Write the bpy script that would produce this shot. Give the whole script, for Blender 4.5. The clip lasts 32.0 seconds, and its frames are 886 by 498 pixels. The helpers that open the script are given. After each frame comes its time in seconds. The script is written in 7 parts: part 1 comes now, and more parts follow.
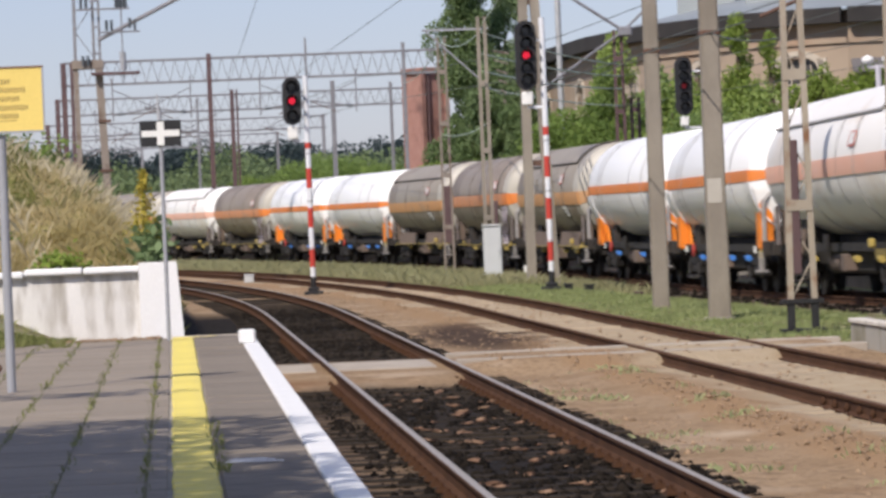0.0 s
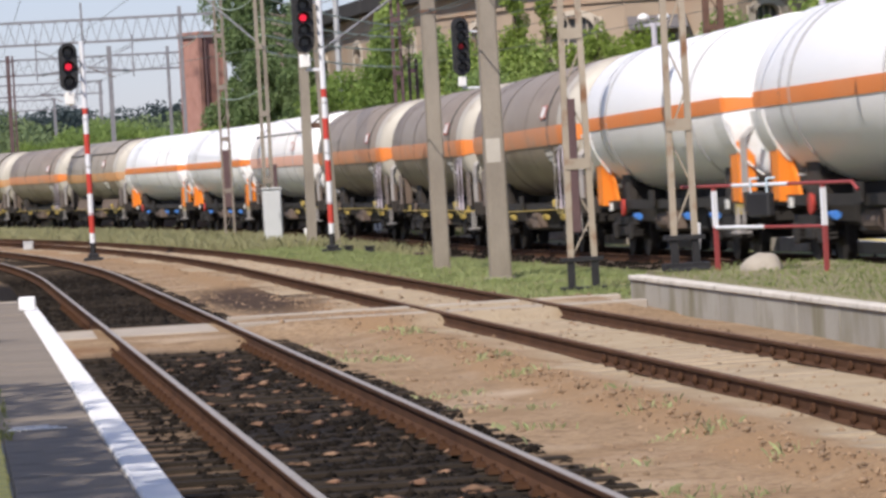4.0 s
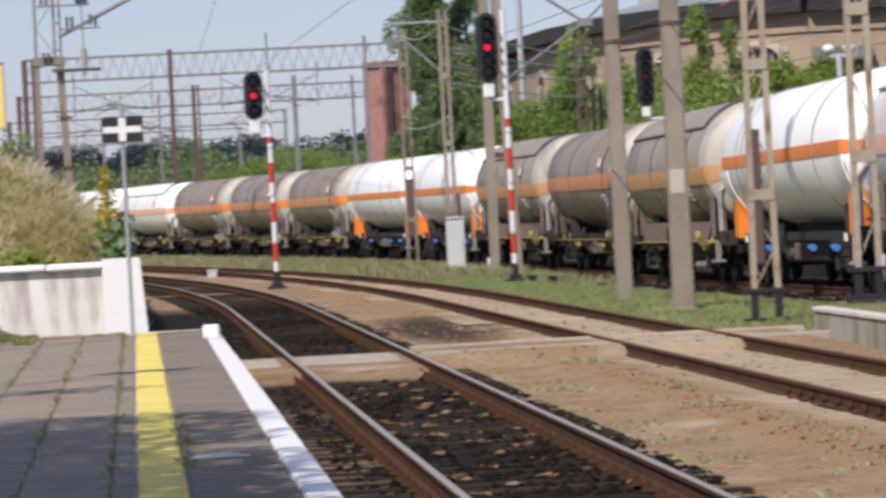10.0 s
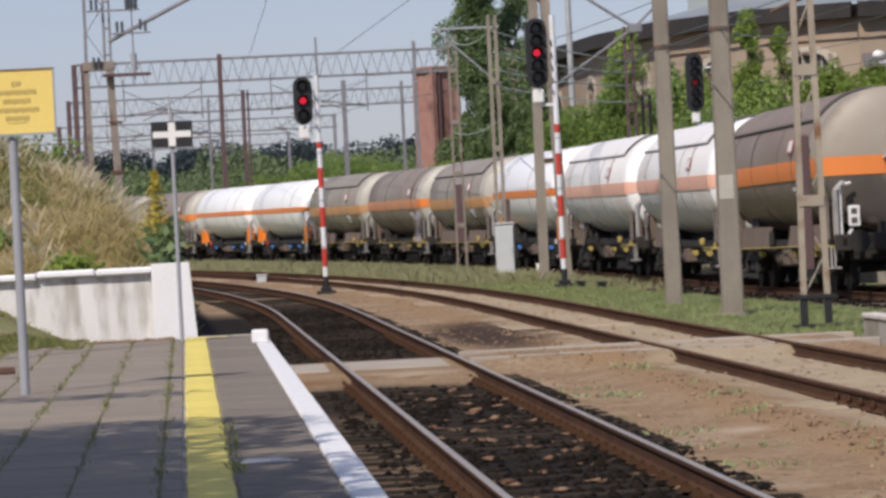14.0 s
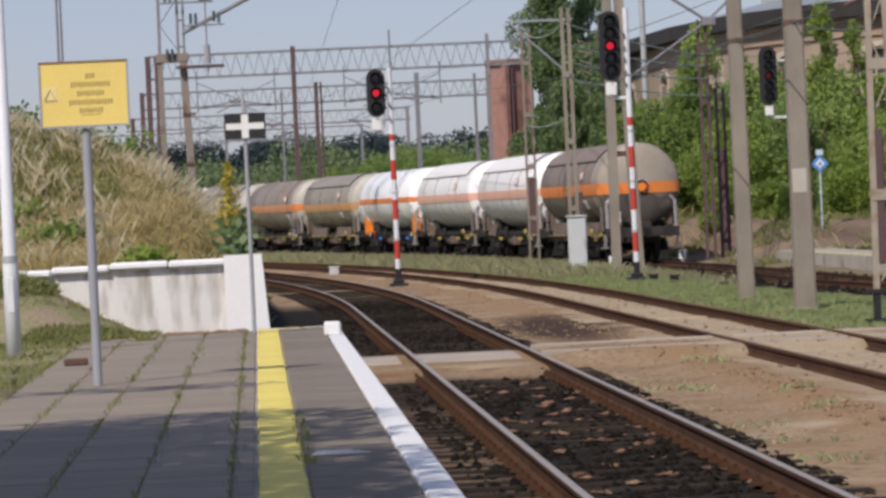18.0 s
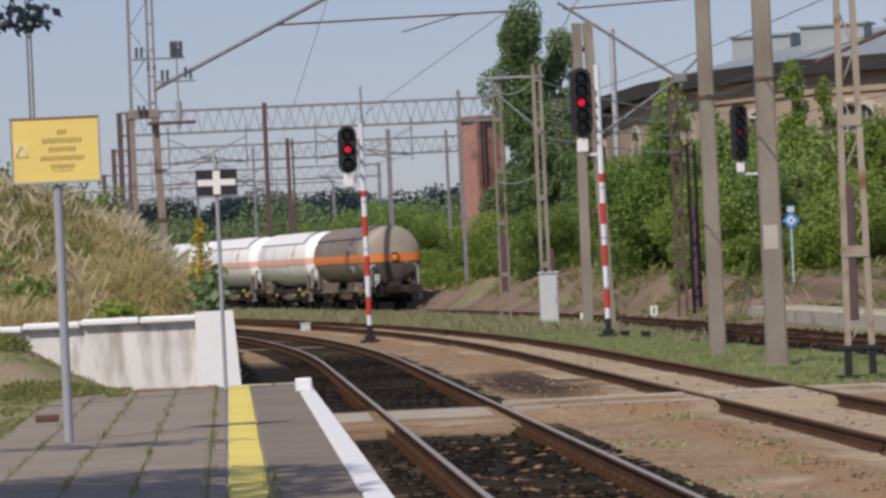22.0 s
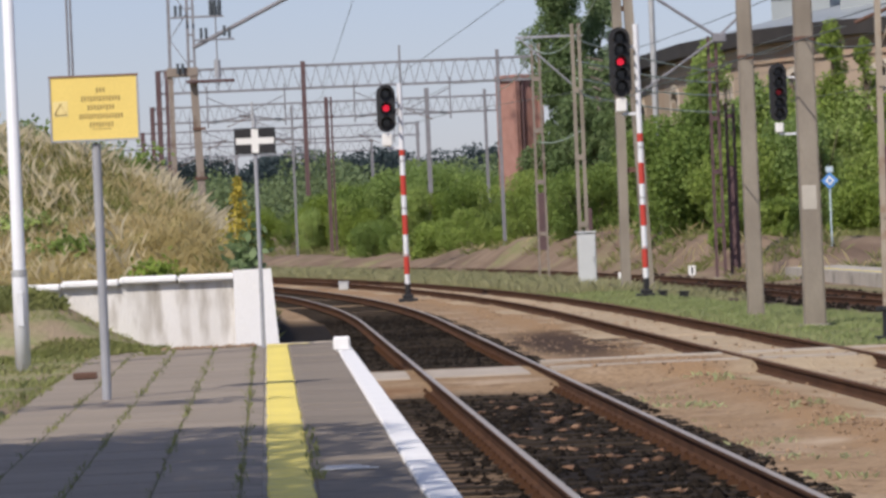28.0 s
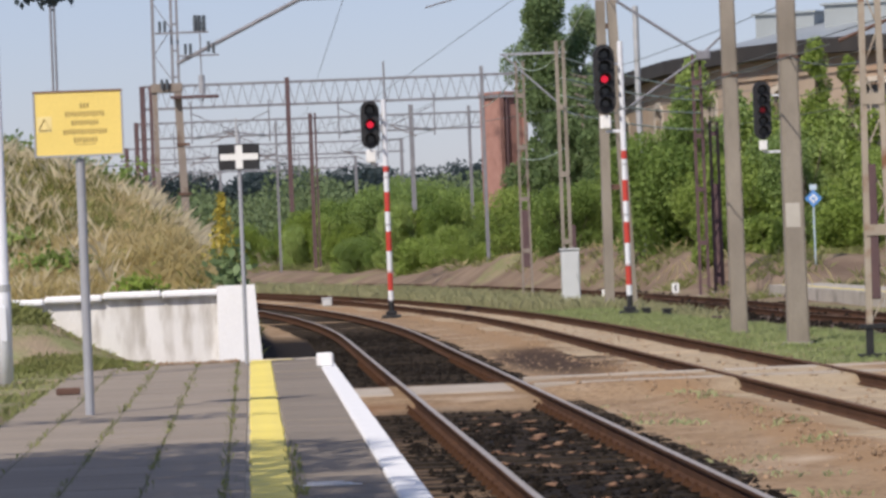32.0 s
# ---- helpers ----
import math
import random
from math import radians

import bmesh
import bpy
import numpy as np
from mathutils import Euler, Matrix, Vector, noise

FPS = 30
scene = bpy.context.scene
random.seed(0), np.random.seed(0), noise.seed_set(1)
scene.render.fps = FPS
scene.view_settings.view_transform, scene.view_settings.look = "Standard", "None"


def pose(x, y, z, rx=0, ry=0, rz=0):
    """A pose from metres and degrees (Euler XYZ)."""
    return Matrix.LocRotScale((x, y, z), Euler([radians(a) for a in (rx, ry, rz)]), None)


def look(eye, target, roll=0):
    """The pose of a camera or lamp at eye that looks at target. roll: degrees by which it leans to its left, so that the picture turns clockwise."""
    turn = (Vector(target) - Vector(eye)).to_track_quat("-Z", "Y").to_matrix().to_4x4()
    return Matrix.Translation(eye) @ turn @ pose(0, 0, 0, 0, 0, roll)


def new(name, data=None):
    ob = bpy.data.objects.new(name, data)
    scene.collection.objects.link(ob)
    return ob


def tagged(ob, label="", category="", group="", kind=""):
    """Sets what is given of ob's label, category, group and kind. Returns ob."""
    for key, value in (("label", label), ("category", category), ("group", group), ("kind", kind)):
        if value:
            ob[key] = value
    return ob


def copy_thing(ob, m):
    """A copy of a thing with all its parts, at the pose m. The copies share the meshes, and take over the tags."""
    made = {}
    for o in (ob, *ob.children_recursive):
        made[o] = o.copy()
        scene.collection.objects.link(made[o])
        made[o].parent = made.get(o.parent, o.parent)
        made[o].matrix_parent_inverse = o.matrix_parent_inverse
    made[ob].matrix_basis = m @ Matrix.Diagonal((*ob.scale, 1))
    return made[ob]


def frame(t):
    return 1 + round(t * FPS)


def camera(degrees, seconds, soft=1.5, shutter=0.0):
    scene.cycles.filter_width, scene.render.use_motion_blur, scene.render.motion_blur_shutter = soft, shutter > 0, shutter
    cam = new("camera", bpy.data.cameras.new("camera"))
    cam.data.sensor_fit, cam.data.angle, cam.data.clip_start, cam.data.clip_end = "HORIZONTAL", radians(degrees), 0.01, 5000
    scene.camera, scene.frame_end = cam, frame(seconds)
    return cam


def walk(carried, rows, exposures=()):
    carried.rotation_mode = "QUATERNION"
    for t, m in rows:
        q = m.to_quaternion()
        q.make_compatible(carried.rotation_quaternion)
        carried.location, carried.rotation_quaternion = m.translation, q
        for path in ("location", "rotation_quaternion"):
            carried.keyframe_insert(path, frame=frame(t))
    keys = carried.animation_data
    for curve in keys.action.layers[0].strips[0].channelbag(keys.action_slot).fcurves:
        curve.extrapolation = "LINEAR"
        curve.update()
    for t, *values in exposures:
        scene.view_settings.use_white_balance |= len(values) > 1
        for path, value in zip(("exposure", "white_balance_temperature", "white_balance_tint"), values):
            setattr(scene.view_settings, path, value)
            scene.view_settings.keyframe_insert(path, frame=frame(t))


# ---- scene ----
# camera: a hand-held long zoom, standing on the platform and panning
EYE = (0.0, 0.0, 1.75)
PATH = [
    (0.0, 89.475, 2.361, -3.933),
    (0.5, 89.332, 2.578, -4.397),
    (1.0, 89.483, 2.870, -4.616),
    (1.5, 88.798, 2.757, -5.449),
    (2.0, 88.745, 2.851, -6.423),
    (2.5, 88.600, 2.846, -6.585),
    (3.0, 88.822, 3.065, -7.080),
    (3.5, 88.776, 3.128, -7.042),
    (5.5, 89.044, 3.841, -7.716),
    (6.0, 89.284, 3.827, -8.037),
    (6.5, 89.196, 3.595, -8.560),
    (7.0, 89.293, 3.525, -8.507),
    (7.5, 89.426, 3.452, -8.193),
    (8.0, 89.436, 3.128, -7.523),
    (8.5, 89.311, 3.132, -6.878),
    (9.0, 89.397, 3.176, -5.945),
    (9.5, 89.500, 3.242, -5.780),
    (10.0, 89.348, 2.965, -4.472),
    (10.5, 89.454, 2.748, -3.579),
    (11.0, 89.713, 3.015, -4.078),
    (11.5, 89.574, 2.964, -4.157),
    (12.0, 89.430, 2.930, -4.284),
    (12.5, 89.702, 2.952, -4.322),
    (13.0, 89.831, 2.940, -4.361),
    (13.5, 89.615, 2.902, -4.123),
    (14.0, 89.461, 2.851, -3.759),
    (14.5, 89.462, 2.776, -3.334),
    (15.0, 89.338, 2.741, -2.813),
    (15.5, 89.283, 2.744, -2.481),
    (17.5, 89.281, 2.694, -2.656),
    (18.0, 89.404, 2.665, -2.706),
    (18.5, 89.529, 2.712, -2.693),
    (19.0, 89.588, 2.561, -2.574),
    (19.5, 89.659, 2.853, -3.551),
    (20.0, 89.991, 2.806, -3.513),
    (20.5, 90.209, 2.703, -3.445),
    (21.0, 90.126, 2.755, -3.518),
    (21.5, 90.138, 2.714, -3.201),
    (22.0, 90.203, 2.628, -3.119),
    (22.5, 90.198, 2.626, -3.081),
    (23.0, 90.061, 2.525, -2.989),
    (23.5, 90.104, 2.369, -2.564),
    (24.0, 89.958, 2.410, -2.477),
    (24.5, 89.873, 2.456, -2.564),
    (25.0, 89.670, 2.559, -2.578),
    (25.5, 89.677, 2.501, -2.508),
    (27.5, 89.785, 2.382, -2.566),
    (28.0, 89.634, 2.444, -2.566),
    (28.5, 89.644, 2.430, -2.532),
    (29.0, 89.733, 2.356, -2.513),
    (29.5, 89.883, 2.326, -2.487),
    (30.0, 89.989, 2.345, -2.687),
    (30.5, 90.040, 2.334, -2.702),
    (31.0, 89.861, 2.429, -2.680),
    (31.5, 89.711, 2.363, -2.764),
    (32.0, 89.865, 2.250, -2.802),
]
cam = camera(12.785, 32.0, soft=3.0, shutter=0.45)
walk(cam, [(t, pose(*EYE, rx, ry, rz)) for t, rx, ry, rz in PATH], [(t, e, 6380, 18) for t, e in ((0.0, 0.3), (1.0, 0.04), (2.0, 0.32), (3.0, 0.53), (3.5, 0.5), (6.0, 0.33), (9.0, 0.33), (11.0, 0.22), (14.0, 0.08), (18.0, 0.03), (20.0, 0.0), (21.0, 0.0), (22.0, -0.06), (23.0, 0.08), (24.0, 0.06), (25.0, 0.14), (28.0, 0.2), (32.0, 0.25))])

# world and sun: a hazy summer day, the sun high behind the camera and to its left
SUN_FROM = Vector((-0.55, -0.83, 0.95)).normalized()
world = bpy.data.worlds.new("sky")
scene.world = world
world.use_nodes = True
wn = world.node_tree.nodes
sky = wn.new("ShaderNodeTexSky")
sky.sky_type = "NISHITA"
sky.sun_disc = False
sky.sun_elevation = math.asin(SUN_FROM.z)
sky.sun_rotation = math.atan2(SUN_FROM.x, SUN_FROM.y)
sky.air_density, sky.dust_density, sky.ozone_density = 1.0, 0.4, 2.0
wn["Background"].inputs["Strength"].default_value = 0.085
haze = wn.new("ShaderNodeMix")
haze.data_type, haze.blend_type = "RGBA", "MULTIPLY"
haze.inputs[0].default_value = 1.0
haze.inputs[7].default_value = (0.93, 0.96, 1.12, 1)
world.node_tree.links.new(sky.outputs["Color"], haze.inputs[6])
veil = wn.new("ShaderNodeMix")
veil.data_type = "RGBA"
veil.inputs[0].default_value = 0.45
veil.inputs[7].default_value = (4.0, 4.55, 5.8, 1)
world.node_tree.links.new(haze.outputs[2], veil.inputs[6])
world.node_tree.links.new(veil.outputs[2], wn["Background"].inputs["Color"])
sun_data = bpy.data.lights.new("sun", "SUN")
sun_data.energy, sun_data.angle, sun_data.color = 3.9, radians(0.6), (1.0, 0.94, 0.79)
sun = new("sun", sun_data)
sun.matrix_world = look(SUN_FROM * 50, (0, 0, 0))
# ---------------------------------------------------------------- materials
def mat(name, c1, c2, scale=3.0, rough=0.8, metal=0.0, bump=0.15, fine=40.0, stain=None, stain_scale=0.8,
        stain_lo=0.55, stain_hi=0.7, vary=0.0, island=False, stretch=(1, 1, 1), spec=0.5):
    """Two tones by broad noise, a fine grain in tone and relief, and stains of a shape of their own."""
    m = bpy.data.materials.new(name)
    m.use_nodes = True
    nt = m.node_tree
    n, l = nt.nodes, nt.links
    b = n["Principled BSDF"]
    b.inputs["Roughness"].default_value = rough
    b.inputs["Metallic"].default_value = metal
    b.inputs["Specular IOR Level"].default_value = spec
    tc = n.new("ShaderNodeTexCoord")
    mp = n.new("ShaderNodeMapping")
    mp.inputs["Scale"].default_value = stretch
    l.new(tc.outputs["Object"], mp.inputs["Vector"])

    def noise_at(s, detail=3.0):
        t = n.new("ShaderNodeTexNoise")
        t.inputs["Scale"].default_value = s
        t.inputs["Detail"].default_value = detail
        l.new(mp.outputs["Vector"], t.inputs["Vector"])
        return t.outputs["Fac"]

    def mix(fac, a, c, mode="MIX"):
        x = n.new("ShaderNodeMix")
        x.data_type, x.blend_type = "RGBA", mode
        if isinstance(fac, float):
            x.inputs[0].default_value = fac
        else:
            l.new(fac, x.inputs[0])
        for sock, v in ((x.inputs[6], a), (x.inputs[7], c)):
            if isinstance(v, tuple):
                sock.default_value = (*v, 1)
            else:
                l.new(v, sock)
        return x.outputs[2]

    def span(v, lo, hi):
        r = n.new("ShaderNodeMapRange")
        r.inputs["From Min"].default_value, r.inputs["From Max"].default_value = lo, hi
        l.new(v, r.inputs["Value"])
        return r.outputs["Result"]

    col = mix(span(noise_at(scale), 0.3, 0.7), c1, c2)
    grain = span(noise_at(fine, 2.0), 0.2, 0.8)
    dark = tuple(v * 0.72 for v in c1)
    fac = n.new("ShaderNodeMath")
    fac.operation = "MULTIPLY"
    fac.inputs[1].default_value = 0.35
    l.new(grain, fac.inputs[0])
    col = mix(fac.outputs[0], col, dark)
    if stain:
        col = mix(span(noise_at(stain_scale, 5.0), stain_lo, stain_hi), col, stain)
    if vary:
        if island:
            rnd = n.new("ShaderNodeNewGeometry").outputs["Random Per Island"]
        else:
            rnd = n.new("ShaderNodeObjectInfo").outputs["Random"]
        hs = n.new("ShaderNodeHueSaturation")
        l.new(span2(n, l, rnd, 1 - vary, 1 + vary), hs.inputs["Value"])
        l.new(col, hs.inputs["Color"])
        col = hs.outputs["Color"]
    l.new(col, b.inputs["Base Color"])
    if bump:
        bp = n.new("ShaderNodeBump")
        bp.inputs["Strength"].default_value = bump
        bp.inputs["Distance"].default_value = 0.02
        l.new(grain, bp.inputs["Height"])
        l.new(bp.outputs["Normal"], b.inputs["Normal"])
    return m


def span2(n, l, v, lo, hi):
    r = n.new("ShaderNodeMapRange")
    r.inputs["To Min"].default_value, r.inputs["To Max"].default_value = lo, hi
    l.new(v, r.inputs["Value"])
    return r.outputs["Result"]


def leafy(name, c1, c2, vary=0.35, passing=0.25):
    """Leaves: two greens by clump, each leaf a little lighter or darker, and light passing through them."""
    m = mat(name, c1, c2, scale=0.6, rough=0.6, bump=0, fine=3.0, vary=vary, island=True)
    n, l = m.node_tree.nodes, m.node_tree.links
    by_plant = n.new("ShaderNodeHueSaturation")
    rnd = n.new("ShaderNodeObjectInfo").outputs["Random"]
    l.new(span2(n, l, rnd, 0.85, 1.3), by_plant.inputs["Value"])
    l.new(span2(n, l, rnd, 1.1, 0.9), by_plant.inputs["Saturation"])
    l.new(m.node_tree.nodes["Principled BSDF"].inputs["Base Color"].links[0].from_socket, by_plant.inputs["Color"])
    l.new(by_plant.outputs["Color"], m.node_tree.nodes["Principled BSDF"].inputs["Base Color"])
    b = m.node_tree.nodes["Principled BSDF"]
    b.inputs["Subsurface Weight"].default_value = 0.0
    b.inputs["Specular IOR Level"].default_value = 0.25
    b.inputs["Transmission Weight"].default_value = 0.0
    n, l = m.node_tree.nodes, m.node_tree.links
    tr = n.new("ShaderNodeBsdfTranslucent")
    src = b.inputs["Base Color"].links[0].from_socket
    l.new(src, tr.inputs["Color"])
    mx = n.new("ShaderNodeMixShader")
    mx.inputs[0].default_value = passing
    l.new(b.outputs[0], mx.inputs[1])
    l.new(tr.outputs[0], mx.inputs[2])
    l.new(mx.outputs[0], n["Material Output"].inputs["Surface"])
    return m


def glow(name, colour, strength):
    m = bpy.data.materials.new(name)
    m.use_nodes = True
    b = m.node_tree.nodes["Principled BSDF"]
    b.inputs["Base Color"].default_value = (*colour, 1)
    b.inputs["Emission Color"].default_value = (*colour, 1)
    b.inputs["Emission Strength"].default_value = strength
    return m


M = {
    "concrete": mat("weathered_concrete", (0.33, 0.30, 0.26), (0.44, 0.40, 0.35), 1.5, 0.9, stain=(0.2, 0.19, 0.16), stain_scale=1.2, vary=0.08),
    "pole": mat("pole_concrete", (0.23, 0.20, 0.165), (0.32, 0.285, 0.235), 2.2, 0.92, bump=0.3, stain=(0.17, 0.145, 0.115), stain_scale=1.3, stain_lo=0.48, stain_hi=0.68, stretch=(1, 1, 0.35)),
    "slab": mat("paving_slab", (0.25, 0.21, 0.17), (0.34, 0.29, 0.235), 1.1, 0.95, stain=(0.13, 0.115, 0.09), stain_scale=1.5, stain_lo=0.5, stain_hi=0.72, vary=0.08, spec=0.25),
    "joint_moss": mat("mossy_joint", (0.15, 0.135, 0.085), (0.19, 0.19, 0.085), 0.8, 0.98, bump=0.3, stain=(0.24, 0.205, 0.165), stain_scale=1.2, spec=0.1),
    "edge_slab": mat("dark_edge_slab", (0.19, 0.16, 0.13), (0.26, 0.22, 0.18), 1.1, 0.95, stain=(0.10, 0.09, 0.07), stain_scale=1.5, stain_lo=0.5, stain_hi=0.72, vary=0.08, spec=0.25),
    "yellow_line": mat("worn_yellow_paint", (0.80, 0.66, 0.13), (0.72, 0.60, 0.16), 3.0, 0.8, stain=(0.42, 0.35, 0.17), stain_scale=5.0, stain_lo=0.5, stain_hi=0.72, vary=0.05),
    "white_line": mat("worn_white_paint", (0.80, 0.80, 0.80), (0.70, 0.70, 0.70), 3.0, 0.8, stain=(0.35, 0.33, 0.3), stain_scale=5.0, stain_lo=0.6, stain_hi=0.75),
    "limewash": mat("flaking_limewash", (0.86, 0.865, 0.875), (0.79, 0.79, 0.79), 1.6, 0.9, bump=0.3, stain=(0.45, 0.41, 0.36), stain_scale=2.6, stain_lo=0.6, stain_hi=0.72, stretch=(1, 1, 0.45)),
    "limewash_dirty": mat("dirty_limewash", (0.77, 0.76, 0.745), (0.66, 0.645, 0.62), 1.6, 0.92, bump=0.3, stain=(0.34, 0.31, 0.27), stain_scale=2.6, stain_lo=0.5, stain_hi=0.66, stretch=(1.3, 1, 0.32)),
    "old_whitewash": mat("old_whitewash", (0.50, 0.47, 0.42), (0.42, 0.39, 0.34), 3.0, 0.92, stain=(0.3, 0.27, 0.23), stain_scale=4.0),
    "worn_edge": mat("worn_edge_paint", (0.66, 0.62, 0.56), (0.54, 0.50, 0.44), 2.5, 0.9, stain=(0.33, 0.30, 0.25), stain_scale=3.5, stain_lo=0.55, stain_hi=0.7),
    "mast_brown": mat("brown_grey_mast_paint", (0.21, 0.175, 0.15), (0.27, 0.23, 0.195), 2.0, 0.8, bump=0.1, stain=(0.12, 0.08, 0.06), stain_scale=2.0),
    "turf": mat("thin_turf", (0.17, 0.16, 0.075), (0.25, 0.22, 0.12), 2.0, 0.95, bump=0.4, stain=(0.28, 0.23, 0.16), stain_scale=1.5),
    "stained_wall": mat("streaked_platform_wall", (0.30, 0.285, 0.25), (0.38, 0.365, 0.325), 1.2, 0.95, bump=0.3, stain=(0.19, 0.175, 0.12), stain_scale=1.6, stain_lo=0.46, stain_hi=0.66, stretch=(1, 1, 0.45), vary=0.08),
    "white_steel": mat("white_painted_steel", (0.72, 0.74, 0.78), (0.66, 0.68, 0.72), 4.0, 0.5, bump=0.03),
    "red_steel": mat("red_painted_steel", (0.52, 0.045, 0.03), (0.45, 0.05, 0.035), 4.0, 0.5, bump=0.03),
    "faded_red": mat("faded_red_paint", (0.50, 0.14, 0.11), (0.44, 0.15, 0.12), 4.0, 0.6, bump=0.0),
    "maroon": mat("faded_maroon_paint", (0.30, 0.05, 0.05), (0.24, 0.05, 0.05), 4.0, 0.6, bump=0.05),
    "black": mat("black_paint", (0.012, 0.012, 0.014), (0.02, 0.02, 0.022), 5.0, 0.55, bump=0.03),
    "grey_steel": mat("galvanised_steel", (0.40, 0.41, 0.42), (0.48, 0.49, 0.5), 4.0, 0.5, 0.3, bump=0.04),
    "dull_steel": mat("dull_grey_paint", (0.33, 0.34, 0.37), (0.28, 0.29, 0.32), 4.0, 0.6, 0.0, bump=0.04),
    "cabinet": mat("light_grey_enamel", (0.55, 0.57, 0.58), (0.5, 0.52, 0.53), 3.0, 0.5, bump=0.02),
    "lattice": mat("cream_weathered_paint", (0.38, 0.33, 0.26), (0.29, 0.245, 0.19), 2.0, 0.75, bump=0.1, stain=(0.2, 0.1, 0.05), stain_scale=3.0),
    "rust": mat("rust_brown_steel", (0.10, 0.055, 0.04), (0.15, 0.08, 0.055), 4.0, 0.85, 0.0, bump=0.2, stain=(0.06, 0.035, 0.028), stain_scale=2.0),
    "purple_steel": mat("dark_oxide_paint", (0.085, 0.05, 0.055), (0.12, 0.07, 0.07), 3.0, 0.8, bump=0.1),
    "grey_truss": mat("grey_truss_paint", (0.17, 0.17, 0.19), (0.23, 0.23, 0.25), 3.0, 0.7, bump=0.1),
    "rail_side": mat("rusty_rail", (0.062, 0.03, 0.017), (0.1, 0.05, 0.027), 2.0, 0.9, 0.0, bump=0.2, spec=0.15),
    "rail_head": mat("polished_rail_head", (0.36, 0.335, 0.31), (0.28, 0.25, 0.225), 6.0, 0.55, 0.1, bump=0.02, spec=0.25),
    "rail_head_dull": mat("dull_rail_head", (0.15, 0.085, 0.055), (0.11, 0.06, 0.038), 3.0, 0.8, 0.0, bump=0.02, spec=0.2),
    "sleeper_wood": mat("creosoted_sleeper", (0.02, 0.015, 0.011), (0.04, 0.03, 0.021), 3.0, 0.95, spec=0.15, bump=0.4, stretch=(0.3, 2, 2), vary=0.2),
    "sleeper_concrete": mat("sandy_sleeper", (0.30, 0.235, 0.16), (0.37, 0.295, 0.205), 3.0, 0.95, bump=0.3, vary=0.12),
    "plank": mat("bleached_crossing", (0.33, 0.285, 0.235), (0.41, 0.36, 0.30), 2.0, 0.9, bump=0.2, vary=0.1),
    "stone": mat("tan_ballast_stone", (0.25, 0.165, 0.10), (0.33, 0.235, 0.15), 5.0, 0.95, bump=0.3, vary=0.35, island=True),
    "stone_dark": mat("oily_ballast_stone", (0.008, 0.0065, 0.005), (0.02, 0.015, 0.011), 5.0, 0.95, bump=0.3, spec=0.12, vary=0.4, island=True),
    "stone_red": mat("rusty_ballast_stone", (0.16, 0.085, 0.055), (0.26, 0.17, 0.11), 5.0, 0.95, bump=0.3, spec=0.2, vary=0.4, island=True),
    "rock": mat("pale_rock", (0.33, 0.295, 0.25), (0.42, 0.38, 0.32), 3.0, 0.95, bump=0.4),
    "brick_red": mat("old_red_brick", (0.30, 0.155, 0.125), (0.36, 0.2, 0.165), 2.0, 0.95, bump=0.2, stain=(0.15, 0.08, 0.07), stain_scale=0.7, vary=0.1),
    "plaster": mat("ochre_plaster", (0.31, 0.24, 0.18), (0.40, 0.315, 0.235), 0.35, 0.95, bump=0.2, stain=(0.34, 0.23, 0.16), stain_scale=0.25, stain_lo=0.5, stain_hi=0.66),
    "plaster_pale": mat("pale_window_surround", (0.52, 0.46, 0.38), (0.46, 0.40, 0.33), 0.8, 0.95, bump=0.2),
    "roof_felt": mat("dark_roof_felt", (0.10, 0.095, 0.10), (0.16, 0.15, 0.155), 0.3, 0.8, bump=0.1),
    "roof_metal": mat("grey_sheet_roof", (0.27, 0.30, 0.31), (0.34, 0.37, 0.38), 0.3, 0.5, 0.2, bump=0.05),
    "window_dark": mat("dusty_dark_pane", (0.05, 0.05, 0.05), (0.09, 0.085, 0.08), 1.0, 0.3, bump=0.0),
    "fascia": mat("black_eaves_board", (0.02, 0.018, 0.018), (0.035, 0.03, 0.028), 1.0, 0.8, bump=0.1),
    "sign_yellow": mat("yellow_sign_enamel", (0.82, 0.63, 0.18), (0.78, 0.60, 0.17), 3.0, 0.5, bump=0.0),
    "sign_text": mat("sign_lettering", (0.42, 0.31, 0.10), (0.38, 0.28, 0.09), 3.0, 0.6, bump=0.0),
    "sign_edge": mat("sign_brown_rim", (0.22, 0.13, 0.08), (0.2, 0.12, 0.08), 3.0, 0.6, bump=0.0),
    "sign_pale": mat("faded_pictogram", (0.80, 0.66, 0.30), (0.78, 0.64, 0.28), 3.0, 0.6, bump=0.0),
    "sign_blue": mat("blue_enamel", (0.10, 0.28, 0.62), (0.09, 0.26, 0.58), 3.0, 0.5, bump=0.0),
    "sign_white": mat("white_enamel", (0.78, 0.78, 0.76), (0.74, 0.74, 0.72), 3.0, 0.5, bump=0.0),
    "pale_blue": mat("pale_blue_paint", (0.50, 0.62, 0.70), (0.46, 0.58, 0.66), 3.0, 0.6, bump=0.0),
    "pale_lilac": mat("pale_lilac_paint", (0.50, 0.49, 0.54), (0.45, 0.44, 0.49), 3.0, 0.6, bump=0.0),
    "wire": mat("weathered_copper_wire", (0.10, 0.115, 0.105), (0.13, 0.15, 0.135), 3.0, 0.6, 0.3, bump=0.0),
    "wire_green": mat("verdigris_wire", (0.40, 0.49, 0.42), (0.35, 0.44, 0.38), 3.0, 0.6, 0.2, bump=0.0),
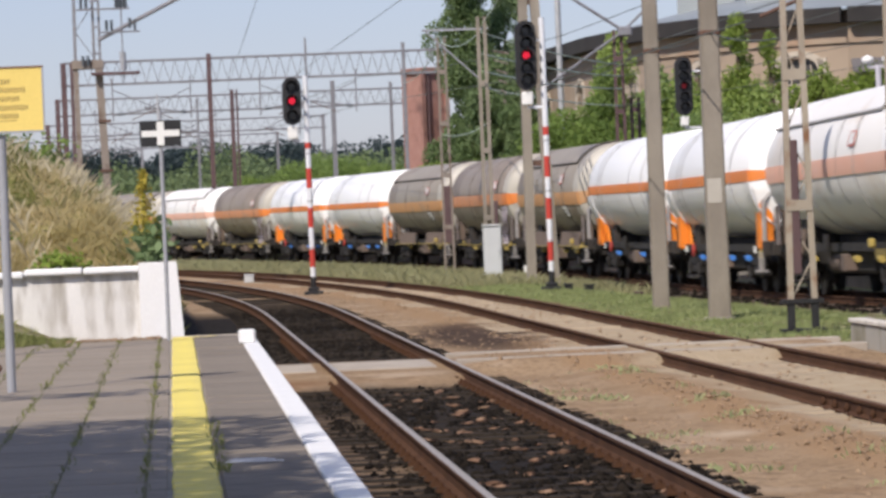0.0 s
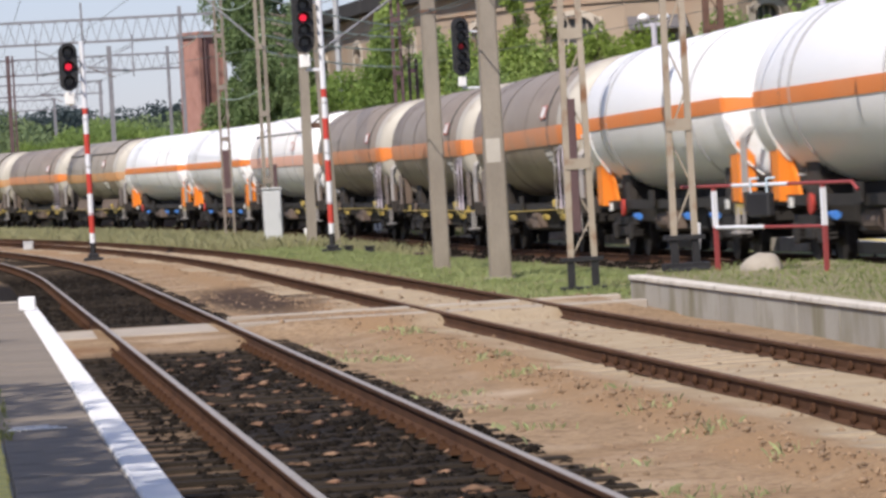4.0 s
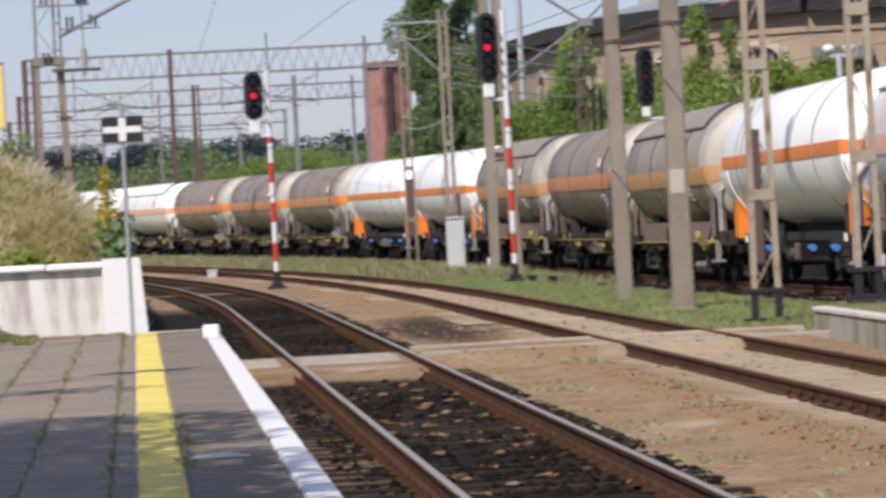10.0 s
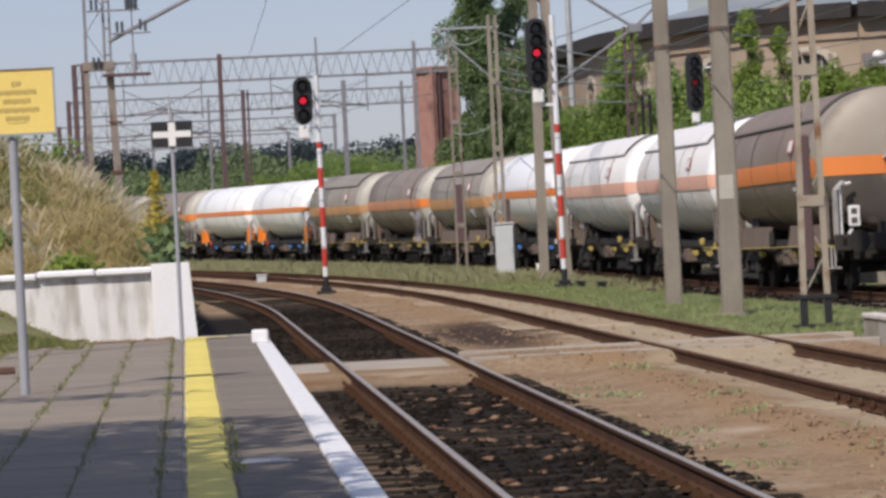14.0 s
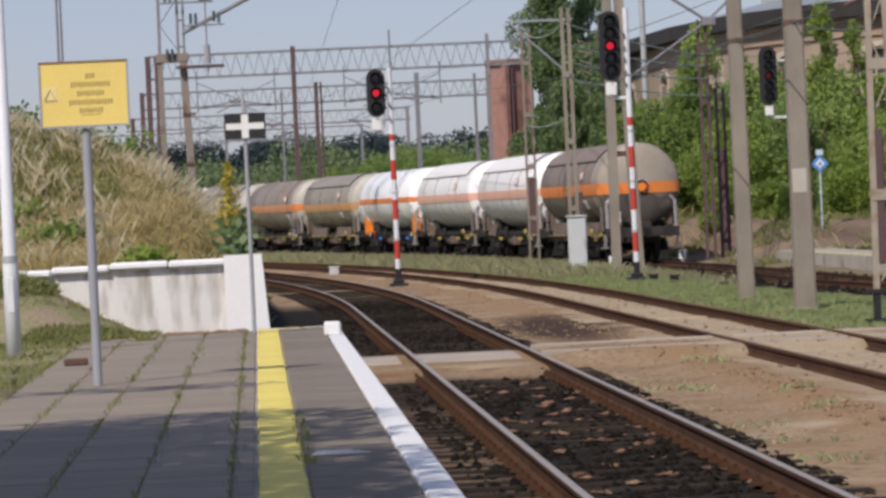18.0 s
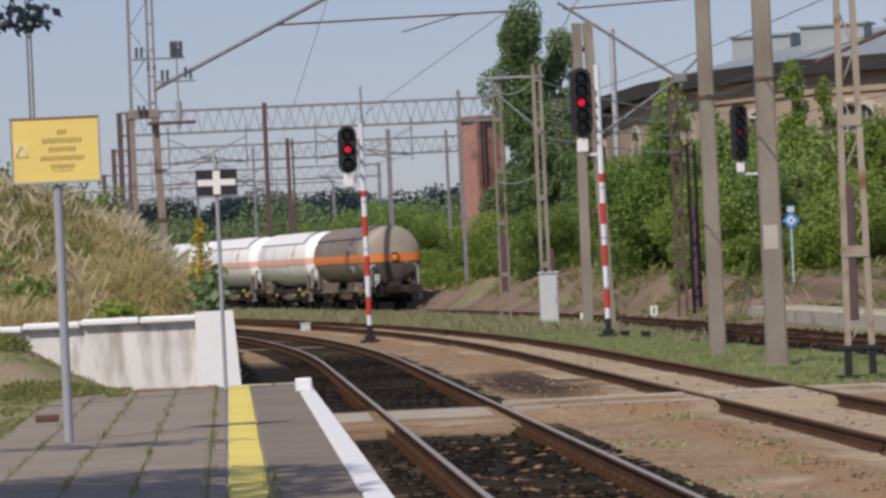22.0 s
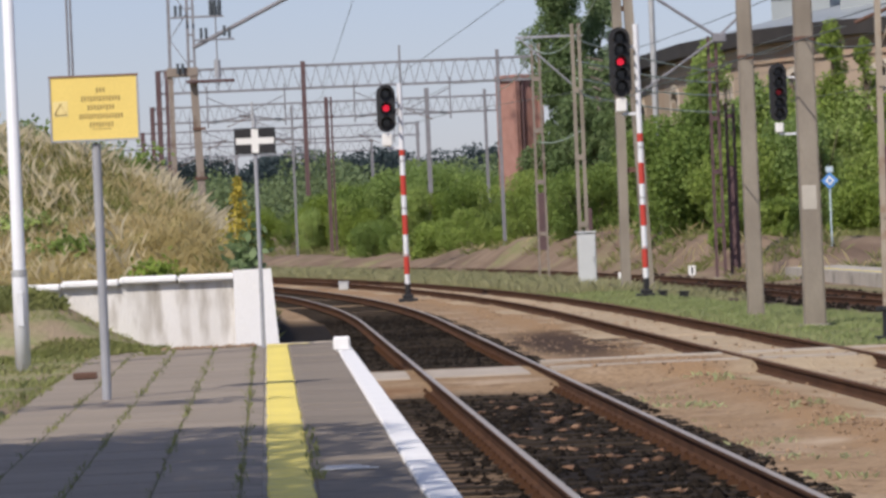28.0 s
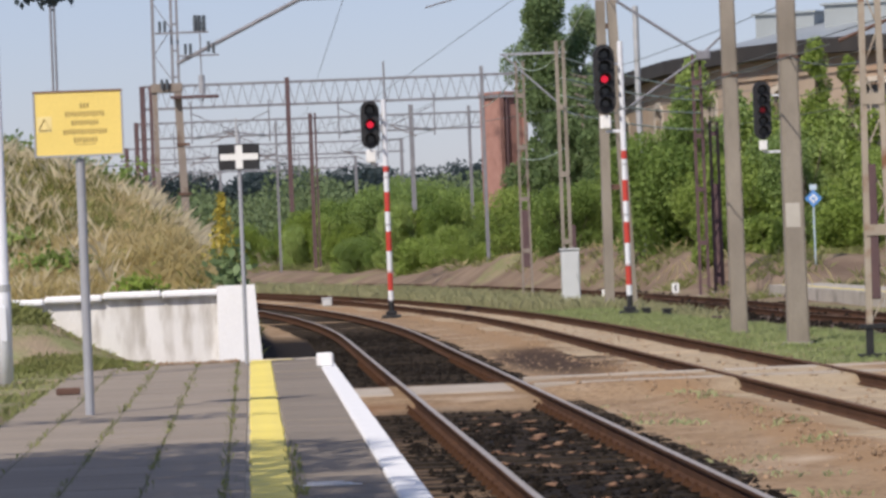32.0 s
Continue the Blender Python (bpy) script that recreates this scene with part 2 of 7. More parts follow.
    "insulator": mat("grey_glazed_insulator", (0.06, 0.075, 0.09), (0.08, 0.09, 0.1), 3.0, 0.3, bump=0.0),
    "bark": mat("bark", (0.10, 0.075, 0.055), (0.15, 0.12, 0.09), 3.0, 0.95, bump=0.5),
    "leaf_bush": leafy("bush_leaf", (0.245, 0.335, 0.08), (0.335, 0.42, 0.115), 0.22, 0.5),
    "leaf_mid": leafy("shrub_leaf", (0.18, 0.265, 0.075), (0.255, 0.345, 0.10), 0.22, 0.5),
    "leaf_dark": leafy("poplar_leaf", (0.17, 0.245, 0.11), (0.23, 0.31, 0.145), 0.22, 0.5),
    # blue-grey haze of the distance painted into these leaves
    "leaf_far": leafy("hazed_far_leaf", (0.042, 0.064, 0.07), (0.06, 0.085, 0.085), 0.1),
    "leaf_belt": leafy("middle_wood_leaf", (0.12, 0.175, 0.08), (0.18, 0.24, 0.10), 0.2, 0.4),
    "dry_grass": leafy("dry_grass", (0.497, 0.424, 0.209), (0.701, 0.599, 0.373), 0.08, 0.6),
    "green_grass": leafy("green_grass", (0.18, 0.205, 0.065), (0.29, 0.295, 0.12), 0.2, 0.4),
    "pale_grass": leafy("pale_green_grass", (0.27, 0.325, 0.13), (0.38, 0.42, 0.21), 0.15, 0.45),
    "olive_grass": leafy("olive_grass", (0.235, 0.235, 0.11), (0.33, 0.31, 0.17), 0.15, 0.45),
    "plume": leafy("pale_grass_plume", (0.56, 0.48, 0.30), (0.66, 0.59, 0.42), 0.08, 0.6),
    "flower": leafy("yellow_flower", (0.50, 0.41, 0.09), (0.62, 0.52, 0.16), 0.25, 0.2),
    # the train
    "tank_white": mat("clean_white_tank", (0.92, 0.92, 0.92), (0.88, 0.88, 0.88), 0.5, 0.4, bump=0.02, stain=(0.70, 0.68, 0.65), stain_scale=0.9, stain_lo=0.62, stain_hi=0.8, stretch=(1, 0.4, 1)),
    "tank_light": mat("chalky_light_tank", (0.78, 0.765, 0.745), (0.84, 0.83, 0.815), 0.5, 0.55, bump=0.03, stain=(0.66, 0.60, 0.54), stain_scale=0.9, stretch=(1, 0.5, 1)),
    "tank_grey": mat("grimy_grey_tank", (0.275, 0.24, 0.195), (0.355, 0.31, 0.255), 0.5, 0.5, bump=0.03, stain=(0.19, 0.145, 0.11), stain_scale=0.8, stain_lo=0.52, stain_hi=0.72, stretch=(1, 0.5, 1)),
    "tank_brown": mat("grimy_brown_tank", (0.24, 0.195, 0.155), (0.31, 0.255, 0.205), 0.5, 0.5, bump=0.03, stain=(0.17, 0.13, 0.10), stain_scale=0.8, stain_lo=0.5, stain_hi=0.7, stretch=(1, 0.5, 1)),
    "lilac_pipe": mat("pale_lilac_pipe", (0.62, 0.56, 0.66), (0.54, 0.49, 0.58), 3.0, 0.5, bump=0.0),
    "tank_tail": mat("sooty_brown_tank", (0.205, 0.158, 0.125), (0.27, 0.215, 0.175), 0.5, 0.6, bump=0.03, stain=(0.17, 0.14, 0.11), stain_scale=0.8, stretch=(1, 0.5, 1)),
    "tail_cap": mat("sunlit_beige_end", (0.35, 0.305, 0.25), (0.29, 0.25, 0.20), 0.8, 0.55, bump=0.03, stain=(0.25, 0.21, 0.17), stain_scale=1.2),
    "tank_end": mat("beige_tank_end", (0.47, 0.44, 0.385), (0.41, 0.38, 0.325), 0.7, 0.5, bump=0.03, stain=(0.3, 0.25, 0.2), stain_scale=1.0),
    "stripe": mat("orange_stripe", (0.78, 0.22, 0.035), (0.70, 0.24, 0.07), 0.6, 0.55, bump=0.0),
    "stripe_faded": mat("faded_orange_stripe", (0.80, 0.43, 0.31), (0.76, 0.48, 0.39), 0.6, 0.6, bump=0.0),
    "stripe_dirty": mat("dirty_orange_stripe", (0.62, 0.25, 0.11), (0.50, 0.25, 0.14), 0.3, 0.6, bump=0.0, stain=(0.36, 0.25, 0.18), stain_scale=0.9),
    "stripe_dull": mat("dull_ochre_stripe", (0.60, 0.30, 0.12), (0.50, 0.28, 0.135), 0.3, 0.6, bump=0.0, stain=(0.34, 0.25, 0.17), stain_scale=0.9),
    "orange_steel": mat("bright_orange_steel", (0.85, 0.25, 0.02), (0.78, 0.22, 0.02), 2.0, 0.5, bump=0.03),
    "tail_dark": mat("dark_tank_end", (0.07, 0.06, 0.05), (0.12, 0.10, 0.085), 1.2, 0.8, bump=0.05, stain=(0.22, 0.19, 0.155), stain_scale=1.5),
    "underframe": mat("grimy_underframe", (0.03, 0.025, 0.022), (0.045, 0.036, 0.03), 2.0, 0.85, bump=0.2),
    "sole_bar": mat("dusty_brown_underframe", (0.13, 0.095, 0.075), (0.17, 0.125, 0.1), 2.0, 0.85, bump=0.1),
    "bogie": mat("oily_bogie", (0.014, 0.012, 0.011), (0.024, 0.02, 0.018), 3.0, 0.8, bump=0.2),
    "blue_steel": mat("blue_brake_gear", (0.05, 0.20, 0.62), (0.06, 0.22, 0.6), 3.0, 0.5, bump=0.0),
    "yellow_steel": mat("yellow_fitting", (0.45, 0.34, 0.08), (0.4, 0.3, 0.09), 3.0, 0.6, bump=0.0),
    "pale_pipe": mat("pale_pipe", (0.36, 0.34, 0.33), (0.3, 0.28, 0.27), 3.0, 0.5, bump=0.0),
    "band": mat("tank_band", (0.10, 0.09, 0.08), (0.13, 0.11, 0.10), 3.0, 0.6, bump=0.0),
    "band_pale": mat("pale_tank_band", (0.42, 0.41, 0.41), (0.37, 0.36, 0.36), 3.0, 0.6, bump=0.0),
    "notice": mat("stained_notice_board", (0.20, 0.165, 0.15), (0.14, 0.10, 0.085), 6.0, 0.7, bump=0.0, stain=(0.33, 0.29, 0.26), stain_scale=7.0),
    "plate": mat("data_plate", (0.36, 0.33, 0.31), (0.3, 0.28, 0.26), 6.0, 0.6, bump=0.0),
    "lens_off": mat("dark_lens", (0.02, 0.022, 0.025), (0.03, 0.03, 0.03), 3.0, 0.15, bump=0.0),
    "lens_red": glow("red_signal_light", (0.85, 0.02, 0.05), 0.7),
    "lens_red_dim": glow("dim_red_signal_light", (0.25, 0.01, 0.015), 0.25),
}


# ---------------------------------------------------------------- mesh helpers
def mesh_from(verts, faces, name="mesh"):
    me = bpy.data.meshes.new(name)
    me.from_pydata([tuple(v) for v in verts], [], [tuple(f) for f in faces])
    me.update()
    return me


def smooth(me, on=True):
    me.polygons.foreach_set("use_smooth", [on] * len(me.polygons))
    return me


def put(name, bm_or_mesh, material, parent=None, label="", m=None, shade=False):
    if isinstance(bm_or_mesh, bmesh.types.BMesh):
        me = bpy.data.meshes.new(name)
        bm_or_mesh.normal_update()
        bm_or_mesh.to_mesh(me)
        bm_or_mesh.free()
    else:
        me = bm_or_mesh
    if material is not None and not me.materials:
        me.materials.append(M[material] if isinstance(material, str) else material)
    if shade:
        smooth(me)
    ob = new(name, me)
    if parent is not None:
        ob.parent = parent
    if m is not None:
        ob.matrix_basis = m
    if label:
        tagged(ob, label)
    return ob


def part(name, bm, material, parent, label="", m=None, shade=False):
    """One mesh object under a thing or under a part."""
    return put(name, bm, material, parent, label, m, shade)


def box(bm, x0, x1, y0, y1, z0, z1, bevel=0.0):
    r = bmesh.ops.create_cube(bm, size=1.0, matrix=Matrix.Translation(((x0 + x1) / 2, (y0 + y1) / 2, (z0 + z1) / 2)) @ Matrix.Diagonal((x1 - x0, y1 - y0, z1 - z0, 1)))
    if bevel:
        es = list({e for v in r["verts"] for e in v.link_edges})
        bmesh.ops.bevel(bm, geom=es, offset=bevel, segments=1, affect="EDGES")
    return bm


def boxes(*dims, bevel=0.0):
    bm = bmesh.new()
    for d in dims:
        box(bm, *d, bevel=bevel)
    return bm


def rod(bm, a, b, r, r2=None, seg=8):
    a, b = Vector(a), Vector(b)
    d = b - a
    m = Matrix.Translation((a + b) / 2) @ d.to_track_quat("Z", "Y").to_matrix().to_4x4()
    bmesh.ops.create_cone(bm, cap_ends=True, segments=seg, radius1=r, radius2=r if r2 is None else r2, depth=d.length, matrix=m)
    return bm


def rods(*items, seg=8):
    bm = bmesh.new()
    for it in items:
        rod(bm, *it, seg=seg)
    return bm


def beam(bm, a, b, w, h):
    """A square bar from a to b."""
    a, b = Vector(a), Vector(b)
    d = b - a
    m = Matrix.Translation((a + b) / 2) @ d.to_track_quat("Z", "Y").to_matrix().to_4x4() @ Matrix.Diagonal((w, h, d.length, 1))
    bmesh.ops.create_cube(bm, size=1.0, matrix=m)
    return bm


def lathe(profile, seg=24, axis="Z"):
    """A surface of revolution from (radius, height) pairs."""
    verts, faces = [], []
    n = len(profile)
    for i in range(seg):
        a = 2 * math.pi * i / seg
        for r, h in profile:
            p = (r * math.cos(a), r * math.sin(a), h)
            if axis == "Y":
                p = (p[0], p[2], p[1])
            verts.append(p)
    for i in range(seg):
        j = (i + 1) % seg
        for k in range(n - 1):
            q = (i * n + k, j * n + k, j * n + k + 1, i * n + k + 1)
            faces.append(q if axis == "Z" else q[::-1])
    return verts, faces


def curve_xy(track, s):
    """Place and heading at s metres along a track (x, start of the bend, radius, slant): straight, then bending to the left."""
    x, y0, r, k = track
    if s <= y0:
        return x + k * (y0 - s), s, k
    a = k + (s - y0) / r
    return x - r * (math.cos(k) - math.cos(a)), y0 + r * (math.sin(a) - math.sin(k)), a


def at_track(track, s, off=0.0, z=0.0):
    x, y, a = curve_xy(track, s)
    return Vector((x + off * math.cos(a), y + off * math.sin(a), z))


def sweep(profile, track, s_list, off=0.0, height=None):
    """A profile of (across, height) pairs drawn along a track."""
    verts, faces = [], []
    n = len(profile)
    for s in s_list:
        x, y, a = curve_xy(track, s)
        for u, z in profile:
            o = off + u
            verts.append((x + o * math.cos(a), y + o * math.sin(a), z + (float(height(s)) if height else 0.0)))
    for i in range(len(s_list) - 1):
        for k in range(n):
            k2 = (k + 1) % n
            faces.append((i * n + k, i * n + k2, (i + 1) * n + k2, (i + 1) * n + k))
    return verts, faces


def tube(points, r, seg=6):
    """One bent tube through points."""
    pts = [Vector(p) for p in points]
    verts, faces = [], []
    for i, p in enumerate(pts):
        d = (pts[min(i + 1, len(pts) - 1)] - pts[max(i - 1, 0)]).normalized()
        q = d.to_track_quat("Z", "Y")
        for k in range(seg):
            a = 2 * math.pi * k / seg
            verts.append(p + q @ Vector((r * math.cos(a), r * math.sin(a), 0)))
    for i in range(len(pts) - 1):
        for k in range(seg):
            k2 = (k + 1) % seg
            faces.append((i * seg + k, i * seg + k2, (i + 1) * seg + k2, (i + 1) * seg + k))
    faces.append(tuple(range(seg))[::-1])
    faces.append(tuple((len(pts) - 1) * seg + k for k in range(seg)))
    return mesh_from(verts, faces)


TRACK_1 = (2.42, 72.0, 490.0, 0.0035)
TRACK_2 = (6.22, 72.0, 520.0, 0.009)
TRACK_3 = (14.48, 100.3, 719.0, 0.0)
HALF_GAUGE = 0.712              # from the track's middle to the middle of a rail


def goods_z(s):
    """Rail height of the goods track, which falls gently as it goes away."""
    t = np.clip((np.asarray(s, float) - 54.0) / 44.0, 0, 1)
    return -0.11 - 0.34 * t


# ---------------------------------------------------------------- ground
def smoothstep(a, b, v):
    t = np.clip((v - a) / (b - a), 0, 1)
    return t * t * (3 - 2 * t)


def bump_noise(x, y, s, amp):
    return amp * (np.sin(x / s + 1.3 * np.sin(y / s * 0.7)) + np.sin(y / s * 1.1 + 1.7 * np.sin(x / s * 0.6)) + 0.6 * np.sin((x + y) / s * 2.3)) / 2.6


def swing(y):
    """How far the two passenger tracks have swung to the left at y."""
    y = np.asarray(y, float)
    return 0.006 * (y - 60) + np.maximum(0, y - 72) ** 2 / 1010.0


def swing_goods(y):
    return np.maximum(0, np.asarray(y, float) - 100.3) ** 2 / 1438.0


def land(x, y):
    """Height of the ground: flat between the tracks, a bank on the left past the retaining wall, low ground behind the goods track."""
    x, y = np.asarray(x, float), np.asarray(y, float)
    bend = np.where(y > 66, (y - 66) ** 2 / (2 * 740.0), 0.0)       # how far the line has swung to the left
    u = x + bend
    z = -0.195 + bump_noise(x, y, 1.7, 0.02)
    z = z - (-0.025 - goods_z(y)) * smoothstep(9.6, 12.2, u)
    u2 = x + swing(y)
    z = z + 0.10 * smoothstep(43.2, 45.0, y) * (1 - smoothstep(50.0, 50.6, y)) * smoothstep(0.9, 1.2, x) * (1 - smoothstep(3.2, 3.6, x))
    z = z + 0.17 * smoothstep(46.2, 46.7, y) * (1 - smoothstep(50.0, 50.6, y)) * smoothstep(3.3, 3.7, x) * (1 - smoothstep(8.0, 8.6, x))
    z = z + 0.045 * smoothstep(1.75, 1.45, np.abs(u2 - 6.32)) * (1 - smoothstep(170, 180, y)) * (1 - smoothstep(46.0, 46.4, y) * (1 - smoothstep(50.4, 51.0, y)))
    z = z + (0.05 + bump_noise(x, y, 0.4, 0.03)) * smoothstep(4.5, 4.8, u2) * (1 - smoothstep(5.0, 5.25, u2)) * (1 - smoothstep(45, 46.5, y))
    # bank behind the retaining wall, following the bend
    rise = np.interp(-u, (0.05, 0.45, 0.85, 1.25, 1.9, 3.0, 5.5, 9.0), (1.05, 1.3, 1.72, 2.12, 2.6, 3.05, 3.6, 4.0)) + bump_noise(x, y, 1.9, 0.12) * smoothstep(0.4, 1.4, -u)
    rise = np.minimum(rise, 1.12 + 0.34 * np.maximum(0, y - 53.4) + bump_noise(x, y, 1.3, 0.06))
    bank = rise * smoothstep(-0.1, 0.55, -u - 0.05)
    past = smoothstep(52.9, 53.3, y)
    z = np.where((u < 0.3) & (y > 52.9), z * (1 - past) + np.maximum(z, bank) * past, z)
    # grass verge left of the platform
    verge = 0.265 + 0.35 * smoothstep(3.6, 8.0, -x) + bump_noise(x, y, 1.2, 0.015)
    z = np.where((x < -2.2) & (y <= 52.9), verge, z)
    # grassy slope running up against the wall
    heap = 0.26 + 0.85 * smoothstep(1.35, 3.4, -x) * smoothstep(49.0, 52.5, y)
    z = np.where((x < -1.2) & (y <= 52.9) & (y > 44), np.maximum(z, heap), z)
    # earth bank behind the goods track and the sidings
    far = (1.5 - 0.9 * smoothstep(185, 215, y)) * smoothstep(20.0, 23.0, u) + 1.4 * smoothstep(30, 50, u)
    z = z + far * smoothstep(128, 150, y)
    z = z + smoothstep(18.2, 20.0, u) * smoothstep(120, 135, y) * (bump_noise(x, y, 1.1, 0.16) + bump_noise(y, x, 2.7, 0.18))
    ridge = 0.3 * smoothstep(225, 262, y) * smoothstep(-4, 8, x - 0.02 * (y - 240))
    z = z + ridge
    hill = 7 * smoothstep(500, 900, y)
    return z + hill


def axis_steps(spans):
    out = []
    for a, b, step in spans:
        out += list(np.arange(a, b, step))
    return np.array(out + [spans[-1][1]])


gx = axis_steps([(-900, -60, 40), (-60, -14, 3), (-14, 20, 0.4), (20, 40, 0.8), (40, 60, 3), (60, 900, 40)])
gy = axis_steps([(-60, 14, 4), (14, 80, 0.4), (80, 150, 1.0), (150, 260, 1.6), (260, 300, 4), (300, 1500, 40), (1500, 3500, 400)])
GX, GY = np.meshgrid(gx, gy)
GZ = land(GX, GY)
verts = np.stack([GX.ravel(), GY.ravel(), GZ.ravel()], 1)
nx, ny = len(gx), len(gy)
idx = np.arange(nx * ny).reshape(ny, nx)
quads = np.stack([idx[:-1, :-1].ravel(), idx[:-1, 1:].ravel(), idx[1:, 1:].ravel(), idx[1:, :-1].ravel()], 1)


def ground_material():
    """Sandy ballast between the tracks, oily ballast in the platform track, grass beside them."""
    m = bpy.data.materials.new("trackside_ground")
    m.use_nodes = True
    nt = m.node_tree
    n, l = nt.nodes, nt.links
    b = n["Principled BSDF"]
    b.inputs["Roughness"].default_value = 0.95
    b.inputs["Specular IOR Level"].default_value = 0.15
    geo = n.new("ShaderNodeNewGeometry")
    sep = n.new("ShaderNodeSeparateXYZ")
    l.new(geo.outputs["Position"], sep.inputs[0])

    def math_node(op, a, c=None):
        x = n.new("ShaderNodeMath")
        x.operation = op
        for i, v in enumerate((a, c)):
            if v is None:
                continue
            if isinstance(v, (int, float)):
                x.inputs[i].default_value = v
            else:
                l.new(v, x.inputs[i])
        return x.outputs[0]

    def tex(s, detail=4.0):
        t = n.new("ShaderNodeTexNoise")
        t.inputs["Scale"].default_value = s
        t.inputs["Detail"].default_value = detail
        l.new(geo.outputs["Position"], t.inputs["Vector"])
        return t.outputs["Fac"]

    def ramp(v, lo, hi):
        r = n.new("ShaderNodeMapRange")
        r.inputs["From Min"].default_value, r.inputs["From Max"].default_value = lo, hi
        l.new(v, r.inputs["Value"])
        return r.outputs["Result"]

    def mix(fac, a, c):
        x = n.new("ShaderNodeMix")
        x.data_type = "RGBA"
        l.new(fac, x.inputs[0])
        for sock, v in ((x.inputs[6], a), (x.inputs[7], c)):
            if isinstance(v, tuple):
                sock.default_value = (*v, 1)
            else:
                l.new(v, sock)
        return x.outputs[2]

    bend_y = math_node("MAXIMUM", math_node("SUBTRACT", sep.outputs["Y"], 66.0), 0.0)
    u = math_node("ADD", sep.outputs["X"], math_node("DIVIDE", math_node("MULTIPLY", bend_y, bend_y), 1480.0))
    past = math_node("MAXIMUM", math_node("SUBTRACT", sep.outputs["Y"], 72.0), 0.0)
    lean = math_node("MULTIPLY", math_node("SUBTRACT", sep.outputs["Y"], 60.0), 0.006)
    u2 = math_node("ADD", math_node("ADD", sep.outputs["X"], lean), math_node("DIVIDE", math_node("MULTIPLY", past, past), 1010.0))
    past3 = math_node("MAXIMUM", math_node("SUBTRACT", sep.outputs["Y"], 100.3), 0.0)
    u3 = math_node("ADD", sep.outputs["X"], math_node("DIVIDE", math_node("MULTIPLY", past3, past3), 1438.0))
    wob = math_node("MULTIPLY", math_node("SUBTRACT", tex(0.7), 0.5), 1.6)
    u2w = math_node("ADD", u2, wob)
    u3w = math_node("ADD", u3, wob)
    uw = math_node("ADD", u, wob)
    yw = math_node("ADD", sep.outputs["Y"], math_node("MULTIPLY", wob, 2.0))
    sand = mix(ramp(tex(0.9), 0.3, 0.7), (0.262, 0.176, 0.102), (0.365, 0.262, 0.165))
    sand = mix(ramp(tex(14.0), 0.45, 0.7), sand, (0.19, 0.125, 0.075))
    sand = mix(ramp(tex(0.35), 0.55, 0.72), sand, (0.20, 0.112, 0.06))
    sand = mix(ramp(tex(0.62, 6.0), 0.56, 0.72), sand, (0.43, 0.335, 0.24))
    sand = mix(ramp(tex(3.1, 6.0), 0.58, 0.75), sand, (0.17, 0.115, 0.07))
    oily = mix(ramp(tex(9.0), 0.35, 0.7), (0.007, 0.0055, 0.0045), (0.022, 0.016, 0.012))
    grass = mix(ramp(tex(0.8), 0.3, 0.7), (0.19, 0.22, 0.085), (0.28, 0.275, 0.14))
    grass = mix(ramp(tex(9.0), 0.45, 0.75), grass, (0.13, 0.14, 0.05))
    grass = mix(ramp(tex(1.6, 5.0), 0.52, 0.68), grass, (0.265, 0.20, 0.13))
    earth = mix(ramp(tex(0.5), 0.35, 0.65), (0.15, 0.106, 0.077), (0.235, 0.175, 0.125))
    dry = mix(ramp(tex(0.6), 0.35, 0.65), (0.47, 0.39, 0.22), (0.28, 0.28, 0.11))

    # oily bed of the platform track, clean where the foot crossing lies
    in_bed = math_node("MULTIPLY", ramp(u2w, 1.15, 1.75), math_node("SUBTRACT", 1.0, ramp(u2w, 3.05, 3.6)))
    near = math_node("SUBTRACT", 1.0, ramp(yw, 43.0, 44.2))
    beyond = math_node("MULTIPLY", ramp(sep.outputs["Y"], 49.6, 50.2), math_node("SUBTRACT", 1.0, ramp(yw, 78.0, 86.0)))
    # past the crossing the oily colour also paints the wall's shade on the ground
    bed_and_shade = math_node("MULTIPLY", ramp(u2w, -0.9, -0.3), math_node("SUBTRACT", 1.0, ramp(u2w, 3.05, 3.6)))
    bed = math_node("MAXIMUM", math_node("MULTIPLY", in_bed, near), math_node("MULTIPLY", bed_and_shade, beyond))
    col = mix(bed, sand, oily)
    # brown dirt and rust dust between the platform wall and the near rail,
    # darkened in colour for the platform's shade
    strip = math_node("MULTIPLY", math_node("SUBTRACT", 1.0, ramp(u2w, 1.2, 1.8)), near)
    col = mix(strip, col, mix(ramp(tex(2.5), 0.35, 0.65), (0.065, 0.042, 0.028), (0.17, 0.115, 0.072)))
    in_2 = math_node("MULTIPLY", ramp(u2w, 5.2, 5.7), math_node("SUBTRACT", 1.0, ramp(u2w, 7.0, 7.5)))
    col = mix(in_2, col, mix(ramp(tex(3.0), 0.3, 0.7), (0.42, 0.34, 0.235), (0.35, 0.272, 0.178)))
    un = math_node("ADD", u2, math_node("MULTIPLY", wob, 0.4))
    ridge = math_node("MULTIPLY", ramp(un, 4.45, 4.7), math_node("SUBTRACT", 1.0, ramp(un, 5.05, 5.3)))
    col = mix(math_node("MULTIPLY", ridge, ramp(tex(1.2), 0.2, 0.45)), col, (0.29, 0.188, 0.105))
    # a dark spill beside the second track
    sx = math_node("DIVIDE", math_node("SUBTRACT", u2w, 4.55), 0.95)
    sy = math_node("DIVIDE", math_node("SUBTRACT", yw, 61.0), 7.5)
    spill = ramp(math_node("ADD", math_node("MULTIPLY", sx, sx), math_node("MULTIPLY", sy, sy)), 1.3, 0.3)
    col = mix(spill, col, (0.06, 0.038, 0.026))
